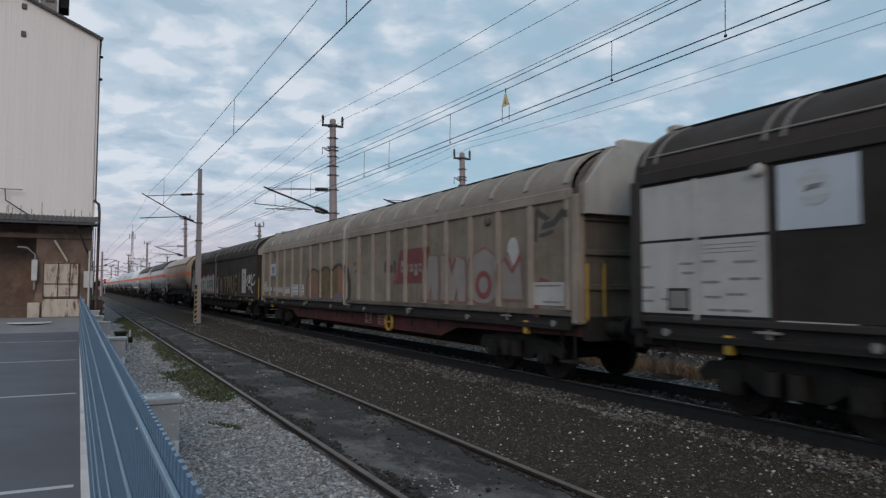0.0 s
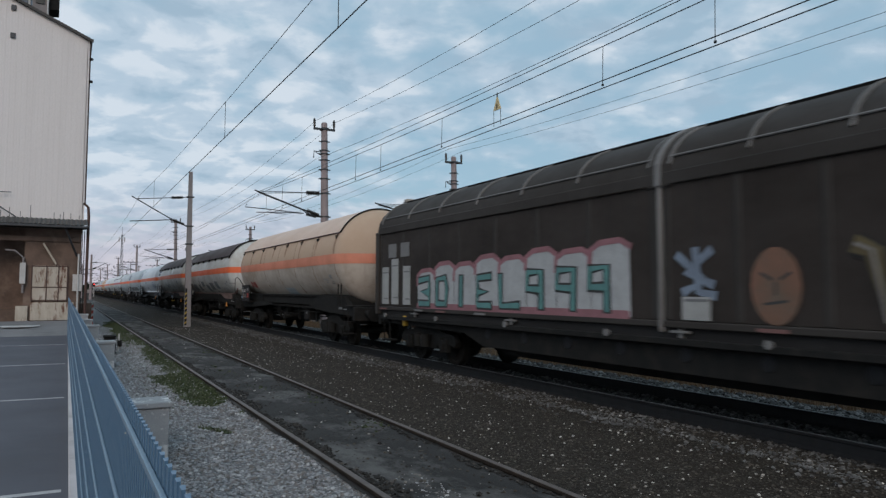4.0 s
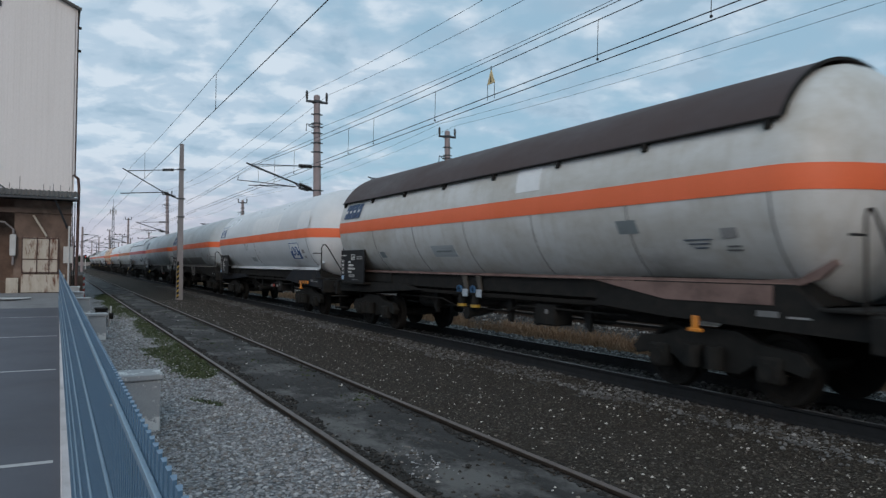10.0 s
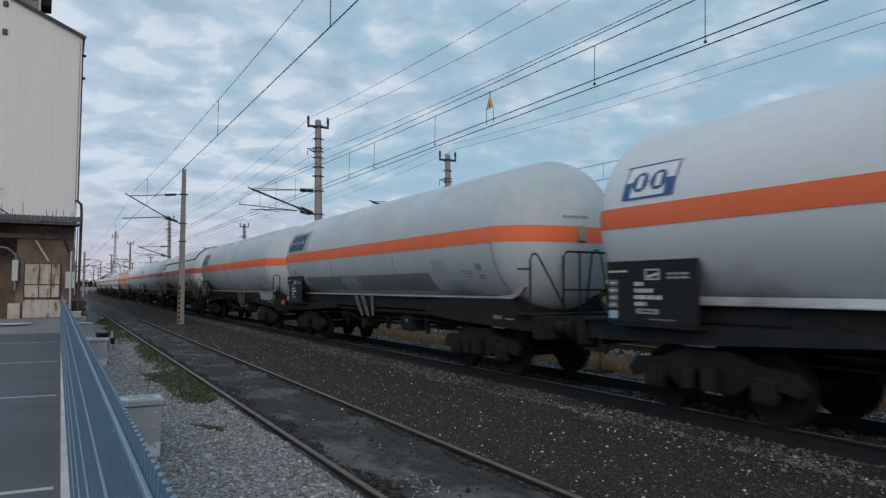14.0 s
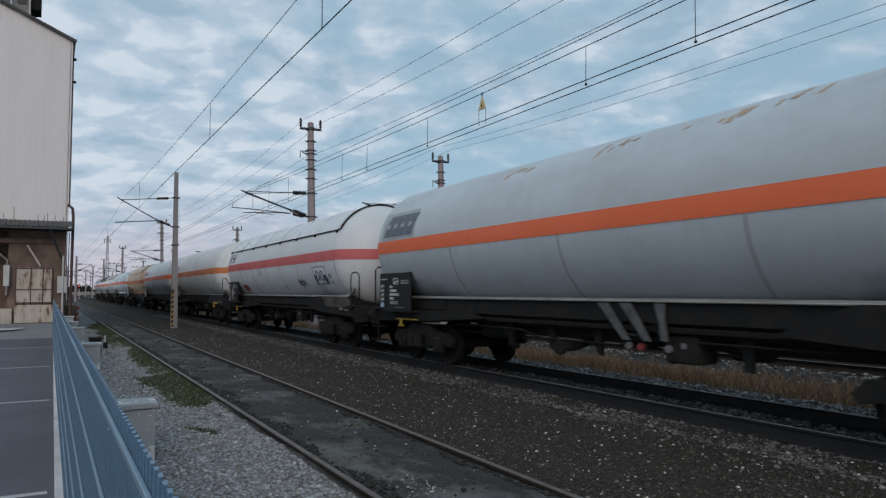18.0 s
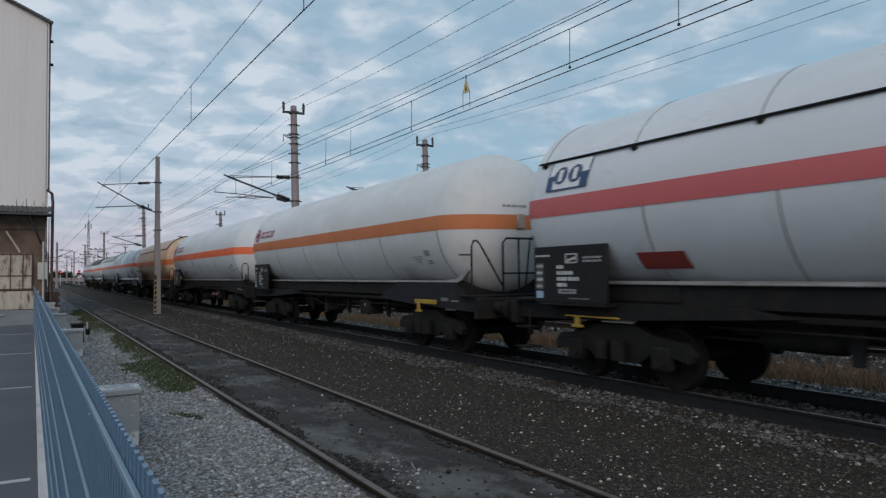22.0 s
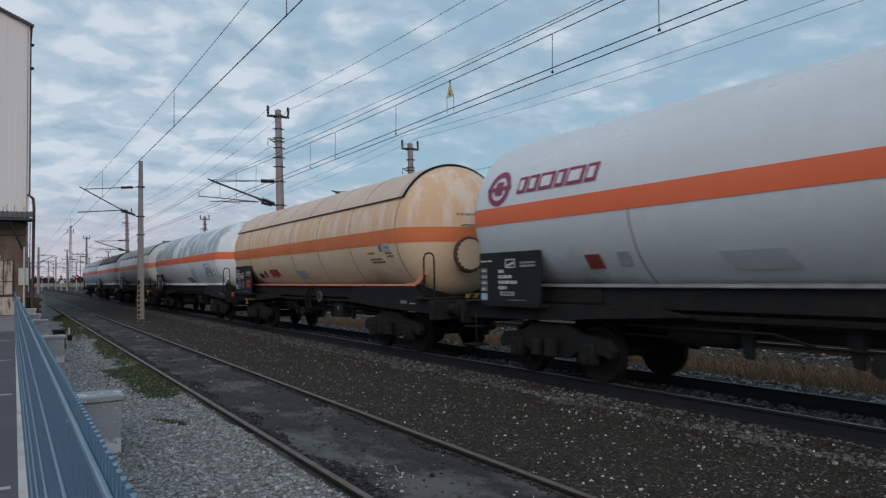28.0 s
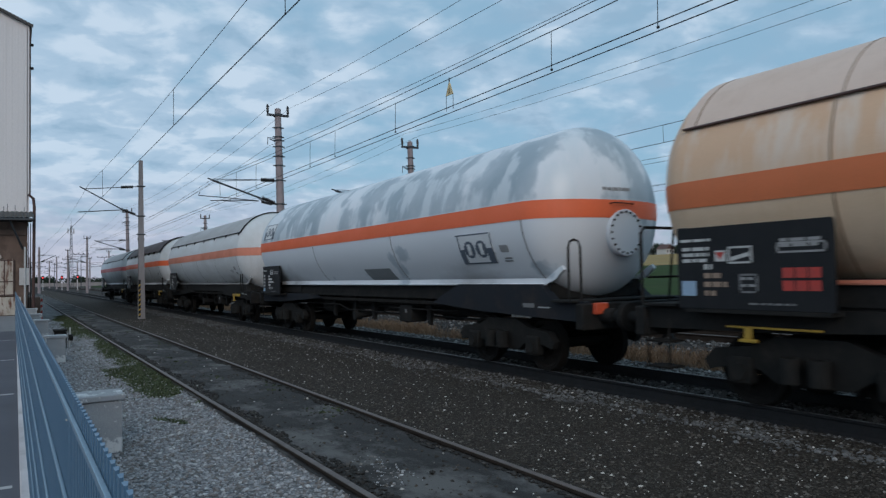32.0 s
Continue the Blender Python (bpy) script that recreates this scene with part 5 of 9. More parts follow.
ORANGE, SALMON, ROSE, RUSTY = (0.86, 0.165, 0.058), (0.74, 0.27, 0.17), (0.60, 0.13, 0.13), (0.58, 0.185, 0.065)
MAT.update(
    tank_white=paint("white_tank_paint", (0.68, 0.695, 0.70), (0.48, 0.47, 0.43), 0.5, 0.34, 0.35, dust=(0.15, 0.135, 0.115)),
    tank_soiled=paint("soiled_white_tank_paint", (0.64, 0.645, 0.63), (0.37, 0.33, 0.26), 0.85, 0.34, 0.5, dust=(0.13, 0.105, 0.085)),
    tank_clean=paint("clean_white_tank_paint", (0.685, 0.71, 0.73), (0.50, 0.52, 0.52), 0.4, 0.28, 0.22, dust=(0.18, 0.175, 0.165)),
    tank_grey=paint("grey_white_tank_paint", (0.50, 0.55, 0.58), (0.34, 0.35, 0.35), 0.5, 0.36, 0.3, dust=(0.11, 0.11, 0.108)),
    tank_cream=paint("dirty_cream_tank_paint", (0.54, 0.475, 0.405), (0.27, 0.185, 0.125), 0.85, 0.6, 0.5, ((0.53, 0.37, 0.255), 2.55, 2.90, 0.85), dust=(0.085, 0.062, 0.045)),
    tank_amber=paint("amber_cream_tank_paint", (0.74, 0.56, 0.385), (0.62, 0.42, 0.255), 0.6, 0.6, 0.4, ((0.72, 0.46, 0.285), 2.62, 3.1, 0.85), (0.78, 0.64, 0.52), dust=(0.16, 0.11, 0.065)),
    tank_frost=frosted("frosted_white_tank_paint", (0.74, 0.765, 0.79), (0.34, 0.41, 0.46), (0.68, 0.73, 0.76)),
    shade_brown=paint("dark_brown_sunshade_paint", (0.052, 0.033, 0.032), (0.080, 0.055, 0.05), 0.6, 0.6, 0.4),
    shade_cream=paint("dusty_cream_sunshade_paint", (0.70, 0.54, 0.44), (0.55, 0.40, 0.31), 0.6, 0.6, 0.4),
    shade_grey=paint("pale_grey_sunshade_paint", (0.42, 0.42, 0.42), (0.3, 0.29, 0.28), 0.5, 0.55, 0.4),
    stripe_orange=paint("orange_stripe_paint", ORANGE, (0.66, 0.15, 0.05), 0.3, 0.45, 0.25),
    stripe_salmon=paint("salmon_stripe_paint", SALMON, (0.42, 0.17, 0.10), 0.6, 0.5, 0.4),
    stripe_amber=paint("dulled_orange_stripe_paint", (0.70, 0.185, 0.062), (0.50, 0.17, 0.07), 0.5, 0.5, 0.4),
    stripe_rose=paint("rose_stripe_paint", ROSE, (0.45, 0.13, 0.12), 0.4, 0.45, 0.3),
    stripe_rusty=paint("rusty_orange_stripe_paint", RUSTY, (0.38, 0.15, 0.07), 0.4, 0.5, 0.35),
    van_beige=paint("grimy_beige_van_paint", (0.272, 0.234, 0.192), (0.150, 0.123, 0.097), 0.9, 0.65, 0.8),
    van_beige_roof=paint("dusty_beige_roof_paint", (0.235, 0.207, 0.176), (0.135, 0.114, 0.093), 0.9, 0.65, 0.8),
    # near-black for the shade in the vans' sill recess, and for graffiti outlines
    van_sill_dark=paint("recess_shade_outline_paint", (0.016, 0.014, 0.013), (0.010, 0.009, 0.0085), 0.6, 0.8, 0.5),
    van_beige_panel=paint("grimy_panel_paint", (0.196, 0.166, 0.130), (0.092, 0.073, 0.056), 0.9, 0.75, 0.85),
    van_brown=paint("dark_brown_van_paint", (0.027, 0.0185, 0.0135), (0.0125, 0.0095, 0.0078), 0.8, 0.75, 0.8),
    van_soot=paint("sooty_black_brown_van_paint", (0.0155, 0.0115, 0.0092), (0.0085, 0.007, 0.006), 0.8, 0.75, 0.8),
    van_soot_rib=paint("sooty_rib_paint", (0.021, 0.0175, 0.0150), (0.012, 0.0105, 0.0092), 0.6, 0.75, 0.5),
    van_end=paint("grimy_end_wall_paint", (0.115, 0.098, 0.080), (0.05, 0.042, 0.034), 1.0, 0.75, 0.9),
    van_brown_rib=paint("dark_brown_rib_paint", (0.034, 0.028, 0.0235), (0.020, 0.017, 0.0145), 0.6, 0.75, 0.5),
    van_hoop=paint("pale_roof_hoop_paint", (0.335, 0.305, 0.265), (0.23, 0.20, 0.168), 0.7, 0.65, 0.6),
    hoop_grey=paint("grey_roof_hoop_paint", (0.20, 0.195, 0.19), (0.12, 0.115, 0.11), 0.6, 0.7, 0.5),
    faded_pink=paint("faded_pink_spray", (0.20, 0.095, 0.088), (0.12, 0.078, 0.068), 0.7, 0.7, 0.5),
    faded_red_spray=paint("faded_red_spray", (0.22, 0.058, 0.058), (0.14, 0.066, 0.06), 0.8, 0.7, 0.7),
    faded_white=paint("faded_white_spray", (0.225, 0.205, 0.19), (0.15, 0.132, 0.115), 0.7, 0.7, 0.5),
    plate_blue=paint("bluish_white_plate_paint", (0.40, 0.45, 0.50), (0.31, 0.345, 0.38), 0.5, 0.55, 0.4),
    van_pale=paint("pale_van_plate_paint", (0.385, 0.385, 0.37), (0.24, 0.235, 0.22), 0.9, 0.6, 0.6),
    frame_rust=surface("rusty_pink_saddle_paint", (0.25, 0.17, 0.15), (0.15, 0.10, 0.088), 0.85, 0, 2.5, 40, 0.2, stain=(0.06, 0.048, 0.042), amount=0.7, spec=0.2),
    frame_red=surface("faded_red_frame", (0.092, 0.030, 0.031), (0.045, 0.020, 0.019), 0.85, 0, 1.2, 40, 0.2, stain=(0.026, 0.020, 0.018), amount=0.95, spec=0.15),
    spray_white=surface("white_spray_paint", (0.46, 0.47, 0.47), (0.36, 0.36, 0.36), 0.7, 0, 4, 40, 0.02),
    spray_pink=surface("pink_spray_paint", (0.34, 0.15, 0.17), (0.24, 0.11, 0.12), 0.7, 0, 3, 40, 0.02),
    spray_teal=surface("teal_spray_paint", (0.12, 0.30, 0.28), (0.09, 0.2, 0.2), 0.7, 0, 3, 40, 0.02),
    spray_gold=surface("gold_spray_paint", (0.140, 0.106, 0.040), (0.070, 0.052, 0.024), 0.7, 0, 2, 40, 0.02, stain=(0.155, 0.125, 0.068), amount=0.8),
    spray_peach=surface("peach_spray_paint", (0.25, 0.112, 0.070), (0.13, 0.085, 0.054), 0.7, 0, 1.1, 40, 0.02, stain=(0.13, 0.11, 0.085), amount=0.8),
    spray_red=surface("red_spray_paint", (0.21, 0.040, 0.045), (0.14, 0.042, 0.042), 0.7, 0, 3, 40, 0.02),
    spray_sky=surface("pale_blue_spray_paint", (0.22, 0.27, 0.34), (0.15, 0.18, 0.23), 0.7, 0, 3, 40, 0.02),
    spray_lilac=surface("lilac_spray_paint", (0.17, 0.10, 0.135), (0.12, 0.085, 0.11), 0.7, 0, 3, 40, 0.02),
    spray_black=surface("black_spray_paint", (0.03, 0.03, 0.03), (0.05, 0.048, 0.045), 0.7, 0, 3, 40, 0.02),
    brand_red=surface("faded_red_panel", (0.15, 0.025, 0.028), (0.095, 0.022, 0.024), 0.65, 0, 2, 40, 0.02),
    patch_light=surface("fresh_white_patch", (0.84, 0.85, 0.85), (0.76, 0.77, 0.775), 0.45, 0, 3, 40, 0.02),
    patch_faint=surface("faint_grey_repaint", (0.40, 0.44, 0.46), (0.34, 0.37, 0.385), 0.6, 0, 2, 40, 0.02),
    patch_ghost=surface("ghost_of_old_lettering", (0.55, 0.57, 0.59), (0.62, 0.63, 0.64), 0.5, 0, 4, 40, 0.02),
    patch_lower=surface("slate_grey_repaint", (0.235, 0.25, 0.255), (0.19, 0.20, 0.205), 0.6, 0, 1.5, 40, 0.02, stain=(0.3, 0.32, 0.33)),
    patch_worn=surface("streaky_pale_repaint", (0.46, 0.50, 0.52), (0.34, 0.36, 0.37), 0.6, 0, 3, 40, 0.02, stretch=(1, 0.3, 4)),
    patch_grey=surface("grey_overpainted_patch", (0.22, 0.25, 0.26), (0.19, 0.21, 0.22), 0.6, 0, 3, 40, 0.02),
    seam_brown=surface("rusty_weld_seam", (0.27, 0.16, 0.09), (0.2, 0.12, 0.07), 0.8, 0, 3, 40, 0.1),
    seam=surface("sooty_weld_seam", (0.24, 0.225, 0.21), (0.16, 0.15, 0.14), 0.8, 0, 3, 40, 0.1),
    placard_red=surface("dull_red_placard", (0.33, 0.05, 0.04), (0.22, 0.045, 0.04), 0.65, 0, 6, 60, 0.05),
    coupling_blue=surface("dull_blue_handle", (0.05, 0.14, 0.28), (0.035, 0.09, 0.18), 0.6, 0, 4, 40, 0.05),
    rust_run=surface("thin_rust_run", (0.50, 0.34, 0.21), (0.50, 0.42, 0.34), 0.8, 0, 5, 40, 0.1, stain=(0.5, 0.53, 0.55), edge=(0.58, 0.68), amount=0.8),
    rust_drip=surface("brown_rust_drip", (0.30, 0.185, 0.12), (0.46, 0.32, 0.22), 0.85, 0, 3, 40, 0.1, stretch=(3, 3, 0.4)),
    ledge_grey=surface("dull_grey_ledge_paint", (0.36, 0.355, 0.34), (0.24, 0.23, 0.22), 0.7, 0, 2, 40, 0.1, stain=(0.14, 0.12, 0.1)),
    stay_grey=surface("dull_grey_stay_paint", (0.13, 0.135, 0.14), (0.07, 0.072, 0.075), 0.75, 0, 2.5, 40, 0.1, stain=(0.035, 0.033, 0.03), amount=0.8),
    saddle_brown=surface("grimy_saddle_paint", (0.115, 0.103, 0.09), (0.05, 0.045, 0.04), 0.85, 0, 1.6, 40, 0.2, stain=(0.03, 0.027, 0.024), amount=0.9, spec=0.2),
    flange_dark=surface("rusty_bolted_flange", (0.15, 0.085, 0.055), (0.09, 0.055, 0.04), 0.8, 0.1, 6, 40, 0.2),
    flange=surface("stained_steel_flange", (0.46, 0.40, 0.35), (0.3, 0.24, 0.2), 0.6, 0.2, 4, 40, 0.1),
)

WHEELS, WAGONS = [], []


def wheelset_geo():
    g = Geo()
    for s in (-1, 1):
        x = s * 0.75
        g.lathe([(x - 0.065, 0.10), (x - 0.065, 0.16), (x - 0.02, 0.20), (x - 0.02, 0.36), (x - 0.065, 0.39), (x - 0.065, 0.455), (x + 0.065, 0.46), (x + 0.065, 0.39),
                 (x + 0.02, 0.36), (x + 0.02, 0.20), (x + 0.065, 0.16), (x + 0.065, 0.10)], "x", (0, 0, 0), 28)
        g.lathe([(x - s * 0.068 - 0.015, 0.30), (x - s * 0.068 - 0.015, 0.49), (x - s * 0.068 + 0.015, 0.485), (x - s * 0.068 + 0.015, 0.30)], "x", (0, 0, 0), 28)
    g.lathe([(-0.98, 0.0), (-0.98, 0.07), (-0.8, 0.075), (-0.3, 0.085), (0.3, 0.085), (0.8, 0.075), (0.98, 0.07), (0.98, 0.0)], "x", (0, 0, 0), 14)
    for k in range(4):
        a = k * math.pi / 2
        for s in (-1, 1):
            g.box(s * 0.79 - 0.01, s * 0.79 + 0.01, 0.24 * math.cos(a) - 0.03, 0.24 * math.cos(a) + 0.03, 0.24 * math.sin(a) - 0.03, 0.24 * math.sin(a) + 0.03)
    return g


def bogie(wagon, y):
    b = part("bogie", lambda: Geo().box(-1.0, 1.0, -0.25, 0.25, 0.62, 0.86, 0.03).lathe([(0.84, 0.0), (0.84, 0.32), (0.98, 0.26), (0.98, 0)], "z", (0, 0, 0), 16), "bogie_steel", wagon, "dark cast bogie", m=pose(0, y, 0), key="bolster")
    for s in (-1, 1):
        def side():
            g = Geo()
            x0, x1 = sorted((s * 0.94, s * 1.08))
            g.prism([(-1.45, 0.56), (-1.30, 0.72), (-0.75, 0.78), (-0.42, 0.92), (0.42, 0.92), (0.75, 0.78), (1.30, 0.72), (1.45, 0.56), (1.38, 0.44), (1.1, 0.50), (0.66, 0.50), (0.45, 0.36), (-0.45, 0.36), (-0.66, 0.50), (-1.1, 0.50), (-1.38, 0.44)], "x", x0, x1)
            return g
        part("side_frame", side, "bogie_steel", b, key=("side_frame", s))
        for yy in (-0.9, 0.9):
            part("axle_box", lambda: Geo().box(-0.09, 0.09, -0.17, 0.17, -0.16, 0.18, 0.03).lathe([(-0.12, 0.0), (-0.12, 0.11), (0.12, 0.11), (0.12, 0)], "x", (0, 0, 0), 14), "bogie_steel", b, m=pose(s * 1.06, yy, R_WHEEL), key="axle_box")
        part("spring_nest", lambda: Geo().lathe([(0.40, 0.05), (0.40, 0.115), (0.70, 0.115), (0.70, 0.05)], "z", (-0.14, -0.17, 0), 12).lathe([(0.40, 0.05), (0.40, 0.115), (0.70, 0.115), (0.70, 0.05)], "z", (-0.14, 0.17, 0), 12), "bogie_steel", b, m=pose(s * 1.08, 0, 0, 0, 0, 0 if s < 0 else 180), key="spring_nest")
    for yy in (-0.9, 0.9):
        w = part("wheelset", wheelset_geo, "wheel", b, "worn steel wheelset", m=pose(0, yy, R_WHEEL), key="wheelset")
        WHEELS.append((w, yy))
        part("brake_block", lambda: Geo().box(-0.82, -0.68, -0.05, 0.05, -0.18, 0.18, 0.02).box(0.68, 0.82, -0.05, 0.05, -0.18, 0.18, 0.02).box(-0.7, 0.7, -0.03, 0.03, -0.04, 0.04), "bogie_steel", b, m=pose(0, yy * 0.42, 0.44), key="brake_block")


def ends(wagon, half, z=1.05):
    """Headstocks, buffers, hooks and hoses at both ends; half is to the buffer face."""
    for s in (-1, 1):
        hs = s * (half - 0.62)
        part("headstock", lambda: Geo().box(-1.32, 1.32, -0.09, 0.09, -0.22, 0.20, 0.02), "steel_dark", wagon, m=pose(0, hs, z), key="headstock")
        for sx in (-0.87, 0.87):
            part("buffer", lambda: Geo().lathe([(0, 0.17), (0.05, 0.17), (0.06, 0.12), (0.36, 0.12), (0.37, 0.09), (0.56, 0.09), (0.57, 0.22), (0.605, 0.225), (0.62, 0.16), (0.622, 0.0)], "y", (0, 0, 0), 20), "steel_dark", wagon, m=pose(sx, hs + s * 0.0, z, 0, 0, 0 if s > 0 else 180), key="buffer")
        part("draw_hook", lambda: Geo().tube([(0, 0, 0), (0, 0.35, 0), (0, 0.46, 0.06), (0, 0.45, 0.14)], 0.04, 8), "steel_dark", wagon, m=pose(0, hs, z, 0, 0, 0 if s > 0 else 180), key="hook")
        part("coupling", lambda: Geo().tube([(-0.09, 0.3, 0.0), (-0.09, 0.55, -0.14), (0.0, 0.66, -0.17), (0.09, 0.55, -0.14), (0.09, 0.3, 0)], 0.025, 7), "steel_dark", wagon, m=pose(0, hs, z, 0, 0, 0 if s > 0 else 180), key="coupling")
        part("brake_hose", lambda: Geo().tube([(-0.35, 0.05, -0.1), (-0.36, 0.3, -0.2), (-0.3, 0.5, -0.42), (-0.2, 0.62, -0.46)], 0.03, 8), "rubber", wagon, m=pose(0, hs, z, 0, 0, 0 if s > 0 else 180), key="hose")


def board_marks(board, y0, y1, z0, z1, x, seed, fancy):
    """Stencilled rows, framed boxes and labels on a dark board; unreadable rows are plain bars."""
    rb = random.Random(seed)
    w, h = y1 - y0, z1 - z0

    def bar(u0, u1, v0, v1, mat, nm="stencil_line", out=0.0):
        part(nm, Geo().box(x - 0.004 - out, x - out, y1 - w * u1, y1 - w * u0, z1 - h * v1, z1 - h * v0), mat, board, smooth=False)

    def words(u0, u1, v, tall, mat):
        g, u = Geo(), u0
        while u < u1 - 0.01:
            n = min(u1 - u, rb.choice((0.03, 0.045, 0.06, 0.085)))
            g.box(x - 0.004, x, y1 - w * (u + n), y1 - w * u, z1 - h * (v + tall), z1 - h * v)
            u += n + 0.013
        part("stencil_text", g, mat, board, smooth=False)

    def framed(u0, u1, v0, v1, mat):
        t, k = 0.010 * h, 0.010 * h
        g = Geo()
        for a, b, c, d in ((u0, u1, v0, v0 + 0.022), (u0, u1, v1 - 0.022, v1), (u0, u0 + 0.012, v0, v1), (u1 - 0.012, u1, v0, v1)):
            g.box(x - 0.004, x, y1 - w * b, y1 - w * a, z1 - h * d, z1 - h * c)
        part("stencil_frame", g, mat, board, smooth=False)

    words(0.03, 0.25, 0.15, 0.032, "white_mark")
    for r_ in range(3 if fancy else 4):
        v = 0.30 + 0.12 * r_ if not fancy else 0.22 + 0.07 * r_
        if not fancy:
            framed(0.03, 0.145, v, v + 0.10, "grey_mark")
        words(0.045, 0.13 if not fancy else 0.24, v + 0.03, 0.042, "white_mark")
    bar(0.035, 0.14, 0.66 if fancy else 0.80, 0.84 if fancy else 0.93, "pale_blue", "paper_label", 0.004)
    c0 = 0.20 if fancy else 0.34
    for r_, ln in enumerate((0.10, 0.22, 0.30, 0.13)):
        words(c0, c0 + ln * (0.6 if fancy else 1.0), 0.34 + 0.105 * r_ + (0.12 if fancy else 0.0), 0.062, "tan_mark" if fancy and r_ else "white_mark")
    if not fancy:
        bar(0.36, 0.60, 0.76, 0.84, "stencil", "stencil_plate")
        words(0.40, 0.57, 0.785, 0.03, "black")
    u0 = 0.37 if fancy else 0.46
    framed(u0, u0 + 0.16, 0.14 if not fancy else 0.26, 0.31 if not fancy else 0.46, "white_mark")
    zc_, yc_ = z1 - h * (0.24 if not fancy else 0.38), y1 - w * (u0 + 0.08)
    part("stencil_arrow", Geo().prism([(yc_ + w * 0.06, zc_ - h * 0.05), (yc_ - w * 0.06, zc_ + h * 0.005), (yc_ - w * 0.06, zc_ + h * 0.05), (yc_ + w * 0.06, zc_ - h * 0.005)], "x", x - 0.004, x), "white_mark", board, smooth=False)
    words(0.70, 0.93, 0.20, 0.035, "stencil")
    words(0.70, 0.93, 0.26, 0.035, "stencil")
    if fancy:
        framed(0.68, 0.96, 0.24, 0.36, "stencil")
        bar(0.28, 0.355, 0.30, 0.43, "white_mark", "paper_label")
        part("red_triangle", Geo().prism([(y1 - w * 0.35, z1 - h * 0.32), (y1 - w * 0.285, z1 - h * 0.32), (y1 - w * 0.317, z1 - h * 0.41)], "x", x - 0.007, x - 0.0045), "red_mark", board, smooth=False)
        for r_ in range(2):
            for c_ in range(3):
                bar(0.71 + 0.075 * c_, 0.775 + 0.075 * c_, 0.52 + 0.14 * r_, 0.63 + 0.14 * r_, "red_mark", "red_label")
        framed(0.44, 0.56, 0.58, 0.80, "grey_mark")
        words(0.455, 0.54, 0.62, 0.03, "stencil")
        words(0.455, 0.54, 0.70, 0.03, "stencil")
    words(0.50, 0.78, 0.91, 0.022, "grey_mark")


def flank_patch(R, zc, y0, y1, z0, z1, out=0.012, skew=0.0, n=6):
    """A thin sheet that lies on the near flank of a tank of radius R."""
    g = Geo()
    vs = []
    for o in (out, out - 0.008):
        for i in range(n + 1):
            z = z0 + (z1 - z0) * i / n
            xx = -math.sqrt(max((R + o) ** 2 - (z - zc) ** 2, 0.01))
            k = skew * (z - z0)
            vs += [(xx, y0 - k, z), (xx, y1 - k, z)]
    m = 2 * (n + 1)
    fs = [(2 * i, 2 * i + 1, 2 * i + 3, 2 * i + 2) for i in range(n)]
    fs += [(m, m + 1, 1, 0), (2 * n, 2 * n + 1, m + 2 * n + 1, m + 2 * n)]
    fs += [(2 * i, 2 * i + 2, m + 2 * i + 2, m + 2 * i) for i in range(n)] + [(2 * i + 1, m + 2 * i + 1, m + 2 * i + 3, 2 * i + 3) for i in range(n)]
    return g.add(vs, fs)


def band_geo(R, zc, ys0, ys1, a, z0, z1, out=0.009):
    """A painted band at constant height round the whole tank, domes included."""
    rows, cols = 5, 14
    vs = []
    for i in range(rows):
        z = z0 + (z1 - z0) * i / (rows - 1)
        k = math.sqrt(1 - ((z - zc) / (R + out)) ** 2)
        rx, ra = (R + out) * k, (a + out) * k
        loop = [(-rx, ys1 + (ys0 - ys1) * j / 6, z) for j in range(6)]
        loop += [(-rx * math.cos(t), ys0 - ra * math.sin(t), z) for t in (math.pi * j / cols for j in range(cols + 1))]
        loop += [(rx, ys0 + (ys1 - ys0) * j / 6, z) for j in range(1, 6)]
        loop += [(rx * math.cos(t), ys1 + ra * math.sin(t), z) for t in (math.pi * j / cols for j in range(cols))]
        vs += loop
    n = len(vs) // rows
    g = Geo()
    return g.add(vs, [(i * n + k, i * n + (k + 1) % n, (i + 1) * n + (k + 1) % n, (i + 1) * n + k) for i in range(rows - 1) for k in range(n)])


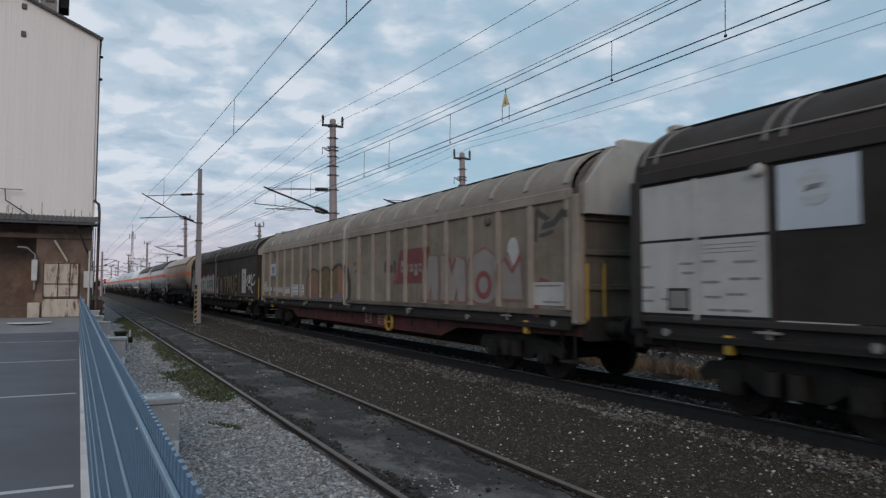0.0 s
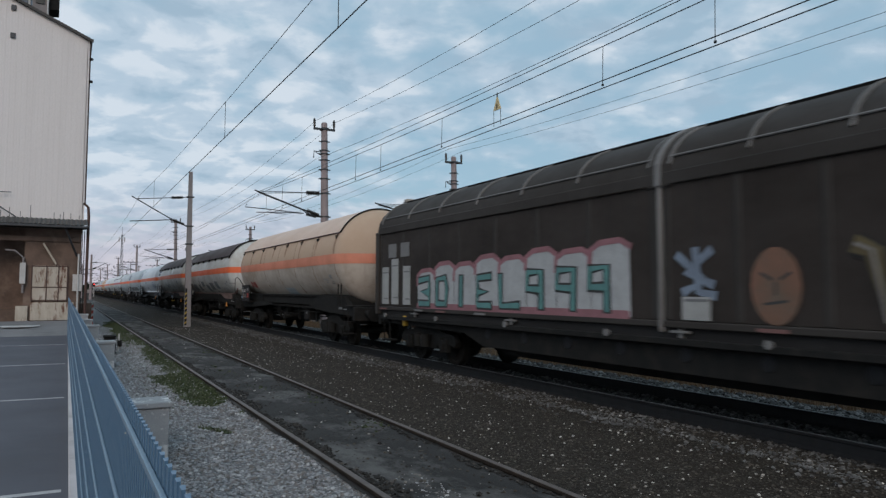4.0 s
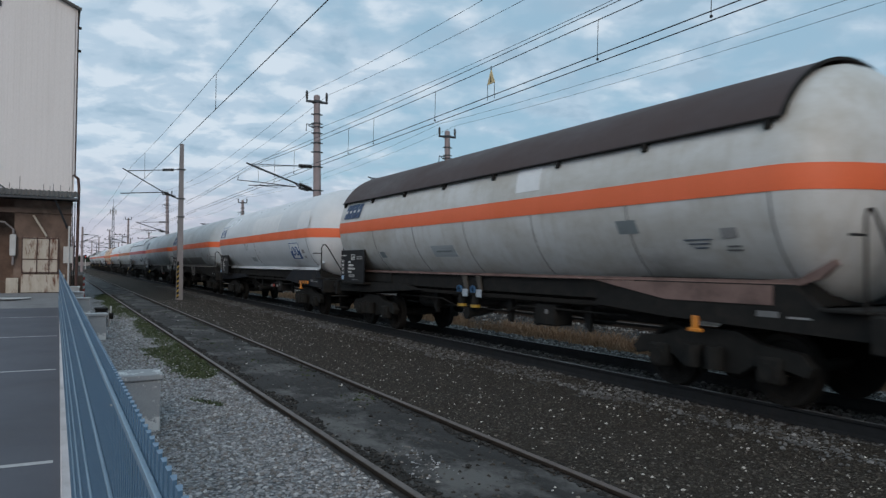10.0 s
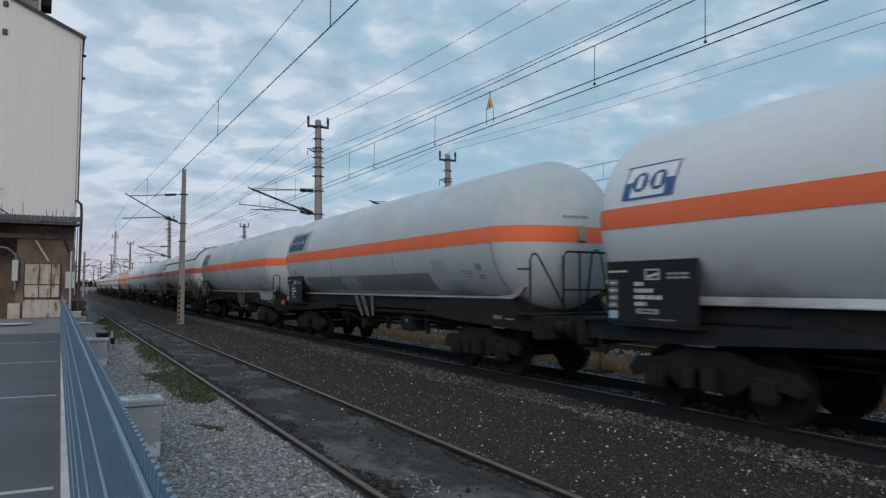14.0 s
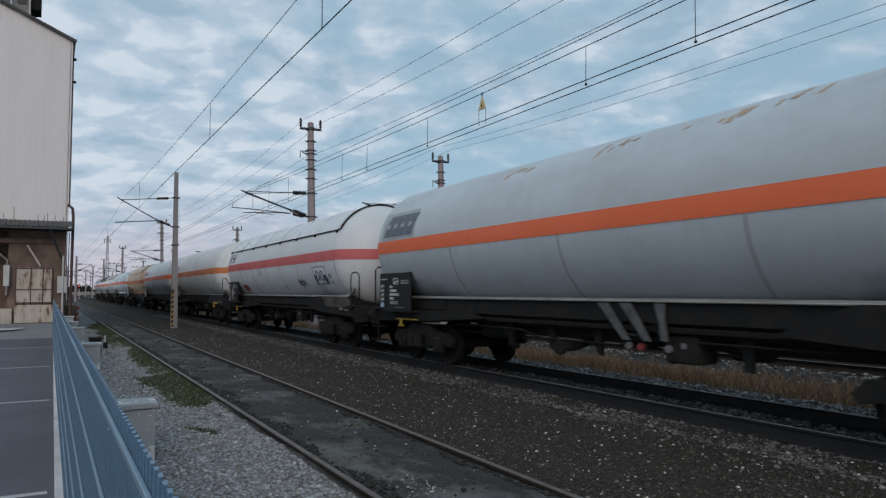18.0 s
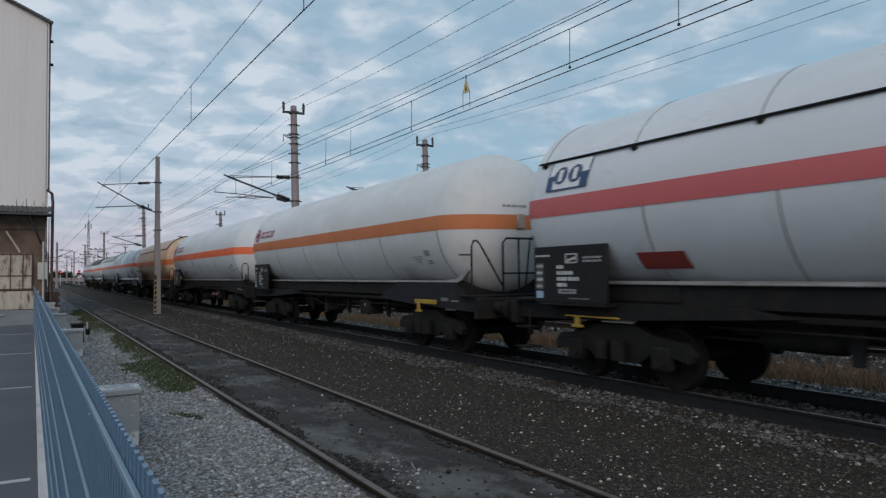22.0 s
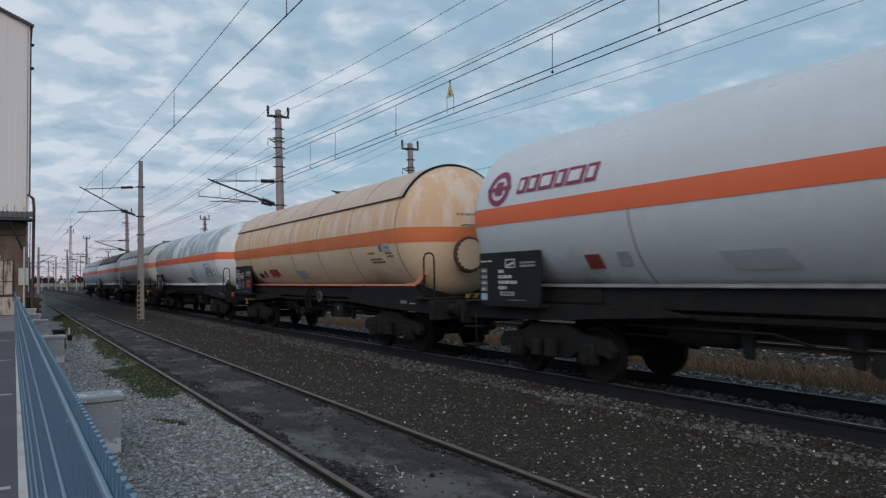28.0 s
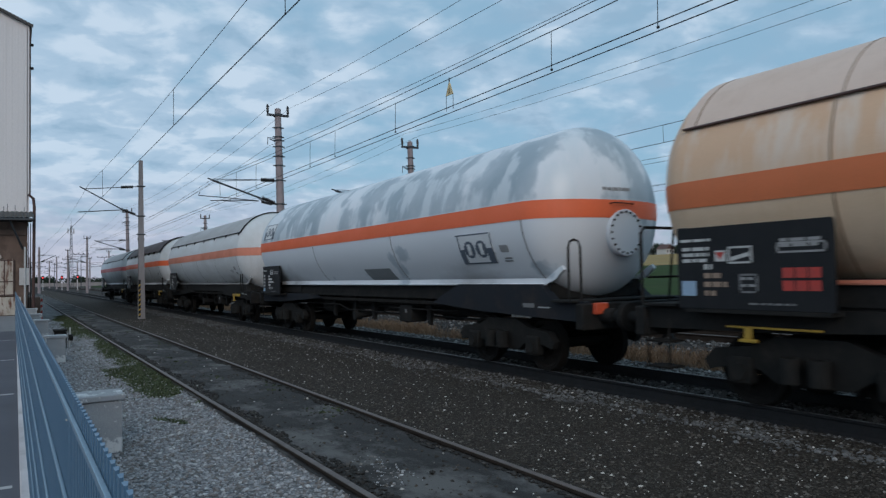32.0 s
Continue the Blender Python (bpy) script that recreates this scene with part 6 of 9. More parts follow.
def logo(tank, kind, R, zc, y, z, s, mat, ground="tank_white"):
    """Plain shapes in the colours of a company mark, no letters."""
    def put(a, b, c, d, skew=0.0, m=mat, nm="logo_shape", out=0.018):
        part(nm, flank_patch(R, zc, y - b * s, y - a * s, z + c * s, z + d * s, out, skew), m, tank)
    if kind == "slant":
        for k in range(4):
            a = k * 0.31
            put(a, a + 0.27, 0, 0.42, 0.30)
            put(a + 0.08, a + 0.21, 0.17, 0.25, 0.30, ground, "logo_gap", 0.024)
    elif kind == "panel":
        put(0, 1.15, 0, 0.60, 0.10, "patch_light", "logo_panel", 0.013)
        for a, b, c, d in ((0, 1.15, 0.575, 0.60), (0, 1.15, 0, 0.03), (0, 0.025, 0, 0.6), (1.125, 1.15, 0, 0.6), (0.025, 0.18, 0.03, 0.30), (0.95, 1.125, 0.03, 0.30)):
            put(a, b, c, d, 0.10)
        for cx in (0.38, 0.79):
            for k in range(8):
                t0, t1 = math.pi * k / 8, math.pi * (k + 1) / 8
                hh = 0.17 * math.sin((t0 + t1) / 2)
                put(cx - 0.18 * math.cos(t0), cx - 0.18 * math.cos(t1), 0.29 - hh, 0.29 + hh, 0.1)
            put(cx - 0.05, cx + 0.06, 0.18, 0.40, 0.1, "patch_light", "logo_shape", 0.024)
    elif kind == "ring":
        g = Geo()
        for i in range(28):
            for r_ in (0.20, 0.29):
                t = math.pi * 2 * i / 28
                zz = z + (0.22 + r_ * math.sin(t)) * s
                g.v.append((-math.sqrt((R + 0.015) ** 2 - (zz - zc) ** 2), y - (0.25 + r_ * math.cos(t)) * s, zz))
        g.f = [(2 * i, 2 * i + 1, (2 * i + 3) % 56, (2 * i + 2) % 56) for i in range(28)]
        part("logo_ring", g, mat, tank)
        put(-0.06, 0.56, 0.19, 0.25)
        put(0.16, 0.34, 0.11, 0.33, out=0.016)
        x = 0.75
        for k, w in enumerate((0.20, 0.22, 0.32, 0.20, 0.34, 0.22)):
            put(x, x + w, 0.08, 0.34, 0.15)
            put(x + 0.05, x + w - 0.05, 0.13, 0.29, 0.15, "tank_clean", "logo_gap", 0.022)
            x += w + 0.05


def tank_wagon(label, E0, E1, tank, stripe, shade=None, mark=None, mark_mat="logo_blue", mark_size=0.85, manhole=False, end_box=False, band=(2.67, 2.98), R=1.56, zc=2.84,
               rails="loop", frame="steel_dark", ledge="tank", fancy=False, near_mark=None, seams=5, outlets=False, far_patches=(), handle="yellow", patches=(), seed=0, board=(1.25, 2.18, 1.75), lamp=False, far_lever=False, tags=(), striped_bar=False, far_rail=False, wheel=False, rust_skirt=False, pale_saddle=False, drips=(), seam_shift=0.0, stays=None, hazard=(), hoses=None):
    """E0, E1: far tank tips of the wagon ahead and of this one, on the train's own scale."""
    L = E1 - E0
    yc = (E0 + E1) / 2 + 1.20
    half = L / 2
    w = thing("tank_wagon", label, "tank wagon", "wagons of the goods train")
    WAGONS.append((w, yc))
    ys1, ys0, a = half - 1.62, -half + 1.72, 0.86        # far and near ring of the shell, depth of the domes
    yd_ = ys0 - a
    th = [math.pi / 2 * i / 9 for i in range(10)]
    prof = [(ys0 - a * math.cos(t), R * math.sin(t)) for t in th] + [(ys0 + (ys1 - ys0) * i / 6, R) for i in range(1, 6)] + [(ys1 + a * math.cos(t), R * math.sin(t)) for t in th[::-1]]
    shell = part("tank", Geo().lathe(prof, "y", (0, 0, zc), 56), tank, w)
    part("stripe", band_geo(R, zc, ys0, ys1, a, band[0], band[1]), stripe, w, "painted hazard stripe round the tank")
    warm = tank in ("tank_cream", "tank_amber")
    for k in range(seams):
        y = ys0 + 0.02 + (ys1 - ys0) * k / seams + (seam_shift if k else 0.0)
        part("weld_seam", Geo().lathe([(y - 0.013, R - 0.01), (y - 0.010, R + 0.004), (y + 0.010, R + 0.004), (y + 0.013, R - 0.01)], "y", (0, 0, zc), 30, math.pi * (0.85 if warm else 1.0), math.pi * 1.38), "seam_brown" if warm else "seam", w)
    if shade:
        a0 = radians(26.5 if shade == "shade_brown" else 28.5)
        sh = Geo()
        rr = R + (0.07 if shade == "shade_brown" else 0.030)
        sh.lathe([(ys0 - 0.08, rr), (ys0 + 0.3, rr), (ys1 - 0.3, rr), (ys1 + 0.08, rr), (ys1 + 0.08, rr - 0.015), (ys0 - 0.08, rr - 0.015)], "y", (0, 0, zc), 28, a0, math.pi - a0)
        part("sunshade", sh, shade, w, "curved sheet sunshade over the tank")
        for sx in (-1, 1):
            xx, zz = sx * rr * math.cos(a0), zc + rr * math.sin(a0)
            part("sunshade_edge", Geo().box(xx - 0.025, xx + 0.025, ys0 - 0.08, ys1 + 0.08, zz - 0.016, zz + 0.012, 0.006), "pipe" if warm else "steel_dark", w)
        for k in range(8):
            y = ys0 + 0.1 + (ys1 - ys0 - 0.2) * k / 7
            if tank == "tank_cream":
                drip = random.Random(k)
                for q in range(2):
                    y_, l_ = y - 0.06 + 0.07 * q, 0.28 + 0.45 * drip.random()
                    part("rust_drip", flank_patch(R, zc, y_, y_ + 0.05 + 0.05 * drip.random(), zc + rr * math.sin(a0) - 0.10 - l_, zc + rr * math.sin(a0) - 0.10, 0.004), "rust_drip", w)
            if shade == "tank_clean":
                part("sunshade_ring", Geo().lathe([(-0.02, 0.02), (-0.02, 0.05), (0.02, 0.05), (0.02, 0.02)], "x", (-rr * math.cos(a0) - 0.02, y, zc + rr * math.sin(a0) - 0.05), 12), "steel_dark", w)
            elif tank != "tank_amber":
                part("sunshade_bracket", Geo().box(-rr * math.cos(a0) - 0.03, -rr * math.cos(a0) + 0.08, y - 0.04, y + 0.04, zc + rr * math.sin(a0) - 0.13, zc + rr * math.sin(a0) - 0.01, 0.01), "pipe" if warm else "steel_dark", w)
                if warm:
                    part("bracket_hook", Geo().prism([(y - 0.07, -0.11), (y + 0.07, -0.11), (y + 0.05, -0.20), (y - 0.05, -0.20)], "x", -rr * math.cos(a0) - 0.06, -rr * math.cos(a0) + 0.02).box(-rr * math.cos(a0) - 0.07, -rr * math.cos(a0), y - 0.10, y + 0.10, -0.12, -0.08, 0.01), "steel_dark", w, m=pose(0, 0, zc + rr * math.sin(a0)))
            if shade == "tank_clean" or tank == "tank_amber":
                part("sunshade_joint", Geo().lathe([(y - 0.010, rr), (y - 0.007, rr + 0.006), (y + 0.007, rr + 0.006), (y + 0.010, rr)], "y", (0, 0, zc), 20, a0, math.pi - a0), "seam_brown" if warm else "seam", w)
        part("sunshade_rim", Geo().lathe([(ys0 - 0.11, rr - 0.03), (ys0 - 0.11, rr + 0.012), (ys0 - 0.06, rr + 0.012), (ys0 - 0.06, rr - 0.03)], "y", (0, 0, zc), 28, a0, math.pi - a0), "steel_dark", w)
    ledge_mat = tank if ledge == "tank" else ledge
    if rust_skirt:
        part("rusty_skirt", Geo().prism([(ys0 + 0.2, 1.545), (ys0 + 3.4, 1.545), (ys0 + 1.9, 1.30), (ys0 + 0.2, 1.30)], "x", -1.235, -1.215), "frame_rust", w, "rusty pink saddle plate")
    if pale_saddle:
        part("pale_saddle", Geo().prism([(ys0 - 0.55, 1.24), (ys0 - 0.45, 1.46), (ys0 - 0.1, 1.55), (ys0 + 1.9, 1.55), (ys0 + 1.5, 1.24)], "x", -1.235, -1.215), "ledge_grey" if stays is not None else "saddle_brown", w, "grimy saddle plate")
    runs = random.Random(seed + 1)
    for off, z in drips:
        for k in range(6):
            y, zz, l = ys0 + off + 1.1 * (runs.random() - 0.5), z + 0.16 * (runs.random() - 0.5), 0.05 + 0.13 * runs.random() ** 2
            part("rust_run", flank_patch(R, zc, y, y + 0.03 + 0.09 * runs.random(), zz - l, zz, 0.006 + 0.0004 * k, 1.2 * runs.random()), "rust_run", w, "thin brown rust run")
    # saddle ledge along the belly and the dark frame ends
    for sx in (-1, 1):
        x = sx * 1.10
        part("saddle_ledge", Geo().prism([(x - 0.035, 1.54), (x + 0.035, 1.54), (x + 0.035, 1.62), (x - 0.035, 1.66)] if ledge == "tank" else [(x - 0.03, 1.55), (x + 0.03, 1.55), (x + 0.03, 1.60), (x - 0.03, 1.605)], "y", ys0 - 0.1, ys1 - 0.9).box(x - (0.09 if ledge == "tank" else 0.05), x + (0.09 if ledge == "tank" else 0.05), ys0 - 0.05, ys1 - 1.0, 1.545 if ledge != "tank" else 1.535, 1.572, 0.01), ledge_mat, w, "pale ledge along the tank's belly")
        if ledge != "steel_dark":
            part("ledge_end", Geo().prism([(ys0 + 0.5, 1.60), (ys0 - 0.1, 1.64), (ys0 - 0.32, 1.76), (ys0 - 0.52, 1.87), (ys0 - 0.56, 1.80), (ys0 - 0.36, 1.64), (ys0 - 0.1, 1.55), (ys0 + 0.5, 1.55)], "x", x - 0.035, x + 0.035), ledge_mat, w)
        sb = Geo()
        xi, xo = sorted((sx * 1.05, sx * 1.22))
        yn = -half + 0.62
        sb.prism([(yn, 0.95), (yn, 1.28), (ys0 - 0.35, 1.30), (ys0 - 0.05, 1.56), (ys0 + 2.5, 1.56), (ys0 + 3.2, 1.30), (ys0 + 3.5, 1.16), (ys0 + 1.9, 1.05)], "x", xi, xo)
        part("sole_bar", sb, frame, w, "dark frame side over the bogie")
        sb = Geo()
        yf = half - 0.62
        sb.prism([(yf, 0.95), (yf, 1.26), (ys1 - 3.6, 1.26), (ys1 - 4.3, 1.15), (ys1 - 1.2, 0.98)], "x", xi, xo)
        part("sole_bar", sb, "steel_blue" if frame == "steel_blue" else "steel_dark", w, "dark frame side over the bogie")
        part("side_beam", Geo().box(sx * 1.0 - 0.05, sx * 1.0 + 0.05, ys0 + 2, ys1 - 1, 1.10, 1.18, 0.01), "wheel", w)
        # added dark sheet that stands for the shade below the ledge
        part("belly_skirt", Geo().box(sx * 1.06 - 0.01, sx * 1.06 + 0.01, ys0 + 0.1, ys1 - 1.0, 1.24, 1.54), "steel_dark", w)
    part("centre_frame", Geo().box(-0.35, 0.35, -half + 0.6, half - 0.6, 0.98, 1.24, 0.02).box(-0.28, 0.28, -half + 4.4, half - 4.4, 0.82, 1.0, 0.02).box(-1.05, 1.05, ys0 + 0.2, ys0 + 2.9, 1.22, 1.52, 0.02).box(-1.05, 1.05, ys1 - 3.0, ys1 - 0.2, 1.22, 1.52, 0.02), "steel_dark", w)
    for k in range(2):
        y = ys0 + 1.2 if k == 0 else ys1 - 1.2
        part("tank_saddle", Geo().prism([(-1.1, 1.3), (-1.1, 1.62), (-0.6, 1.42), (0, 1.36), (0.6, 1.42), (1.1, 1.62), (1.1, 1.3)], "y", y - 1.4, y + 1.3), "steel_dark", w)
    bogie(w, -half + 2.95)
    bogie(w, half - 2.95)
    ends(w, half)
    # far end: dark data board on the near side, and on the other flank
    for sx in (-1, 1):
        x = sx * 1.46
        x0, x1 = sorted((x, x - sx * 0.04))
        y1 = half - 1.42
        bd = part("data_board", Geo().box(x0, x1, y1 - board[2], y1, board[0], board[1], 0.01), "black", w, "black data board with white stencilling")
        if sx < 0:
            board_marks(bd, y1 - board[2], y1, board[0], board[1], x0, seed, fancy)
        part("board_frame", Geo().box(min(sx * 1.1, x), max(sx * 1.1, x), y1 - board[2] + 0.05, y1 - 0.1, 1.20, 1.255, 0.01), "steel_dark", w)
    # platforms, rails and steps
    for s in (-1, 1):
        yp = s * (half - 0.72)
        part("platform", Geo().box(-1.35, 1.35, min(yp, yp - s * 0.55), max(yp, yp - s * 0.55), 1.26, 1.30, 0.01), "steel_dark", w)
        for sx in (-1, 1):
            x = sx * 1.28
            if s < 0 and (manhole or rails == "slant"):
                continue
            part("hand_rail", Geo().tube([(x, yp - s * 1.35, 1.25), (x, yp - s * 1.32, 2.05), (x, yp - s * 1.26, 2.14), (x, yp - s * 1.16, 2.14), (x, yp - s * 1.10, 2.05), (x, yp - s * 0.85, 1.28)] if rails == "slant" else
                                        [(x, yp - s * 1.35, 1.25), (x, yp - s * 1.35, 2.02), (x, yp - s * 1.28, 2.12), (x, yp - s * 1.14, 2.12), (x, yp - s * 1.08, 2.02), (x, yp - s * 1.08, 1.25)], 0.02, 8), "steel_dark", w)
            st = part("step", Geo().tube([(x - 0.12, yp - s * 0.48, 1.1), (x - 0.12, yp - s * 0.48, 0.44), (x - 0.12, yp - s * 0.12, 0.44), (x - 0.12, yp - s * 0.12, 1.1)], 0.016, 6), "steel_dark", w)
            for zz in (0.44, 0.79):
                part("tread", Geo().box(x - 0.16, x + 0.16, min(yp - s * 0.5, yp - s * 0.1), max(yp - s * 0.5, yp - s * 0.1), zz - 0.015, zz + 0.012, 0.005), "wheel", st)
        if s < 0 and rails == "slant":
            q = yp + 0.02
            part("platform_railing", Geo().tube([(-0.55, q, 1.28), (-0.55, q, 2.38), (-0.46, q, 2.47), (1.15, q, 2.47), (1.25, q, 2.38), (1.26, q, 1.28)], 0.022, 8)
                 .tube([(-0.55, q, 1.74), (1.25, q, 1.74)], 0.018, 7).tube([(0.0, q, 1.28), (0.16, q, 2.42), (0.24, q, 2.52), (0.32, q, 2.52), (0.40, q, 2.42), (0.60, q, 1.28)], 0.018, 7)
                 .tube([(-0.12, q + 0.03, 1.28), (-0.12, q + 0.03, 2.47)], 0.018, 7), "steel_dark", w, "bent tube railing on the end platform")
            part("hooked_rail", Geo().tube([(-1.33, q, 1.28), (-1.33, q, 2.30), (-1.28, q, 2.40), (-1.20, q, 2.41), (-1.12, q, 2.33), (-0.58, q, 1.50)], 0.02, 8).tube([(-1.62, q, 2.12), (-1.33, q, 2.12)], 0.017, 6), "steel_dark", w, "hooked hand rail")
        if s > 0 and far_rail:
            g = Geo()
            q = yp + s * 0.12
            g.tube([(-1.22, q, 1.28), (-1.22, q, 2.30), (-1.14, q, 2.38), (1.12, q, 2.38), (1.22, q, 2.30), (1.24, q, 1.28)], 0.022, 8)
            g.tube([(-1.10, q, 1.66), (1.22, q, 1.66)], 0.018, 7)
            for xx in (0.35, 0.85):
                g.tube([(xx, q, 1.28), (xx, q, 2.38)], 0.018, 7)
            g.tube([(-0.66, q, 1.30), (-0.50, q, 2.36), (-0.42, q, 2.46), (-0.30, q, 2.46), (-0.22, q, 2.36), (0.05, q, 1.30)], 0.018, 7)
            part("platform_railing", g, "steel_dark", w, "bent tube railing on the end platform")
    if lamp:
        part("lamp_bracket", Geo().box(-1.12, -0.84, -half + 0.44, -half + 0.52, 1.08, 1.26, 0.01), "lamp_red", w, "orange-red reflector box")
    if manhole:
        q = ys0 - a - 0.12
        part("end_ladder_rail", Geo().tube([(-1.40, q, 1.30), (-1.40, q, 2.16), (-1.36, q, 2.25), (-1.27, q, 2.28), (-1.18, q, 2.25), (-1.14, q, 2.16), (-1.14, q, 1.30)], 0.02, 8), "steel_dark", w, "bent tube rail beside the manhole")
        part("cover_handle", Geo().tube([(-0.30, yd_ + 0.03, zc + 0.07), (-0.28, yd_ - 0.06, zc + 0.08), (0.20, yd_ - 0.06, zc + 0.08), (0.22, yd_ + 0.03, zc + 0.07)], 0.012, 6), "steel_dark", w)
    # brake gear under the middle
    part("air_reservoir", Geo().lathe([(-0.6, 0.0), (-0.58, 0.14), (-0.5, 0.2), (0.5, 0.2), (0.58, 0.14), (0.6, 0.0)], "y", (-0.55, half - 5.7, 0.90), 18), "steel_dark", w)
    part("brake_cylinder", Geo().lathe([(-0.4, 0.0), (-0.38, 0.2), (0.2, 0.22), (0.24, 0.12), (0.5, 0.1), (0.5, 0)], "y", (0.2, ys0 + 4.9, 0.86), 18), "steel_dark", w)
    if wheel:
        vw = part("valve_wheel", Geo().lathe([(-0.02, 0.135), (-0.02, 0.17), (0.02, 0.17), (0.02, 0.135)], "x", (-1.16, -1.04, 1.235), 22).box(-1.17, -1.15, -1.18, -0.90, 1.22, 1.25).box(-1.17, -1.15, -1.055, -1.025, 1.10, 1.37), "stay_grey", w, "pale hand wheel of the bottom valve")
        part("spindle", Geo().tube([(-1.18, -1.04, 1.235), (-1.0, -1.04, 1.235)], 0.025, 8), "steel_dark", vw)
        for y in (0.0, -0.35):
            part("valve_hose", Geo().tube([(-1.09, y, 1.50), (-1.14, y + 0.08, 1.36), (-1.12, y + 0.22, 1.20), (-1.10, y + 0.25, 1.02), (-1.06, y + 0.24, 0.86)], 0.028, 8), "rail_side", w, "black rubber hose")
    part("brake_rod", Geo().tube([(-0.6, -half + 4.2, 0.80), (-0.6, half - 4.2, 0.80)], 0.024, 6), "steel_dark", w)
    if outlets:
        outlet_gear(w)
    gear = random.Random(seed)
    for k in range(5):
        y = -half + 5.4 + (L - 10.8) * (k + 0.5 * gear.random()) / 5
        part("gear_bracket", Geo().prism([(y - 0.12, 1.2), (y + 0.12, 1.2), (y + 0.05, 0.62 + 0.15 * gear.random()), (y - 0.07, 0.62)], "x", -0.86, -0.78), "steel_dark", w)
    part("control_pipe", Geo().tube([(-0.98, -half + 4.6, 0.98), (-0.98, -1.2, 0.98), (-0.9, -0.7, 0.84), (-0.9, 1.4, 0.84), (-0.98, 1.9, 0.98), (-0.98, half - 4.6, 0.98)], 0.02, 6), "wheel", w)
    part("valve_box", Geo().box(-1.0, -0.55, -2.3, -1.7, 0.66, 1.06, 0.03), "steel_dark", w)
    part("hanging_label", Geo().box(-1.01, -1.0, -2.10, -2.02, 0.88, 0.96), "grey_mark", w, smooth=False)
    part("bottom_valve", Geo().tube([(-0.2, 0.6, 1.3), (-0.2, 0.6, 0.85), (-0.75, 0.6, 0.72), (-1.05, 0.6, 0.72)], 0.075, 10).lathe([(-1.12, 0.0), (-1.12, 0.13), (-1.04, 0.13), (-1.04, 0)], "x", (0, 0.6, 0.72), 14), "steel_dark", w)
    # changeover handle by the near bogie, a short lever by the far one
    y = ys0 + 0.55
    hb = handle and part("brake_handle", (Geo() if handle == "lever" else Geo().box(-1.30, -1.25, y, y + 0.95, 1.07, 1.17, 0.01)).box(-1.31, -1.26, y + 0.72, y + 0.82, 0.90, 1.10, 0.01).box(-1.32, -1.25, y + 0.66, y + 0.88, 0.88, 0.93, 0.01), "orange" if handle in ("striped", "lever") else "yellow", w, "yellow brake changeover handle")
    if handle == "striped":
        for k in range(5):
            part("black_stripe", Geo().prism([(y + 0.05 + 0.19 * k, 1.075), (y + 0.12 + 0.19 * k, 1.075), (y + 0.17 + 0.19 * k, 1.165), (y + 0.10 + 0.19 * k, 1.165)], "x", -1.306, -1.301), "black", hb)
    if far_lever:
        part("far_handle", Geo().box(-1.30, -1.25, half - 3.2, half - 2.0, 1.02, 1.045, 0.005).box(-1.31, -1.26, half - 2.35, half - 2.25, 0.86, 1.04, 0.01).box(-1.32, -1.25, half - 2.42, half - 2.18, 0.85, 0.89, 0.01), "yellow", w, "yellow lever")
    for k in range(2):
        part("frame_label", Geo().box(-1.226, -1.221, ys0 - 0.3 + 0.42 * k, ys0 + 0.0 + 0.42 * k, 1.15, 1.175 + 0.05 * k), "stencil" if k == 0 else "grey_mark", w, smooth=False)
    # domes and flank furniture
    yd = ys0 - a
    if manhole:
        c = Vector((0.05, yd + 0.13, zc - 0.42)) if tank != "tank_amber" else Vector((-0.10, yd + 0.14, zc - 0.58))
        mh = part("manhole_flange", Geo().lathe([(0.20, 0.0), (-0.14, 0.0), (-0.14, 0.36), (-0.10, 0.40), (0.0, 0.40), (0.3, 0.40)], "y", c, 28), tank, w, "bolted manhole cover on the tank end")
        part("flange_ring", Geo().lathe([(-0.142, 0.355), (-0.148, 0.36), (-0.148, 0.40), (-0.11, 0.42), (-0.08, 0.42), (-0.08, 0.36)], "y", c, 28), "flange_dark" if tank == "tank_amber" else tank, mh)
        for k in range(20):
            t = 2 * math.pi * k / 20
            part("bolt", lambda: Geo().lathe([(-0.02, 0.0), (-0.02, 0.02), (0.05, 0.02), (0.05, 0)], "y", (0, 0, 0), 6), "steel_dark", mh, m=pose(c.x + 0.36 * math.cos(t), c.y - 0.15, c.z + 0.36 * math.sin(t)), key="flange_bolt")
    if end_box:
        part("document_box", Geo().box(-0.10, 0.10, yd - 0.06, yd + 0.16, zc - 0.16, zc + 0.16, 0.02), "flange", w, "small document box on the tank end")
    for xa, wd in ((-0.42, 0.08), (-0.31, 0.08), (-0.20, 0.13), (-0.04, 0.04), (0.03, 0.16)):
        dip = a * (1 - math.sqrt(1 - (((xa + wd / 2) ** 2 + 0.33 ** 2) / R ** 2)))
        part("number_strip", Geo().prism([(xa, zc + 0.305), (xa + wd, zc + 0.305), (xa + wd, zc + 0.355), (xa, zc + 0.355)], "y", yd + dip - 0.012, yd + dip + 0.03), "stencil", w, smooth=False)
    if mark:
        logo(w, mark, R, zc, ys1 - 0.25, band[1] + 0.10, mark_size, mark_mat, "patch_faint" if mark_size > 1.2 else tank)
    if near_mark:
        logo(w, "panel", R, zc, ys0 + 2.1, band[0] - 0.72, 0.95, near_mark)
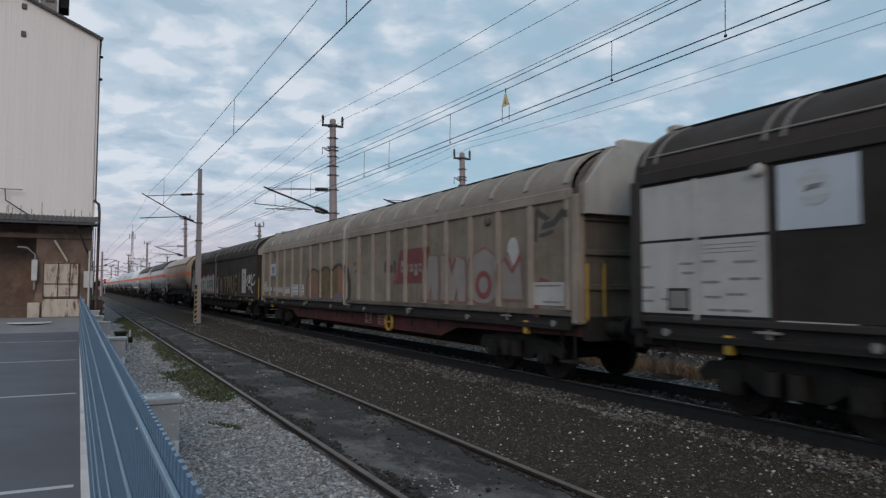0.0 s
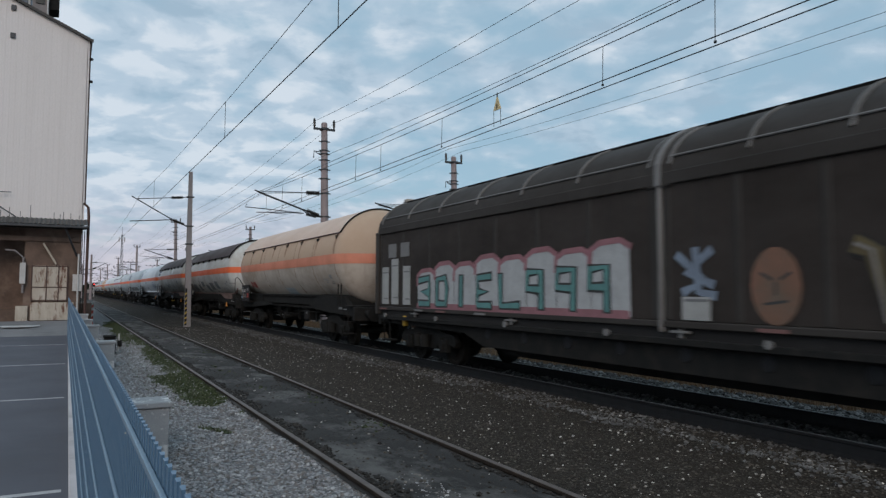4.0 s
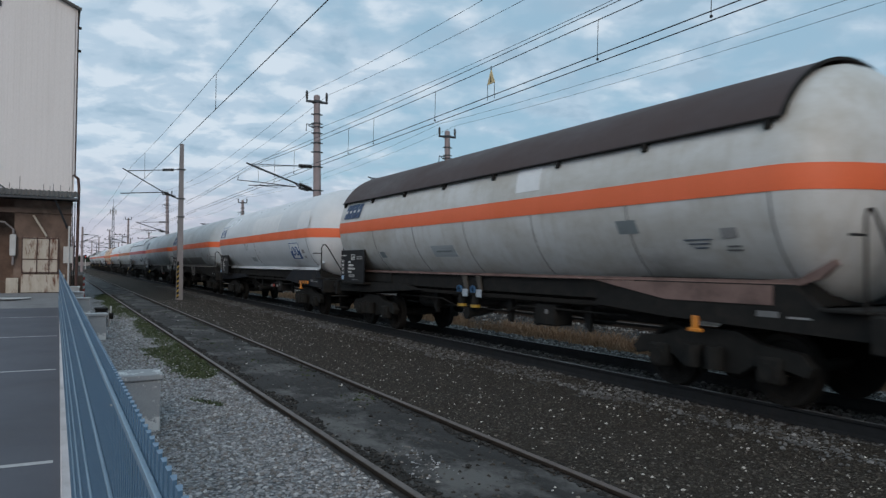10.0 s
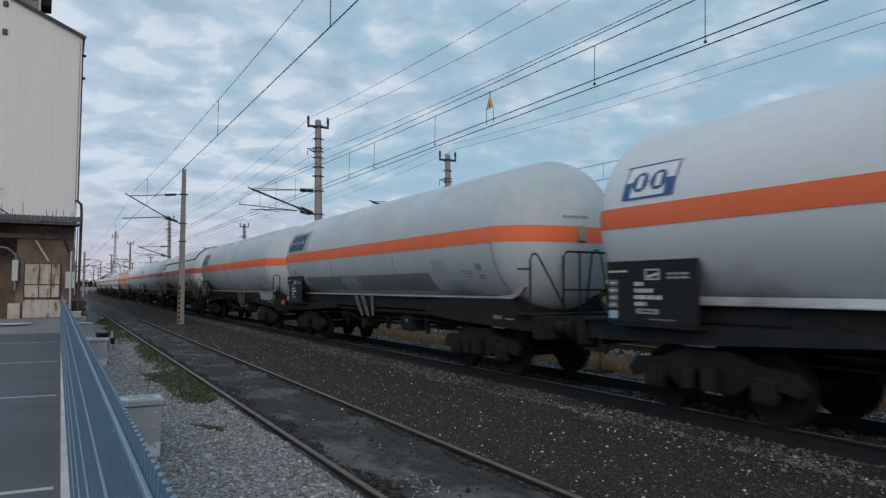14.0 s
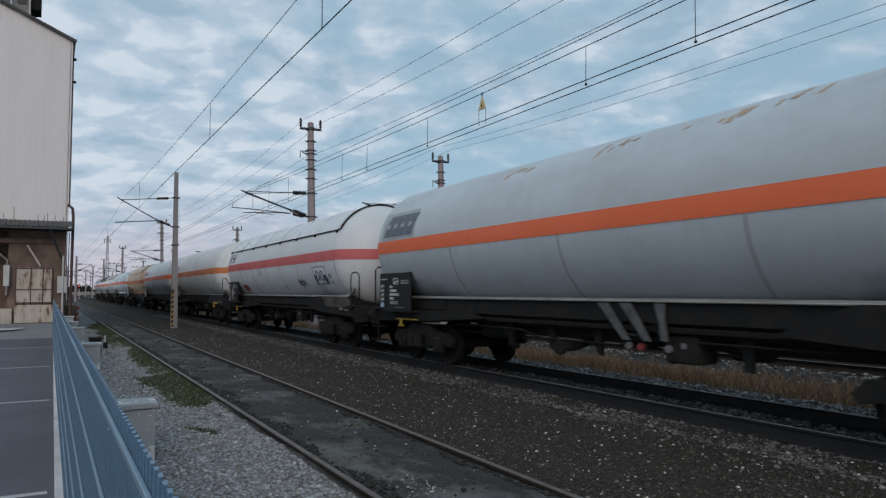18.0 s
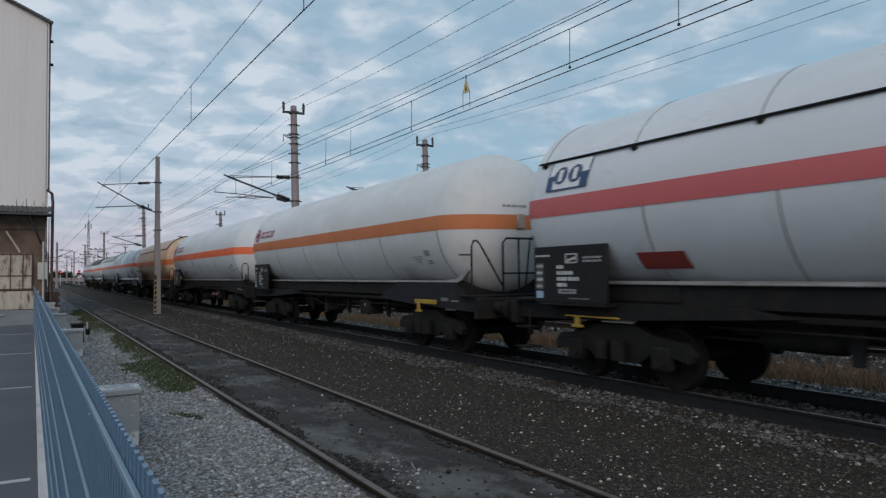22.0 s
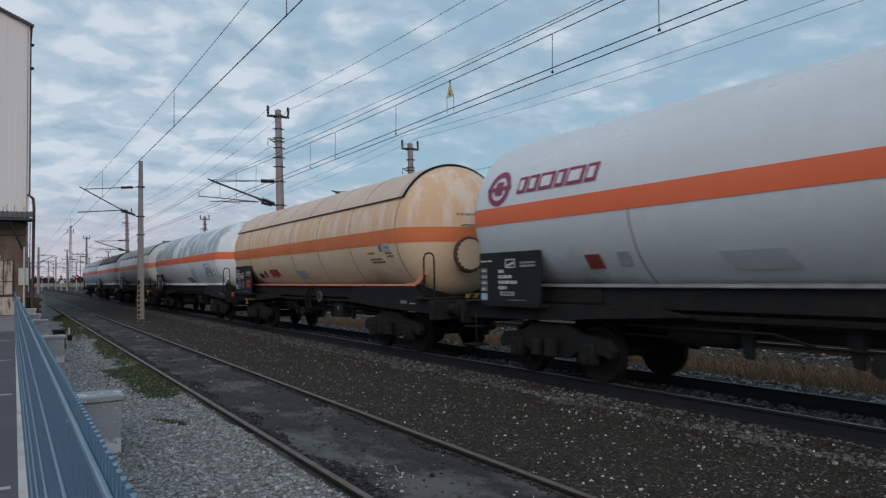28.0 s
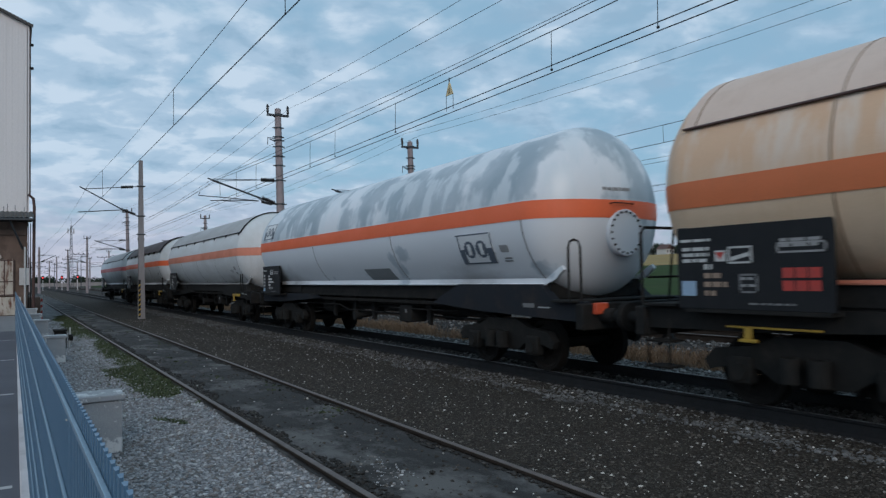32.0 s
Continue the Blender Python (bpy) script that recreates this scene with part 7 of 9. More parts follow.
    if tank == "tank_amber":
        part("small_plate", flank_patch(R, zc, ys0 + 0.78, ys0 + 0.94, 2.38, 2.54), "patch_lower", w, "dark square label")
        pl = part("small_plate", flank_patch(R, zc, ys0 + 0.40, ys0 + 0.70, 2.37, 2.56), "plate_blue", w, "bluish white label plate")
        part("text_bar", flank_patch(R, zc, ys0 + 0.45, ys0 + 0.66, 2.44, 2.50, 0.017), "stencil", pl)
        for ya, yb, za in ((1.24, 1.58, 2.335), (0.94, 1.52, 2.185), (0.84, 1.50, 2.115), (0.52, 0.68, 2.31), (0.34, 0.48, 2.31), (0.32, 0.62, 2.235)):
            part("stencil_line", flank_patch(R, zc, ys0 + ya, ys0 + yb, za, za + 0.04), "seam_brown", w)
        part("paint_patch", flank_patch(R, zc, ys0 + 1.99, ys0 + 2.16, 2.40, 2.50, 0.0065), "patch_ghost", w)
    else:
        for k in range(3):
            part("stencil_line", flank_patch(R, zc, ys0 + 0.95 + 0.06 * k, ys0 + 1.42 - 0.08 * k, 2.12 - 0.055 * k, 2.14 - 0.055 * k), "logo_grey" if rust_skirt else "stencil", w)
        part("small_plate", flank_patch(R, zc, ys0 + 0.55, ys0 + 0.78, 2.14, 2.27), "stencil", w)
        for k in range(2):
            part("stencil_line", flank_patch(R, zc, ys0 + 0.55, ys0 + 0.74 + 0.03 * k, 2.02 - 0.05 * k, 2.045 - 0.05 * k), "grey_mark", w)
    for m_, ya, yb, za, zb in far_patches:
        part("paint_patch", flank_patch(R, zc, ys1 - yb, ys1 - ya, za, zb, 0.0065, -0.15), m_, w, "overpainted patch")
    for m_, ya, yb, za, zb in patches:
        part("paint_patch", flank_patch(R, zc, ys0 + ya, ys0 + yb, za, zb, 0.0065, -0.15), m_, w, "overpainted patch")
    for m_, off, wd, z0, z1, skew in hazard:
        part("hazard_plate", flank_patch(R, zc, ys1 - off - wd, ys1 - off, z0, z1, 0.020, skew - 0.7), m_, w, "hazard plate on the flank")
    if stays is not None:
        struts(w, stays)
    if hoses is not None:
        couplings(w, hoses)
    for off, z in tags:
        flank_tag(w, R, zc, ys0 + off, z)
    if striped_bar:
        sb = part("striped_bar", Geo().box(-0.45, 1.15, -half + 0.50, -half + 0.56, 1.27, 1.37, 0.01), "yellow", w, "yellow and black striped coupling rail")
        for k in range(7):
            xa = -0.40 + 0.22 * k
            part("black_stripe", Geo().prism([(xa, 1.272), (xa + 0.09, 1.272), (xa + 0.15, 1.368), (xa + 0.06, 1.368)], "y", -half + 0.494, -half + 0.498), "black", sb)
    return w


def couplings(w, y):
    """Two filling couplings hung under the belly on rusty stays, each with a tag and a ring."""
    for q in (y, y - 0.56):
        part("coupling_stay", Geo().prism([(q + 0.15, 1.54), (q - 0.02, 1.54), (q - 0.10, 1.22), (q + 0.02, 1.22)], "x", -1.14, -1.11), "saddle_brown", w, "rusty flat stay")
        part("coupling_tag", Geo().box(-1.155, -1.145, q - 0.11, q + 0.10, 1.09, 1.25, 0.003), "plate_blue", w, "bluish white tag")
        part("coupling_body", Geo().lathe([(-0.16, 0.0), (-0.16, 0.07), (-0.05, 0.085), (0.10, 0.085), (0.12, 0.12), (0.16, 0.12), (0.16, 0)], "z", (-1.06, q + 0.27, 1.02), 16), "steel_dark", w)
        part("coupling_ring", Geo().lathe([(-0.03, 0.085), (-0.03, 0.105), (0.03, 0.105), (0.03, 0.085)], "z", (-1.06, q + 0.27, 0.89), 16), "yellow", w, "yellow ring on the coupling")
        part("valve_eye", Geo().lathe([(-0.02, 0.055), (-0.02, 0.09), (0.02, 0.09), (0.02, 0.055)], "x", (-1.13, q + 0.27, 1.24), 16), "coupling_blue", w, "blue valve handle")
        part("coupling_plate", Geo().box(-1.10, -1.09, q + 0.04, q + 0.09, 1.42, 1.50, 0.003), "white_mark", w)


def struts(w, y):
    """Pale grey flat stays that lean out from the tank's belly to the valve below."""
    for ya, yb in ((y, y - 0.56), (y - 0.5, y - 1.0)):
        part("valve_stay", Geo().prism([(ya, 1.53), (ya - 0.24, 1.53), (yb - 0.14, 0.96), (yb, 0.96)], "x", -1.13, -1.10), "stay_grey", w, "pale grey flat stay")
    part("valve_guard", Geo().prism([(y - 1.22, 1.53), (y - 1.42, 1.53), (y - 1.40, 1.30), (y - 1.46, 0.98), (y - 1.34, 0.98), (y - 1.30, 1.28)], "x", -1.13, -1.10), "stay_grey", w, "pale grey valve guard")
    part("guard_ring", Geo().lathe([(-0.02, 0.09), (-0.02, 0.12), (0.02, 0.12), (0.02, 0.09)], "x", (-1.08, y - 1.30, 1.20), 16), "steel_dark", w)
    part("stay_crosspiece", Geo().box(-1.12, -1.09, y - 0.95, y - 0.45, 1.02, 1.06, 0.005), "steel_dark", w)


def flank_tag(w, R, zc, y, z):
    """A dark scrawled tag that hugs the flank."""
    g = Geo()
    pts = [(0.0, 0.30), (0.12, 0.0), (0.25, 0.22), (0.10, 0.12), (0.32, 0.02), (0.42, 0.26), (0.50, -0.06), (0.38, -0.10), (0.62, 0.05), (0.66, 0.30), (0.74, 0.02), (0.90, 0.10), (0.58, 0.20), (0.98, 0.24), (1.18, -0.02)]
    path = []
    for dy, dz in pts:
        dy, dz = 0.72 * dy + 0.3, 0.8 * dz
        zz = z + dz
        path.append((-math.sqrt((R + 0.006) ** 2 - (zz - zc) ** 2), y + 1.1 - dy, zz))
    g.tube(path, 0.014, 5)
    part("graffiti_tag", g, "spray_black", w, "dark sprayed scrawl")


def outlet_gear(w):
    """Discharge pipes under the tank with bright caps."""
    for k, (y, m_) in enumerate(((-1.0, "grey_mark"), (-1.25, "placard_red"), (-1.8, "grey_mark"))):
        part("outlet_pipe", Geo().tube([(-0.2, y, 1.3), (-0.2, y, 0.95), (-0.75, y, 0.86), (-1.0, y, 0.86)], 0.05, 10), "steel_dark", w)
        part("outlet_cap", Geo().lathe([(-0.03, 0.0), (-0.03, 0.055), (0.03, 0.06), (0.04, 0)], "x", (-1.02, y, 0.86), 12), m_, w, "bright outlet cap")


RIBS = {}


def clip_band(poly, lo, hi):
    """The piece of an outline (y, z) between y = lo and y = hi."""
    for lim, keep in ((lo, 1), (hi, -1)):
        out = []
        for (ya, za), (yb, zb) in zip(poly, poly[1:] + poly[:1]):
            ina, inb = (ya - lim) * keep >= 0, (yb - lim) * keep >= 0
            if ina:
                out.append((ya, za))
            if ina != inb:
                u = (lim - ya) / (yb - ya)
                out.append((lim, za + (zb - za) * u))
        poly = out
        if len(poly) < 3:
            return []
    return poly


def over_ribs(wagon, polys, mat, out):
    """The same spray where it runs across the raised wall ribs."""
    for y, front in RIBS.get(wagon.name, ()):
        for poly in polys:
            c = clip_band([tuple(q) for q in poly], y - 0.046, y + 0.046)
            if c:
                part("rib_spray", Geo().prism(c, "x", front - 0.004 - out, front - out), mat, wagon, smooth=False)


def stroke(wagon, pts, mat, x, width=0.07, nm="graffiti_stroke"):
    """A sprayed line on the wall: a thin flat ribbon through points (y, z)."""
    g = Geo()
    pv = [Vector(p) for p in pts]
    if len(pv) > 1:
        pv[0] = pv[0] + (pv[0] - pv[1]).normalized() * width * 0.3
        pv[-1] = pv[-1] + (pv[-1] - pv[-2]).normalized() * width * 0.3
    for i, p in enumerate(pv):
        d = (pv[min(i + 1, len(pv) - 1)] - pv[max(i - 1, 0)]).normalized()
        n = Vector((-d.y, d.x)) * width / 2
        o = x - 0.0008 * i - 0.001
        g.v += [(o, p.x + n.x, p.y + n.y), (o, p.x - n.x, p.y - n.y), (x + 0.001, p.x + n.x, p.y + n.y), (x + 0.001, p.x - n.x, p.y - n.y)]
    m = len(pv) - 1
    for i in range(m):
        a, b = 4 * i, 4 * i + 4
        g.f += [(a, a + 1, b + 1, b), (a, b, b + 2, a + 2), (a + 1, a + 3, b + 3, b + 1)]
    g.f += [(0, 2, 3, 1), (4 * m, 4 * m + 1, 4 * m + 3, 4 * m + 2)]
    part(nm, g, mat, wagon, smooth=False)
    if nm == "graffiti_stroke":
        over_ribs(wagon, [[(g.v[k][1], g.v[k][2]) for k in (4 * i, 4 * i + 1, 4 * i + 5, 4 * i + 4)] for i in range(m)], mat, max(0.0, -1.404 - x) + 0.003)


def blob(wagon, pts, mat, x, nm="graffiti_fill", out=0.0):
    part(nm, Geo().prism(pts, "x", x - 0.003 - out, x - out), mat, wagon, smooth=False)
    if nm == "graffiti_fill":
        over_ribs(wagon, [pts], mat, out * 0.5)


def van_wagon(label, E0, E1, wall, rib, roof, frame, ribs, zsill=1.22, zeave=3.30, seed=0, split=0.5, light_arcs=False, rib_depth=0.075, hood=False, pairs=True, sill="van_sill_dark", sill_mat=None):
    """Sliding-wall van: two long doors a side, curved roof with hoops, deep side sill."""
    L, yc = E1 - E0, (E0 + E1) / 2 + 0.45
    half = L / 2
    w = thing("sliding_wall_van", label, "goods van", "wagons of the goods train")
    WAGONS.append((w, yc))
    y0, y1, X = -half + 0.72, half - 0.72, 1.40
    zt = 4.30
    ym = y0 + (y1 - y0) * split
    for sx in (-1, 1):
        for k, (a, b) in enumerate(((y0 + 0.12, ym - 0.05), (ym + 0.05, y1 - 0.12))):
            xa, xb = sorted((sx * X, sx * (X - 0.08)))
            d = part("sliding_wall", Geo().box(xa, xb, a, b, zsill + 0.12, zeave, 0.01), wall, w, "long grimy sliding wall panel")
            n = ribs[k]
            for i in range(n):
                y = a + 0.08 + (b - a - 0.16) * i / (n - 1)
                if sx < 0:
                    RIBS.setdefault(w.name, []).append((y, -(X + rib_depth)))
                part("wall_rib", lambda: Geo().prism([(-0.06, 0), (0.06, 0), (0.045, rib_depth), (-0.045, rib_depth)], "z", zsill + 0.14, zeave - 0.02) , rib, d, m=pose(sx * X, y, 0, 0, 0, 90 if sx < 0 else -90), key=("rib", rib, zsill, zeave, rib_depth))
            # roof half
            arc = [(sx * (X + 0.02), zeave)] + [(sx * (X + 0.02) * math.cos(t), zeave + 0.14 + (zt - zeave - 0.14) * math.sin(t)) for t in (radians(8 + 82 * i / 9) for i in range(10))]
            g = Geo()
            vs = [(p[0], y, p[1]) for y in (a, b) for p in arc]
            m = len(arc)
            g.add(vs, [(i, i + 1, m + i + 1, m + i) for i in range(m - 1)])
            rf = part("roof_half", g, roof, w, "curved sliding roof")
            strip = [(px * k_, pz + (k_ - 1) * 1.2) for k_, ps in ((1.03, arc[7:]), (0.99, arc[7:][::-1])) for px, pz in ps]
            part("roof_edge", Geo().prism(strip, "y", a - 0.1, b + 0.1), "steel_dark", rf, "dark sheet along the roof's crown")
            n2 = max(4, n - 1)
            for i in range(n2):
                y = a + 0.15 + (b - a - 0.3) * i / (n2 - 1)
                for off in ((-0.13, 0.13) if light_arcs and pairs else (0.0,)):
                    if not a < y + off < b:
                        continue
                    g = Geo()
                    for (px, pz), (qx, qz) in zip(arc[1:7], arc[2:8]):
                        h = 0.016 if light_arcs else 0.06
                        ya, yb = y + off - h, y + off + h
                        for y2, y3, k0, k1 in ((ya, yb, 1.022, 1.022), (ya, ya, 0.99, 1.022), (yb, yb, 1.022, 0.99)):
                            g.add([(px * k0, y2, pz + (k0 - 1)), (px * k1, y3, pz + (k1 - 1)), (qx * k1, y3, qz + (k1 - 1)), (qx * k0, y2, qz + (k0 - 1))], [(0, 1, 2, 3)])
                    part("roof_hoop", g, "hoop_grey" if light_arcs else "van_hoop", rf)
            if light_arcs:
                p = arc[2]
                part("roof_edge_line", Geo().tube([(p[0] * 1.015, a + 0.1, p[1]), (p[0] * 1.015, b - 0.1, p[1])], 0.016, 6), "hoop_grey", rf)
            xa, xb = sorted((sx * (X + 0.05), sx * (X - 0.05)))
            part("eave_beam", Geo().box(xa, xb, a, b, zeave - 0.02, zeave + 0.17, 0.015), rib, w, "eave beam above the sliding wall")
        xa, xb = sorted((sx * (X + 0.06), sx * (X - 0.1)))
        arc = [(sx * (X + 0.03), zeave - 0.05)] + [(sx * (X + 0.03) * math.cos(t), zeave + 0.15 + (zt - zeave - 0.14) * math.sin(t)) for t in (radians(8 + 74 * i / 8) for i in range(9))]
        for wd, lift, jm in ((0.20, 1.012, rib), (0.055, 1.03, "van_pale" if not light_arcs else "hoop_grey")):
            g = Geo()
            for (px, pz), (qx, qz) in zip(arc, arc[1:]):
                for ya, yb, k0, k1 in ((ym - wd, ym + wd, lift, lift), (ym - wd, ym - wd, 0.98, lift), (ym + wd, ym + wd, lift, 0.98)):
                    g.add([(px * k0, ya, pz + k0 - 1), (px * k1, yb, pz + k1 - 1), (qx * k1, yb, qz + k1 - 1), (qx * k0, ya, qz + k0 - 1)], [(0, 1, 2, 3)])
            part("roof_joint", g, jm, w, "joint strip over the roof between the sliding halves")
        part("door_pillar", Geo().box(xa, xb, ym - (0.06 if not light_arcs else 0.035), ym + (0.06 if not light_arcs else 0.035), zsill - 0.05, zeave + 0.2, 0.02), "van_pale" if not light_arcs else "hoop_grey" if hood else rib, w, "middle pillar")
        for yy in (y0, y1):
            part("corner_post", Geo().box(xa, xb, yy - 0.1, yy + 0.1, zsill - 0.1, zeave + 0.05, 0.02), rib, w)
        xa, xb = sorted((sx * (X + 0.03), sx * (X - 0.15)))
        part("side_sill", Geo().box(xa, xb, y0, y1, zsill + 0.02, zsill + 0.12, 0.015), sill_mat or rib, w)
        # the recess's shade is put into this strip's near-black colour
        part("sill_recess", Geo().box(min(sx * 1.34, sx * 1.25), max(sx * 1.34, sx * 1.25), y0, y1, zsill - 0.13, zsill + 0.02), sill, w, "near-black strip for the shaded recess under the sliding walls")
        for k in range(5):
            y = y0 + 2.2 + (y1 - y0 - 4.4) * k / 4
            part("sill_catch", Geo().box(min(sx * 1.34, sx * 1.43), max(sx * 1.34, sx * 1.43), y - 0.16, y + 0.16, zsill - 0.05, zsill - 0.015, 0.006).box(min(sx * 1.34, sx * 1.40), max(sx * 1.34, sx * 1.40), y - 0.03, y + 0.03, zsill - 0.12, zsill + 0.03, 0.006), "hoop_grey", w, "worn steel door catch")
        part("guide_rail", Geo().box(min(sx * 1.30, sx * 1.44), max(sx * 1.30, sx * 1.44), y0 + 0.2, y1 - 0.2, zsill - 0.22, zsill - 0.13, 0.01), "steel_dark", w)
        for k in range(8):
            y = y0 + 0.6 + (y1 - y0 - 1.2) * k / 7
            part("roller", Geo().lathe([(-0.03, 0.0), (-0.03, 0.06), (0.03, 0.04), (0.03, 0)], "x", (sx * 1.45, y, zsill - 0.11), 12), "hoop_grey", w)
        g = Geo()
        xa, xb = sorted((sx * 1.20, sx * 1.28))
        g.prism([(y0, zsill - 0.12), (y1, zsill - 0.12), (y1, zsill - 0.32), (y1 - 4.4, zsill - 0.38), (y1 - 5.2, 0.60), (y0 + 5.2, 0.60), (y0 + 4.4, zsill - 0.38), (y0, zsill - 0.32)], "x", xa, xb)
        fr = part("sole_bar", g, frame, w, "fish-bellied frame side")
        for k in range(9):
            y = y0 + 5.4 + (y1 - y0 - 10.8) * k / 8
            part("frame_hole", Geo().lathe([(-0.012, 0.0), (-0.012, 0.10), (0.0, 0.11), (0.0, 0)], "x", (sx * 1.285, y, 0.86), 14), "black", fr)
    for yy in (y0, y1):
        endg = Geo().prism([(-X, zsill), (-X, zeave)] + [((X) * math.cos(t), zeave + 0.1 + (zt - zeave - 0.12) * math.sin(t)) for t in (math.pi - math.pi * i / 14 for i in range(15))] + [(X, zeave), (X, zsill)], "y", yy - 0.06, yy + 0.06)
        s = -1 if yy == y0 else 1
        em = "van_end" if rib == "van_beige" else rib
        ew = part("end_wall", endg, em, w, "ribbed end wall")
        for z in (1.75, 2.35, 2.95, 3.5):
            part("end_rib", Geo().box(-X + 0.1, X - 0.1, min(yy + s * 0.06, yy + s * 0.12), max(yy + s * 0.06, yy + s * 0.12), z - 0.05, z + 0.05, 0.01), em, ew)
        for zx in (-1.32, -0.95):
            part("hand_rail", Geo().tube([(zx, yy + s * 0.08, 1.15), (zx, yy + s * 0.16, 1.2), (zx, yy + s * 0.16, 2.15), (zx, yy + s * 0.08, 2.2)], 0.022, 7), "yellow", w, "yellow grab rail")
        part("end_step", Geo().tube([(-1.32, yy + s * 0.16, 1.22), (-0.95, yy + s * 0.16, 1.22)], 0.02, 6), "yellow", w)
        part("roof_cap", Geo().box(-0.55, 0.55, min(yy, yy + s * 0.22), max(yy, yy + s * 0.22), zt - 0.16, zt + 0.06, 0.03), "van_pale" if not light_arcs else "van_hoop", w)
    if hood:
        zh = zeave - 0.3 if not light_arcs else zeave - 0.02
        part("end_hood", Geo().prism([(-X + 0.02, zh), (-X + 0.02, zeave + 0.22), (-0.98, zt - 0.30), (-0.80, zt - 0.14), (0.80, zt - 0.14), (0.98, zt - 0.30), (X - 0.02, zeave + 0.22), (X - 0.02, zh)], "y", y0 - (0.26 if not light_arcs else 0.16), y0 - 0.062), "van_pale" if not light_arcs else "van_hoop", w, "pale end hood under the roof", smooth=False)
        part("hood_edge", Geo().tube([(-X, y0 - 0.15, zh), (-X, y0 - 0.15, zeave + 0.22), (-0.98, y0 - 0.15, zt - 0.28), (-0.80, y0 - 0.15, zt - 0.12), (0.8, y0 - 0.15, zt - 0.12)], 0.03, 6), rib, w)
    part("roof_ridge", Geo().box(-0.08, 0.08, y0, y1, zt - 0.01, zt + 0.05, 0.01), "steel_dark", w)
    part("floor_frame", Geo().box(-1.15, 1.15, y0, y1, 0.98, zsill, 0.02), "steel_dark", w)
    part("centre_sill", Geo().prism([(-half + 4.6, 0.98), (-half + 5.3, 0.34), (half - 5.3, 0.34), (half - 4.6, 0.98)], "x", -0.35, 0.35), "steel_dark", w)
    bogie(w, -half + 3.0)
    bogie(w, half - 3.0)
    ends(w, half)
    for s in (-1, 1):
        part("shunter_step", Geo().box(-1.36, -1.08, s * (half - 1.1) - 0.2, s * (half - 1.1) + 0.2, 0.42, 0.46, 0.01).tube([(-1.3, s * (half - 1.1) - .18, .44), (-1.3, s * (half - 1.1) - .18, 1.1)], .018, 6).tube([(-1.3, s * (half - 1.1) + .18, .44), (-1.3, s * (half - 1.1) + .18, 1.1)], .018, 6), "steel_dark", w)
        part("tow_lug", Geo().box(-1.40, -1.28, s * (half - 2.3) - 0.06, s * (half - 2.3) + 0.06, 0.86, 1.12, 0.02), "yellow", w, "yellow lug")
    return w, -(X + 0.004), y0, y1, ym


def plate(w, x, y, z, wy, hz, mat, lines=0, line_mat="grey_mark", nm="info_plate"):
    """A flat information plate with unreadable lines; y is its far edge."""
    p = part(nm, Geo().box(x - 0.006, x, y - wy, y, z, z + hz), mat, w, smooth=False)
    for k in range(lines):
        zz = z + hz * (0.85 - 0.7 * k / max(lines - 1, 1))
        part("text_bar", Geo().box(x - 0.009, x - 0.0065, y - wy * 0.92, y - wy * (0.10 + 0.25 * (k % 2)), zz - 0.018, zz + 0.018), line_mat, p, smooth=False)
    return p


ENDS = dict(A=8.13, B=31.72, C=54.56, D=71.09, E=88.17, F=105.63, G=123.22, H=140.42, I=158.12, J=175.67, K=193.01, L=210.75, M=227.41, N=245.2, O=262.3, P=279.6, Q=298.0)


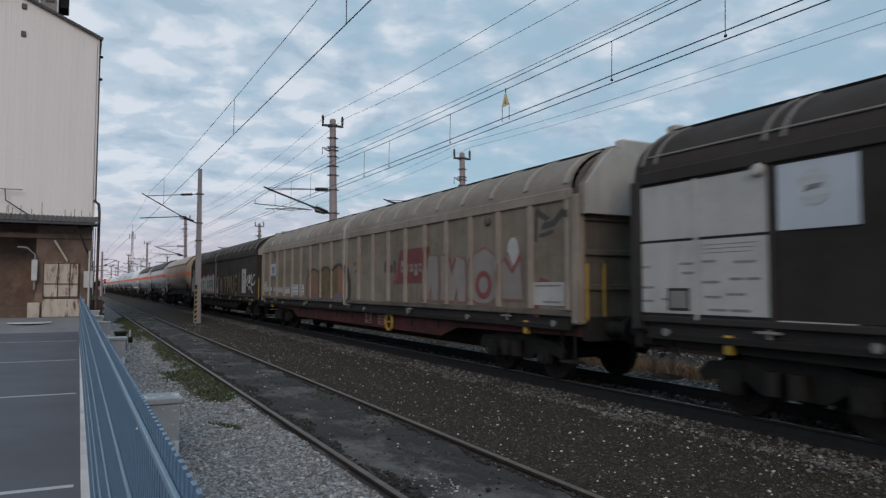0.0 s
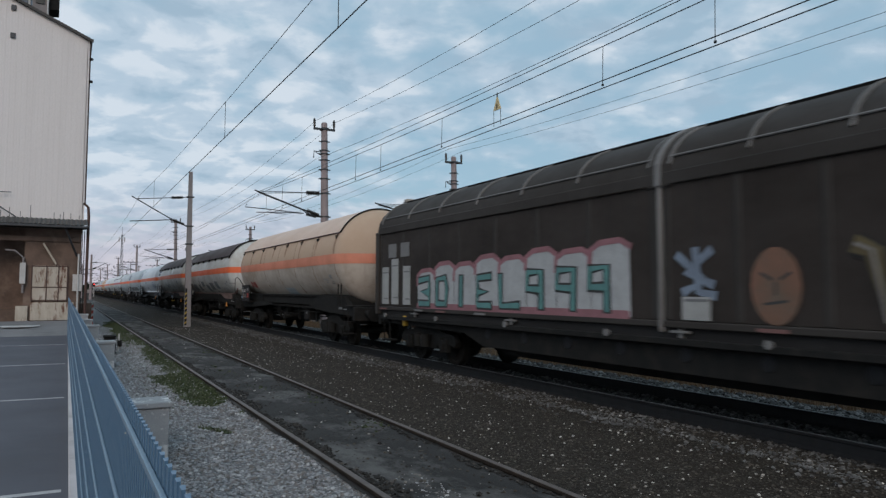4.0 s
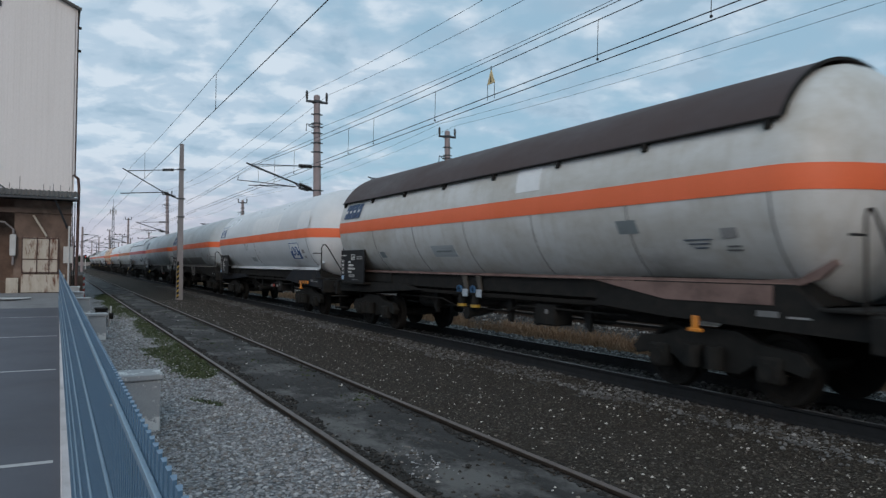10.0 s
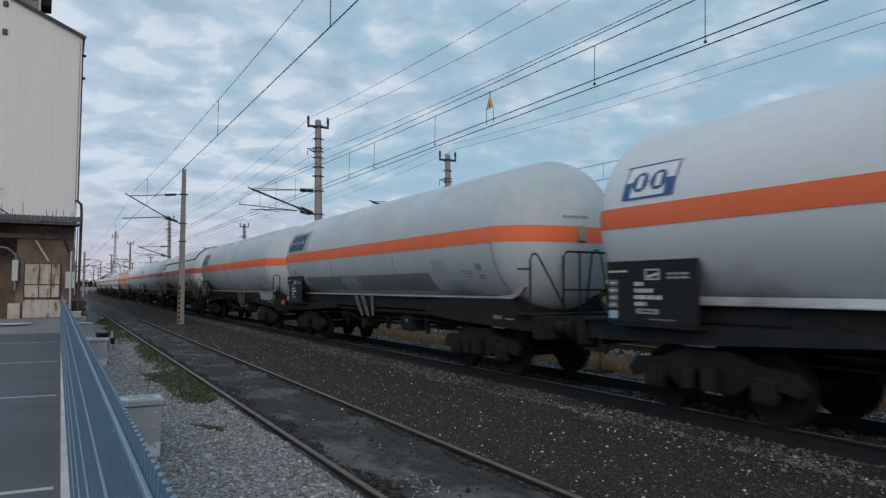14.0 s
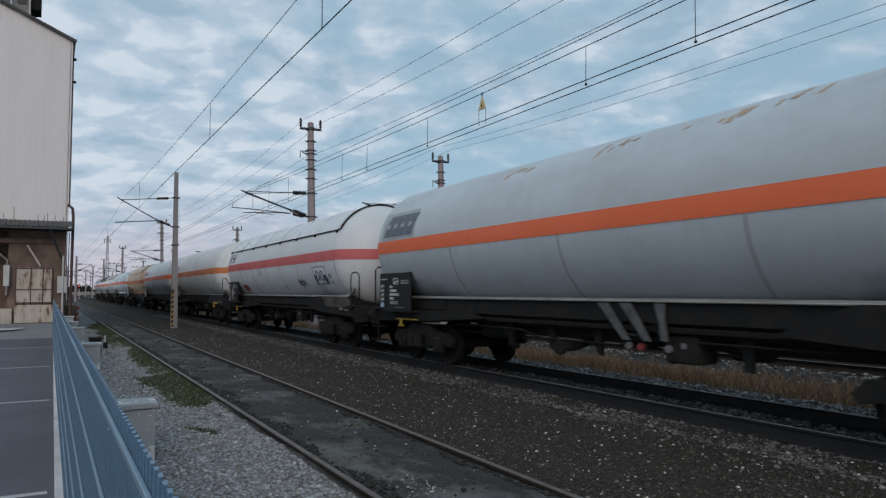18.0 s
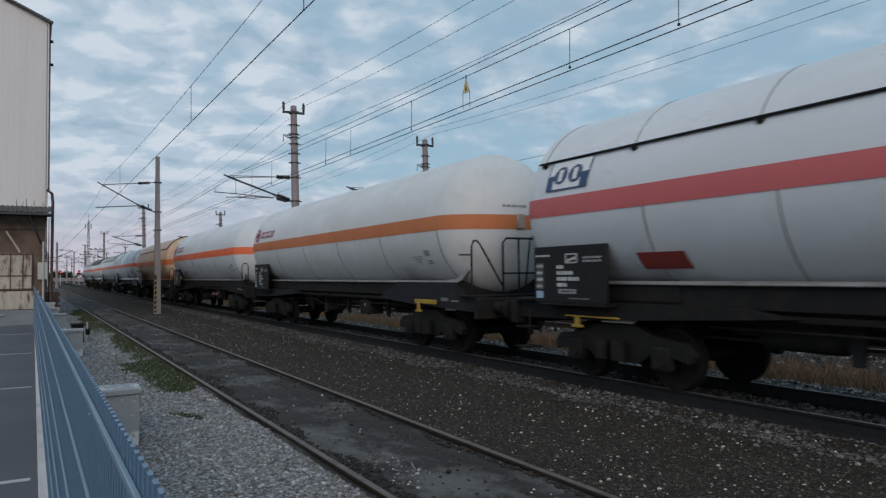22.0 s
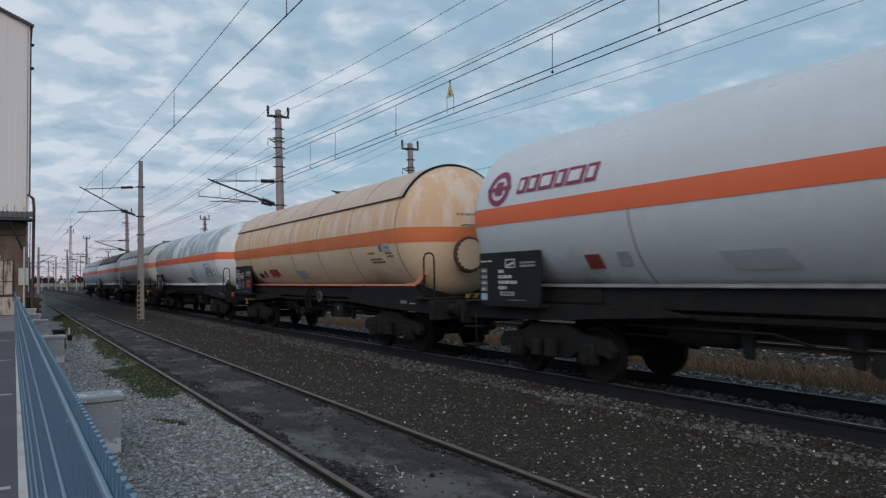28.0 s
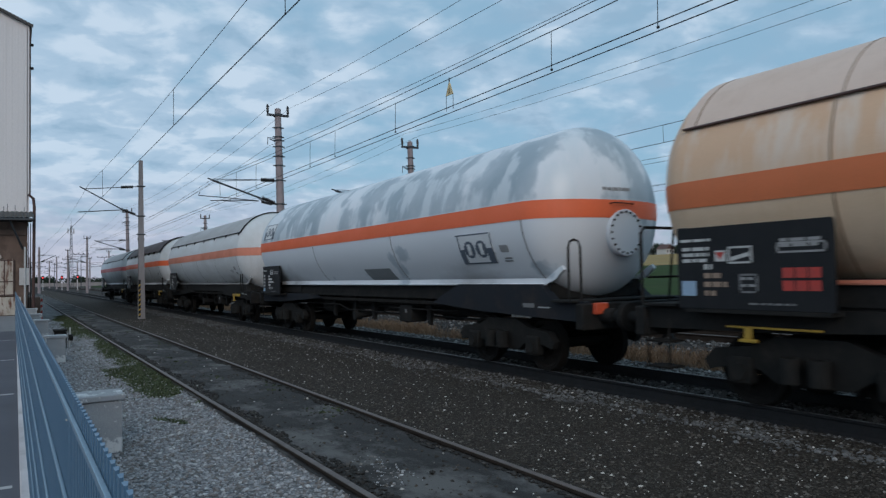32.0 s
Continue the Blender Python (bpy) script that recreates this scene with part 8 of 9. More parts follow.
def build_train():
    e = ENDS
    # first van: dark brown with big pale plates
    w, x, y0, y1, ym = van_wagon("dark brown sliding-wall goods van with pale grey plates", e["A"] - 23.2, e["A"], "van_soot", "van_soot_rib", "van_brown", "steel_dark", (7, 7), light_arcs=True, rib_depth=0.012)
    for k in range(2):
        plate(w, x - 0.009, y1 + 0.0 - 1.14 * k, 2.44, 1.10, 0.80, "van_pale", 0)
        p = plate(w, x - 0.009, y1 + 0.0 - 1.14 * k, 1.38, 1.10, 1.02, "van_pale", 0)
        for j, (ya, yb, zz) in enumerate(((0.1, 0.35, 2.1), (0.62, 0.95, 2.08), (0.1, 0.4, 1.82), (0.55, 1.05, 1.86), (0.15, 0.42, 1.62), (0.5, 0.8, 1.66), (0.2, 0.9, 1.45)) if k else ((0.08, 0.3, 2.05), (0.85, 1.1, 2.08), (0.1, 0.36, 1.75), (0.1, 0.36, 1.55), (0.5, 0.78, 1.58), (0.9, 1.15, 1.95))):
            yq = y1 + 0.02 - 1.14 * k
            n_ = 2 + j % 3
            for i in range(n_):
                d_ = (yb - ya) / n_
                part("text_bar", Geo().box(x - 0.018, x - 0.0155, yq - ya - d_ * (i + 0.85), yq - ya - d_ * i, zz - 0.018, zz + 0.018), "stencil_dark", p, smooth=False)
        part("plate_post", Geo().box(x - 0.03, x, y1 - 1.15 - 1.16 * k, y1 - 1.09 - 1.16 * k, 1.3, 3.26, 0.005), "van_pale" if k == 0 else "van_brown_rib", w)
    holder = part("label_holder", Geo().box(x - 0.022, x - 0.016, y1 - 1.00, y1 - 0.60, 1.42, 1.74, 0.003), "van_soot_rib", w, "small dark framed label holder")
    part("label_sheet", Geo().box(x - 0.026, x - 0.0225, y1 - 0.96, y1 - 0.64, 1.46, 1.70), "hoop_grey", holder)
    for k in range(3):
        part("plate_rule", Geo().box(x - 0.018, x - 0.0155, y1 - 2.1 + 0.05 * k, y1 - 1.25, 2.32 - 0.055 * k, 2.33 - 0.055 * k), "stencil_dark", w, smooth=False)
    part("panel_edge", Geo().box(x - 0.016, x, y1 - 3.3, y1 - 2.36, 1.335, 1.35), "van_pale", w, "pale edge under the dark panel")
    part("hook_eye", Geo().lathe([(-0.10, 0.0), (-0.10, 0.06), (-0.04, 0.09), (0.0, 0.09)], "x", (x, y1 - 2.14, 3.22), 14), "van_pale", w, "round lashing eyelet")
    plate(w, x - 0.009, y1 - 2.38, 2.44, 1.0, 0.80, "plate_blue", 0)
    part("round_mark", Geo().lathe([(-0.022, 0.0), (-0.022, 0.22), (0.0, 0.22), (0.0, 0)], "x", (x, y1 - 2.85, 2.92), 20), "patch_worn", w, "round pale mark")
    part("mark_bar", Geo().prism([(y1 - 2.72, 2.87), (y1 - 2.93, 2.90), (y1 - 2.98, 2.96), (y1 - 2.78, 2.95)], "x", x - 0.026, x - 0.0225), "stencil_dark", w)
    # second van: beige, red frame
    w, x, y0, y1, ym = van_wagon("grimy beige sliding-wall goods van with graffiti on a red frame", e["A"], e["B"] + 0.35, "van_beige_panel", "van_beige", "van_beige_roof", "frame_red", (11, 10), split=0.510, hood=True, sill_mat="van_end")
    for yy, zz, wy, hz, m_, n in ((0.22, 1.54, 0.5, 0.42, "van_pale", 3), (0.74, 1.54, 0.46, 0.25, "van_pale", 2), (1.92, 1.53, 0.50, 0.22, "van_pale", 2), (2.55, 1.51, 0.85, 0.23, "van_pale", 2), (3.65, 1.48, 0.85, 0.25, "van_pale", 1),
                                  (4.75, 1.44, 0.9, 0.40, "plate_blue", 3), (5.85, 1.44, 0.6, 0.40, "plate_blue", 3), (1.42, 2.25, 0.88, 0.50, "plate_blue", 0)):
        plate(w, x - 0.002, y1 - yy, zz, wy, hz, m_, n)
    blob(w, [(y1 - 1.98, 2.33), (y1 - 1.86, 2.30), (y1 - 1.72, 2.36), (y1 - 1.66, 2.50), (y1 - 1.72, 2.66), (y1 - 1.83, 2.58), (y1 - 1.95, 2.62), (y1 - 2.05, 2.67), (y1 - 2.07, 2.45)], "logo_grey", x, "bird_mark", 0.010)
    for u, v in ((1.58, 2.13), (1.82, 2.10), (2.05, 2.12)):
        stroke(w, [(y1 - u, v), (y1 - u - 0.17, v + 0.02)], "van_end", x - 0.006, 0.10)
    tablet = part("tablet", Geo().box(x - 0.03, x - 0.012, y1 - 1.84, y1 - 1.50, 1.55, 1.79, 0.006), "black", w, "black-framed label holder")
    part("label_sheet", Geo().box(x - 0.034, x - 0.0305, y1 - 1.81, y1 - 1.53, 1.58, 1.76), "plate_blue", tablet)
    y1 -= 0.35
    yg = y1 - 6.45
    humps = [(yg - 0.2 - 4.0 * u, 2.16 + 0.20 * abs(math.sin(u * 9.4)) + 0.16 * u) for u in (i / 28 for i in range(29))]
    blob(w, [(yg, 1.36), (yg - 0.05, 2.0)] + humps[:9] + [(humps[8][0], 1.36)], "spray_peach", x, out=0.001)
    blob(w, [(humps[8][0], 1.36)] + humps[8:24] + [(humps[23][0], 1.36)], "spray_gold", x, out=0.001)
    blob(w, [(humps[23][0], 1.36)] + humps[23:] + [(yg - 4.4, 1.9), (yg - 4.35, 1.36)], "spray_peach", x, out=0.001)
    blob(w, [(yg - 0.5, 1.32), (yg - 0.7, 1.55), (yg - 1.3, 1.5), (yg - 1.5, 1.32)], "spray_lilac", x, out=0.004)
    blob(w, [(yg - 2.9, 1.32), (yg - 3.2, 1.52), (yg - 4.0, 1.56), (yg - 4.2, 1.32)], "spray_lilac", x, out=0.004)
    for k in (9, 19):
        stroke(w, [(humps[k][0] + 0.05, humps[k][1] - 0.04), (humps[k][0] - 0.12, 1.95), (humps[k][0] + 0.05, 1.6)], "spray_black", x - 0.006, 0.05)
    stroke(w, [(yg + 0.02, 1.40), (yg, 2.0)] + humps, "spray_black", x - 0.009, 0.075)
    stroke(w, [(yg - 4.18, 2.42), (yg - 4.42, 2.25), (yg - 4.58, 1.95), (yg - 4.62, 1.65), (yg - 4.50, 1.22)], "spray_black", x - 0.009, 0.24)
    stroke(w, [(yg - 1.5, 1.66), (yg - 1.65, 1.76), (yg - 1.95, 1.76), (yg - 2.15, 1.64), (yg - 2.05, 1.50), (yg - 1.8, 1.52)], "spray_black", x - 0.012, 0.05)
    stroke(w, [(yg - 2.5, 1.95), (yg - 2.62, 1.80), (yg - 2.8, 1.86)], "spray_black", x - 0.009, 0.05)
    stroke(w, [(yg - 4.95, 2.44), (yg - 5.35, 2.46), (yg - 5.32, 2.10)], "spray_gold", x, 0.14)
    stroke(w, [(yg - 5.05, 2.2), (yg - 5.3, 2.28)], "spray_gold", x - 0.004, 0.10)
    yr = y1 - 14.6
    part("red_sign", Geo().prism([(yr - 1.75, 1.85), (yr, 1.85), (yr - 0.25, 2.72), (yr - 2.0, 2.74)], "x", x - 0.006, x), "brand_red", w, "faded red panel")
    for k in range(5):
        part("logo_block", Geo().box(x - 0.011, x - 0.0065, yr - 0.52 - 0.27 * k, yr - 0.34 - 0.27 * k, 2.14 - 0.1 * (k == 3), 2.34 + 0.1 * (k == 0)), "faded_white", w, smooth=False)
        part("logo_block", Geo().box(x - 0.013, x - 0.0115, yr - 0.47 - 0.27 * k, yr - 0.39 - 0.27 * k, 2.19, 2.28), "brand_red", w, smooth=False)
    for k in range(4):
        part("logo_block", Geo().box(x - 0.005, x, yr + 0.65 - 0.21 * k, yr + 0.78 - 0.21 * k, 2.14, 2.34 + 0.12 * (k in (0, 3))), "spray_black", w, smooth=False)
    # big washed-out sprayed shapes: red outline round chalky fills
    for fill in ([(1.50, 1.42), (1.62, 2.05), (1.95, 2.52), (2.42, 2.50), (2.50, 1.95), (2.44, 1.42), (2.12, 1.42), (2.06, 1.78), (1.96, 1.42)],
                 [(2.58, 1.42), (2.55, 2.48), (2.95, 2.50), (3.12, 2.02), (3.30, 2.46), (3.72, 2.36), (3.80, 1.85), (3.74, 1.42), (3.40, 1.42), (3.36, 1.70), (3.22, 1.42)],
                 [(3.95, 1.5), (3.90, 2.05), (4.10, 2.46), (4.55, 2.58), (4.95, 2.40), (5.10, 2.0), (5.02, 1.55), (4.70, 1.40), (4.25, 1.40)],
                 [(5.20, 1.5), (5.15, 2.2), (5.42, 2.42), (5.62, 2.1), (5.85, 2.42), (5.95, 1.5)]):
        q_ = [(yr - u, v) for u, v in fill]
        blob(w, q_, "faded_white", x, out=0.002)
        stroke(w, q_ + q_[:1], "faded_pink", x - 0.004, 0.055)
    stroke(w, [(yr - 4.5 + 0.26 * math.cos(t), 1.80 + 0.24 * math.sin(t)) for t in (6.2832 * i / 14 for i in range(15))], "spray_red", x - 0.008, 0.12)
    stroke(w, [(yr - 3.0, 2.40), (yr - 3.12, 2.12), (yr - 3.28, 2.38)], "spray_red", x - 0.008, 0.08)
    stroke(w, [(yr - 5.35, 2.30), (yr - 5.58, 2.05), (yr - 5.85, 2.34)], "spray_red", x - 0.008, 0.09)
    stroke(w, [(yr - 6.35, 1.25), (yr - 6.42, 1.72), (yr - 6.5, 1.86), (yr - 6.95, 1.74)], "spray_red", x, 0.16)
    stroke(w, [(yr + 0.12, 1.72), (yr + 0.05, 2.3)], "spray_red", x - 0.012, 0.05)
    stroke(w, [(yr - 1.55, 1.42), (yr - 1.85, 2.72)], "spray_red", x - 0.012, 0.06)
    blob(w, [(y1 - 20.2 + 0.20 * math.cos(t), 2.45 + 0.28 * math.sin(t)) for t in (6.2832 * i / 16 for i in range(16))], "van_pale", x, "oval_mark")
    plate(w, x - 0.002, y1 - 20.85, 1.42, 0.95, 0.42, "van_pale", 2)
    stroke(w, [(y1 - 20.95, 2.62), (y1 - 20.98, 3.14), (y1 - 21.02, 3.20)], "spray_black", x, 0.08)
    stroke(w, [(y1 - 21.05, 3.12), (y1 - 21.35, 2.98), (y1 - 21.15, 2.86), (y1 - 21.5, 2.90), (y1 - 21.75, 3.08), (y1 - 22.0, 3.02)], "spray_black", x, 0.13)
    stroke(w, [(y1 - 21.1, 2.70), (y1 - 21.5, 2.76)], "spray_black", x - 0.004, 0.06)
    for y_ in (y1 - 1.89, y1 - 8.06, y1 - 19.3):
        part("wall_eyelet", Geo().lathe([(-0.09, 0.0), (-0.09, 0.05), (-0.06, 0.10), (0.0, 0.10)], "x", (x, y_, 3.12), 14), "van_end", w, "round lashing eyelet")
    part("hand_wheel", Geo().lathe([(-0.03, 0.20), (-0.03, 0.25), (0.03, 0.25), (0.03, 0.2)], "x", (-1.36, y1 - 14.05, 0.80), 20).box(-1.38, -1.35, y1 - 14.25, y1 - 13.85, 0.78, 0.82), "yellow", w, "yellow brake hand wheel")
    for k in range(2):
        plate(w, -1.285, y1 - 12.1 - 1.0 * k, 0.68, 0.5, 0.34, "faded_pink", 4, "frame_red")
    # third van: dark with graffiti
    w, x, y0, y1, ym = van_wagon("dark brown sliding-wall goods van sprayed with graffiti", e["B"] + 0.30, e["C"], "van_brown", "van_brown_rib", "van_brown_rib", "steel_dark", (10, 8), split=0.515, light_arcs=True, rib_depth=0.010, hood=True, pairs=False)
    x -= 0.011
    yg = y1 - 2.4
    tops = (2.20, 2.34, 2.30, 2.42, 2.36, 2.46, 2.40, 2.50)
    for k, zt_ in enumerate(tops):
        yb = yg - 0.05 - 0.90 * k
        blob(w, [(yb, 1.36), (yb + 0.02, zt_ - 0.12), (yb - 0.2, zt_), (yb - 0.66, zt_ + 0.02), (yb - 0.86, zt_ - 0.1), (yb - 0.88, 1.36)], "spray_white", x, out=0.001)
        stroke(w, [(yb + 0.04, zt_ - 0.3), (yb + 0.02, zt_ - 0.08), (yb - 0.2, zt_ + 0.03), (yb - 0.66, zt_ + 0.05), (yb - 0.88, zt_ - 0.06)], "spray_pink", x - 0.006, 0.10)
    blob(w, [(yg, 1.30), (yg, 1.46), (yg - 7.2, 1.46), (yg - 7.2, 1.30)], "spray_pink", x, out=0.0055)
    for k, shape in enumerate(([(0.08, 2.0), (0.6, 2.05), (0.62, 1.75), (0.2, 1.72), (0.6, 1.68), (0.62, 1.45), (0.1, 1.45)],
                               [(0.1, 1.45), (0.12, 2.02), (0.5, 2.05), (0.58, 1.8), (0.52, 1.46), (0.12, 1.46)],
                               [(0.34, 2.05), (0.32, 1.45)],
                               [(0.62, 2.05), (0.14, 2.02), (0.14, 1.74), (0.5, 1.74), (0.14, 1.72), (0.12, 1.46), (0.62, 1.46)],
                               [(0.1, 2.05), (0.12, 1.46), (0.72, 1.48)],
                               [(0.55, 1.46), (0.55, 2.1), (0.15, 2.1), (0.12, 1.8), (0.5, 1.78)],
                               [(0.55, 1.46), (0.58, 2.12), (0.15, 2.12), (0.12, 1.82), (0.5, 1.80)],
                               [(0.5, 1.46), (0.5, 2.14), (0.12, 2.12), (0.10, 1.82), (0.46, 1.82)])):
        yb = yg - 0.05 - 0.88 * k
        pts = [(yb - u, v) for u, v in shape]
        stroke(w, pts, "spray_black", x - 0.008, 0.20)
        stroke(w, pts, "spray_teal", x - 0.017, 0.11)
    for yy in (0.3, 0.9, 1.6):
        plate(w, x - 0.002, y1 - yy, 1.40, 0.42, 0.98 + 0.2 * (yy == 0.9), "van_pale", 2)
    for yy in (0.7, 1.45):
        plate(w, x - 0.002, y1 - yy, 2.62, 0.5, 0.36, "hoop_grey", 0)
    yq = y1 - 10.5
    for pts in ([(0.05, 2.25), (0.5, 1.9), (0.15, 1.75)], [(0.6, 2.3), (0.2, 2.0), (0.62, 1.85)], [(0.35, 2.32), (0.4, 1.75), (0.65, 1.7)]):
        stroke(w, [(yq - u, v) for u, v in pts], "spray_sky", x, 0.13)
    plate(w, x - 0.008, yq - 0.12, 1.36, 0.48, 0.32, "van_pale", 1)
    ov = [(yq - 1.55 + 0.34 * math.cos(t), 1.82 + 0.48 * math.sin(t)) for t in (6.2832 * i / 18 for i in range(18))]
    blob(w, ov, "spray_peach", x, out=0.001)
    for pts in ([(1.35, 1.98), (1.5, 1.9)], [(1.62, 1.9), (1.75, 1.98)], [(1.55, 1.86), (1.55, 1.72)], [(1.4, 1.6), (1.7, 1.64)]):
        stroke(w, [(yq - u, v) for u, v in pts], "spray_black", x - 0.006, 0.035)
    gold = ([(2.55, 2.26), (2.72, 2.18), (2.86, 1.42), (3.06, 2.26), (3.2, 2.26)],
            [(3.55, 1.42), (3.56, 2.34), (3.74, 2.30), (3.90, 1.75), (4.05, 1.80), (4.16, 2.32), (4.28, 2.30), (4.30, 1.42)],
            [(4.62, 2.30), (4.70, 1.60), (4.95, 1.44), (5.22, 1.62), (5.30, 2.34)],
            [(6.1, 2.30), (5.66, 2.34), (5.62, 1.90), (6.0, 1.90), (5.62, 1.86), (5.64, 1.42), (6.15, 1.40)])
    for pts in gold:
        q_ = [(yq - u, v) for u, v in pts]
        stroke(w, [(u - 0.05, v - 0.03) for u, v in q_], "van_sill_dark", x, 0.28)
        stroke(w, q_, "spray_gold", x - 0.006, 0.21)
        stroke(w, [(u + 0.02, v + 0.02) for u, v in q_[:3]], "faded_white", x - 0.013, 0.045)
    stroke(w, [(yq - 6.66, 2.44), (yq - 6.64, 1.72)], "spray_gold", x, 0.20)
    stroke(w, [(yq - 6.64, 1.56), (yq - 6.64, 1.40)], "spray_gold", x, 0.18)
    stroke(w, [(yq - 6.72, 2.30), (yq - 6.70, 1.9)], "spray_red", x - 0.006, 0.04)
    for u, m_ in ((0.2, "faded_pink"), (2.3, "hoop_grey"), (3.4, "faded_pink"), (5.1, "hoop_grey"), (11.8, "faded_pink"), (16.2, "hoop_grey")):
        part("sill_smear", Geo().box(x - 0.03, x + 0.01, y1 - u - 0.42, y1 - u, 1.255, 1.30), m_, w, "worn paint left on the sill", smooth=False)
    plate(w, x - 0.002, y1 - 17.88, 1.43, 0.96, 1.23, "van_pale", 0)
    part("round_mark", Geo().lathe([(-0.014, 0.0), (-0.014, 0.20), (0.0, 0.2), (0.0, 0)], "x", (x - 0.004, y1 - 18.36, 2.28), 20), "grey_mark", w, "round grey mark")
    part("mark_bar", Geo().box(x - 0.024, x - 0.02, y1 - 18.48, y1 - 18.24, 2.23, 2.33), "van_pale", w)
    q = y1 - 18.95
    def curve(pts, n=5):
        out = []
        for i in range(len(pts) - 1):
            p0, p1, p2, p3 = (pts[max(0, min(len(pts) - 1, i + d))] for d in (-1, 0, 1, 2))
            for k in range(n):
                u = k / n
                out.append(tuple(0.5 * (2 * b_ + (c_ - a_) * u + (2 * a_ - 5 * b_ + 4 * c_ - d_) * u * u + (3 * b_ - a_ - 3 * c_ + d_) * u ** 3) for a_, b_, c_, d_ in zip(p0, p1, p2, p3)))
        return out + [pts[-1]]
    stroke(w, curve([(q, 2.12), (q - 0.10, 2.02), (q - 0.28, 2.3), (q - 0.15, 1.95), (q - 0.30, 1.80)]), "spray_white", x, 0.075)
    stroke(w, curve([(q - 0.42, 2.32), (q - 0.46, 1.98), (q - 0.62, 2.0), (q - 0.68, 2.32), (q - 0.72, 1.98), (q - 0.88, 2.02), (q - 0.95, 2.30)]), "spray_white", x, 0.075)
    stroke(w, curve([(q - 1.10, 2.38), (q - 1.18, 2.0), (q - 1.12, 1.65), (q - 1.28, 1.48), (q - 1.45, 1.50)]), "spray_white", x, 0.075)
    stroke(w, curve([(q - 1.15, 1.95), (q - 1.55, 2.28), (q - 1.9, 2.32), (q - 1.98, 2.12), (q - 1.75, 1.9), (q - 1.4, 1.84), (q - 1.15, 1.9)]), "spray_white", x, 0.07)
    stroke(w, curve([(q - 0.45, 1.60), (q - 0.55, 1.74), (q - 0.8, 1.74), (q - 0.95, 1.62)]), "spray_white", x, 0.06)
    # tank wagons
    tank_wagon("dirty cream pressure tank wagon with salmon stripe and cream sunshade", e["C"], e["D"], "tank_cream", "stripe_salmon", "shade_cream", seed=4, rails="loop", hazard=(("placard_red", 1.35, 0.26, 1.90, 2.16, 0.9), ("white_mark", 1.31, 0.05, 1.94, 2.18, 0.9), ("placard_red", 1.80, 0.42, 1.88, 2.14, 0.9)), seams=6, fancy=True, band=(2.60, 2.91), board=(1.25, 2.0, 1.5), ledge="steel_dark", handle="",
               patches=(("patch_worn", 5.4, 6.6, 1.50, 1.86),))
    for k, nm in enumerate("EF"):
        p = "D" if nm == "E" else "E"
        tank_wagon("white pressure tank wagon with orange stripe and dark brown sunshade", e[p], e[nm], "tank_soiled", "stripe_orange", "shade_brown", "slant", "logo_blue", mark_size=0.95, seed=11 + k, rails="slant", end_box=True, seams=6, frame="steel_dark", ledge="frame_rust", rust_skirt=True, handle="lever", hoses=0.61 if nm == "F" else None,
                   far_patches=(("patch_grey", 1.75, 3.05, 1.76, 2.14), ("patch_grey", 3.75, 4.5, 1.74, 2.12), ("patch_grey", 5.15, 6.0, 1.98, 2.30), ("patch_grey", 6.5, 7.4, 1.70, 2.08), ("patch_lower", 7.8, 8.9, 1.79, 2.20), ("patch_grey", 9.5, 10.4, 1.84, 2.26)) if nm == "E" else (("patch_worn", 5.44, 6.46, 1.95, 2.20), ("patch_grey", 5.60, 6.30, 2.05, 2.09), ("patch_grey", 2.45, 2.75, 1.95, 2.10)),
                   patches=() if nm == "E" else (("patch_light", 4.5, 5.2, 3.1, 3.6), ("patch_grey", 2.2, 2.6, 2.25, 2.45)))
    tank_wagon("clean white pressure tank wagon with orange stripe and blue mark", e["F"], e["G"], "tank_clean", "stripe_orange", None, "panel", "logo_bright", outlets=True, seed=21, rails="slant", end_box=True, near_mark="logo_bright", handle="striped",
               seams=2, frame="steel_blue", patches=(("patch_light", 3.5, 7.5, 3.0, 3.72), ("patch_light", -0.05, 1.0, 3.02, 3.62), ("patch_light", -0.25, 0.0, 3.02, 3.40), ("patch_faint", 7.6, 8.3, 1.86, 2.04)))
    tank_wagon("grey-white pressure tank wagon with orange stripe and grey mark", e["G"], e["H"], "tank_grey", "stripe_orange", None, "slant", "logo_blue", mark_size=1.35, seed=30, rails="slant", end_box=True, seams=3, ledge="ledge_grey", handle="",
               stays=1.31, far_patches=(("patch_faint", 0.15, 2.4, 3.0, 3.75), ("patch_lower", 1.9, 11.0, 1.70, 2.12), ("patch_worn", 5.2, 6.4, 1.74, 2.10), ("patch_lower", 0.75, 0.95, 2.25, 2.4)), patches=(("patch_worn", 2.0, 2.6, 2.15, 2.4),))
    tank_wagon("grey-white pressure tank wagon with orange stripe and dark slanted mark", e["H"], e["I"], "tank_grey", "stripe_orange", None, "slant", "logo_grey", mark_size=1.25, manhole=True, seed=37, rails="loop", seams=4, ledge="ledge_grey", handle="", lamp=True, pale_saddle=True, far_lever=True,
               far_patches=(("patch_faint", 0.15, 1.9, 3.0, 3.7),), stays=-0.41, far_rail=True, outlets=True, drips=((9.2, 4.10), (6.25, 4.12), (4.4, 4.16), (3.2, 4.20), (1.2, 4.14)))
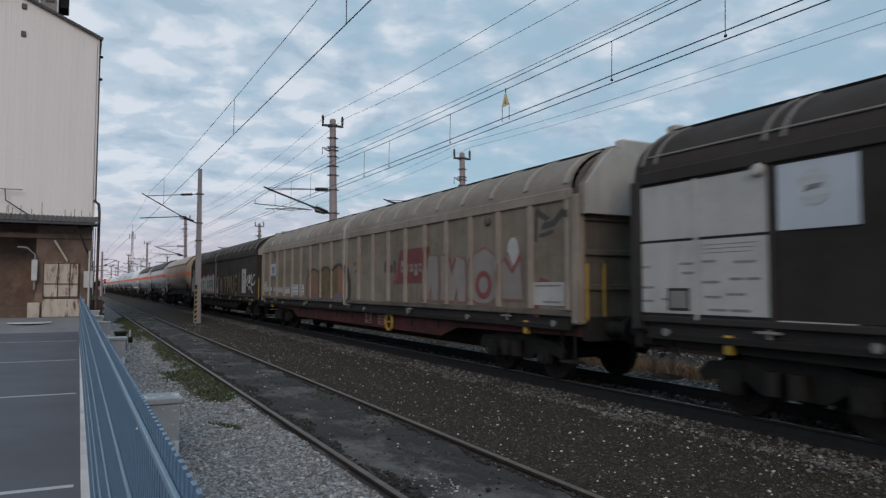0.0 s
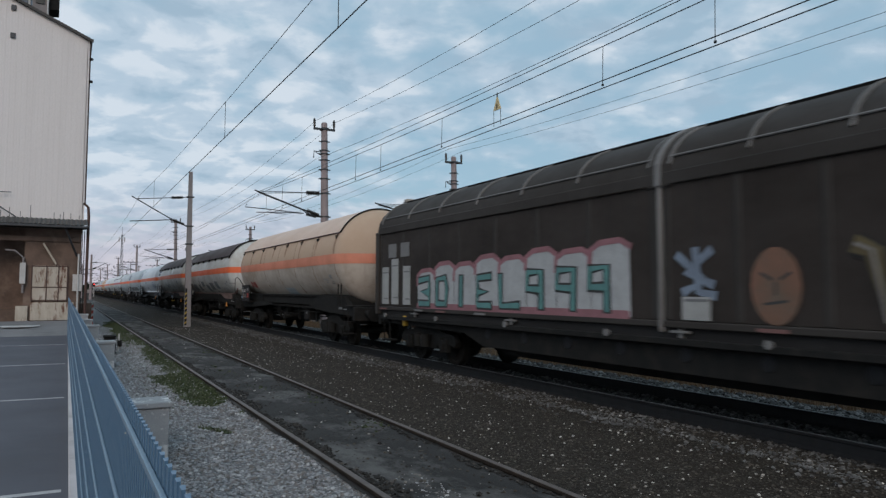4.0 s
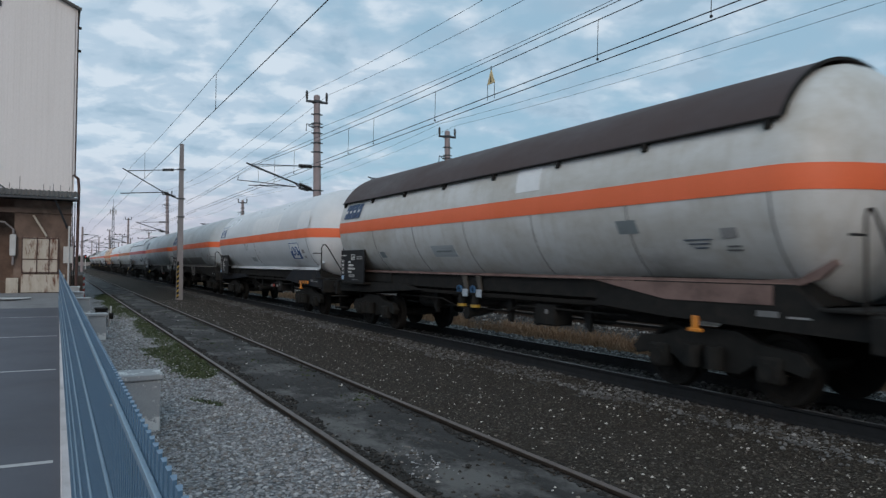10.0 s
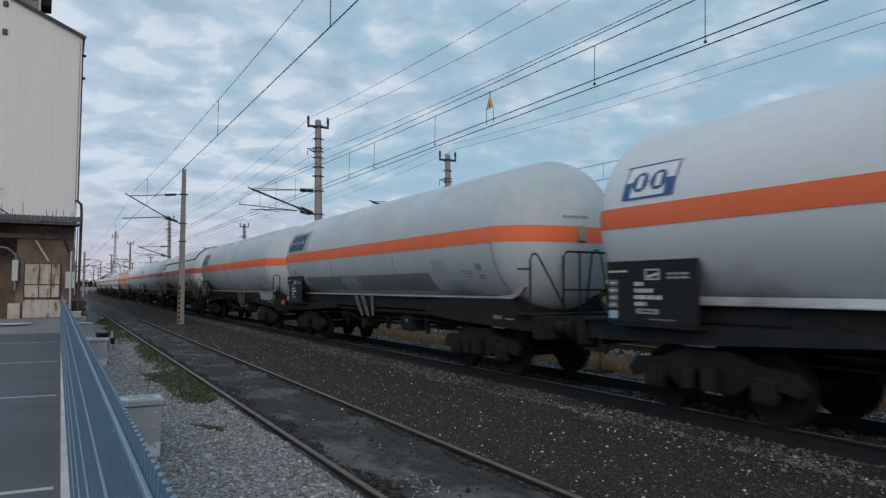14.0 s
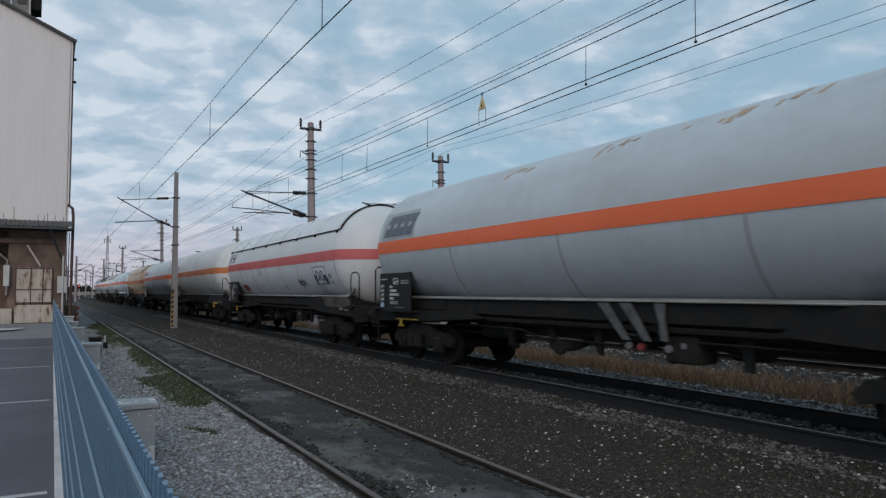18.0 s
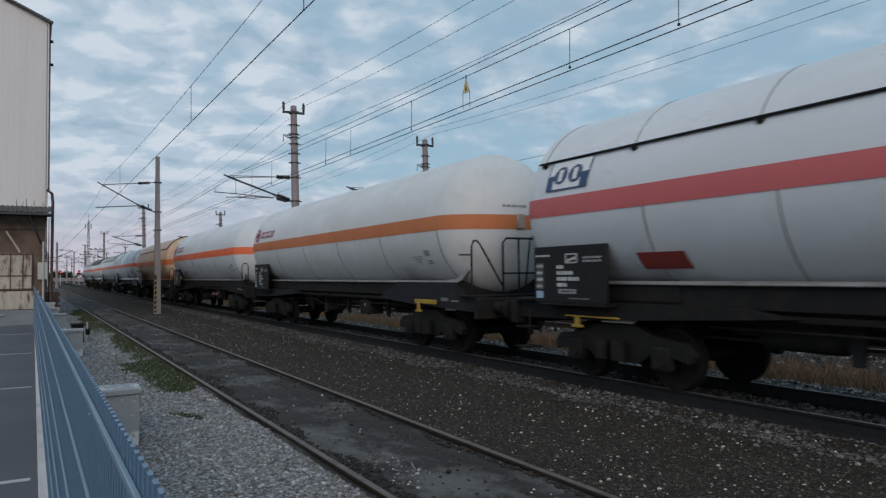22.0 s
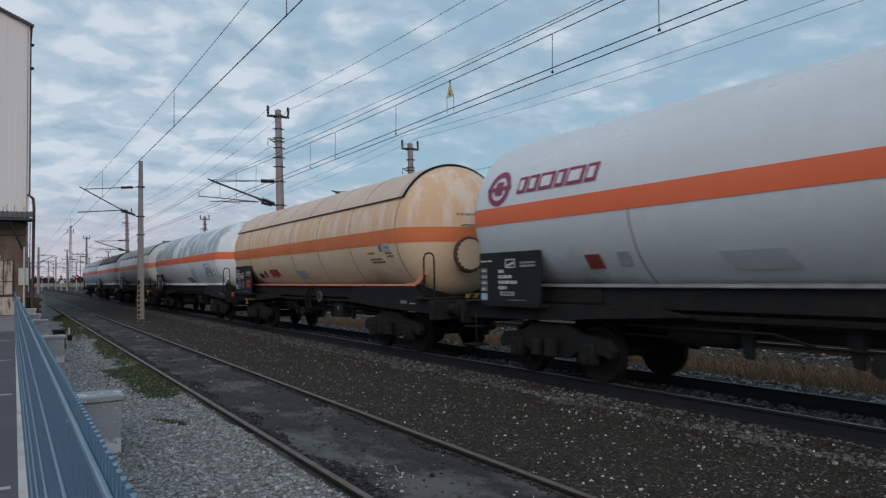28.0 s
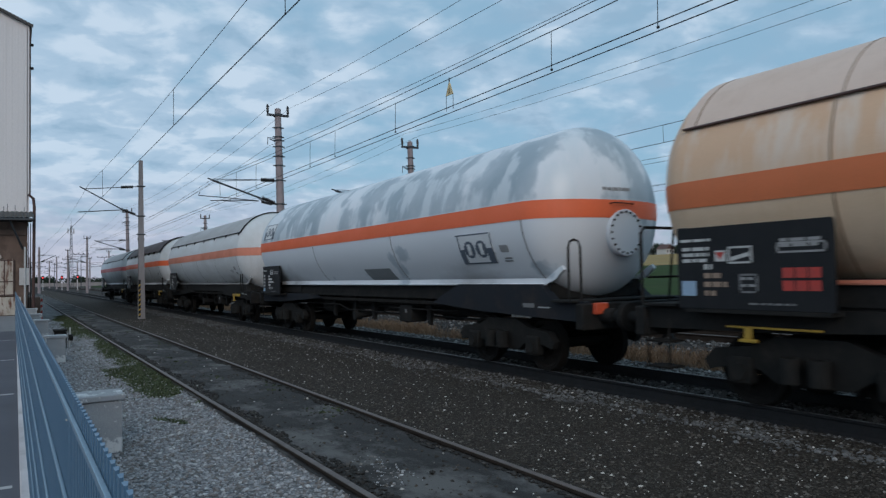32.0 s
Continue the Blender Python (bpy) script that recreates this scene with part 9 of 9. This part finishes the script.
    tank_wagon("white pressure tank wagon with rose stripe and white sunshade", e["I"], e["J"], "tank_clean", "stripe_rose", "tank_clean", "panel", "logo_blue", manhole=True, near_mark="logo_blue", seed=42, seams=7, ledge="ledge_grey", handle="", seam_shift=-0.35, far_lever=True, pale_saddle=True, hazard=(("placard_red", 2.05, 0.85, 1.78, 2.02, 0.6),), tags=((3.15, 1.92), (0.95, 2.06)),
               patches=(("patch_faint", 5.6, 5.9, 1.80, 1.93),))
    tank_wagon("white pressure tank wagon with rusty orange stripe and plum mark", e["J"], e["K"], "tank_white", "stripe_rusty", None, "ring", "logo_plum", end_box=True, seed=51, rails="slant", seams=5, ledge="ledge_grey", frame="steel_blue", fancy=False)
    tank_wagon("white pressure tank wagon with orange stripe and large plum mark", e["K"], e["L"], "tank_clean", "stripe_orange", None, "ring", "logo_plum", mark_size=1.08, seed=56, rails="loop", seams=4, ledge="ledge_grey", fancy=False, hazard=(("placard_red", 2.50, 0.32, 1.84, 2.06, 0.7), ("patch_worn", 3.15, 0.22, 1.86, 2.08, 0.9), ("patch_ghost", 5.0, 0.9, 1.78, 2.02, 0.2)), outlets=True, manhole=True, handle="")
    tank_wagon("amber-stained cream pressure tank wagon with orange stripe and sunshade", e["L"], e["M"], "tank_amber", "stripe_amber", "shade_cream", None, seed=63, manhole=True, seams=6, fancy=True, handle="", striped_bar=True, wheel=True, seam_shift=0.3, ledge="stripe_salmon", far_rail=True, far_lever=True, hazard=(("black", 2.35, 0.42, 1.82, 1.98, 0.5), ("placard_red", 2.92, 0.26, 1.84, 2.06, 1.1), ("red_mark", 3.72, 0.40, 1.86, 2.10, 0.5), ("red_mark", 4.16, 0.44, 1.86, 2.10, 0.5), ("patch_faint", 6.3, 0.8, 1.78, 2.02, 0.3)), band=(2.54, 2.88), board=(1.25, 2.30, 2.05))
    tank_wagon("white pressure tank wagon with frosty blotches and orange stripe", e["M"], e["N"], "tank_frost", "stripe_orange", None, "panel", "logo_grey", seed=70, manhole=True, near_mark="logo_grey", seams=3, frame="steel_blue", handle="", lamp=True, far_patches=(("patch_lower", 7.7, 9.1, 1.66, 1.94),))
    tank_wagon("white pressure tank wagon with orange stripe and pale sunshade", e["N"], e["O"], "tank_white", "stripe_salmon", "shade_grey", None, seed=77, rails="loop", seams=4, ledge="ledge_grey")
    tank_wagon("white pressure tank wagon with orange stripe and black sunshade", e["O"], e["P"], "tank_white", "stripe_orange", "shade_brown", None, seed=81, seams=4)
    tank_wagon("grey pressure tank wagon with rose stripe at the train's end", e["P"], e["Q"], "tank_grey", "stripe_rose", "shade_grey", None, seed=88, seams=4)


build_train()

# sleepers under the main track, last of the setting
sl = Geo().prism([(-1.3, -0.40), (-1.3, -0.235), (-1.2, -0.208), (1.2, -0.208), (1.3, -0.235), (1.3, -0.40)], "y", -0.13, 0.13)
for k in range(110):
    part("sleeper", sl, "sleeper", main_track, m=pose(XT, -4 + 0.6 * k, 0), key="sleeper", smooth=False)


def motions():
    """The train rolls past and slows; its wheels turn."""
    for w, yc in WAGONS:
        walk(w, [(t, pose(XT, yc - run_of_train(t), 0)) for t in range(33)])
    spin = {}
    for t in range(481):
        s = t / 15
        for yy in (-0.9, 0.9):
            spin.setdefault(yy, []).append((s, pose(0, yy, R_WHEEL, math.degrees(run_of_train(s) / R_WHEEL), 0, 0)))
    for w, yy in WHEELS:
        walk(w, spin[yy])


motions()
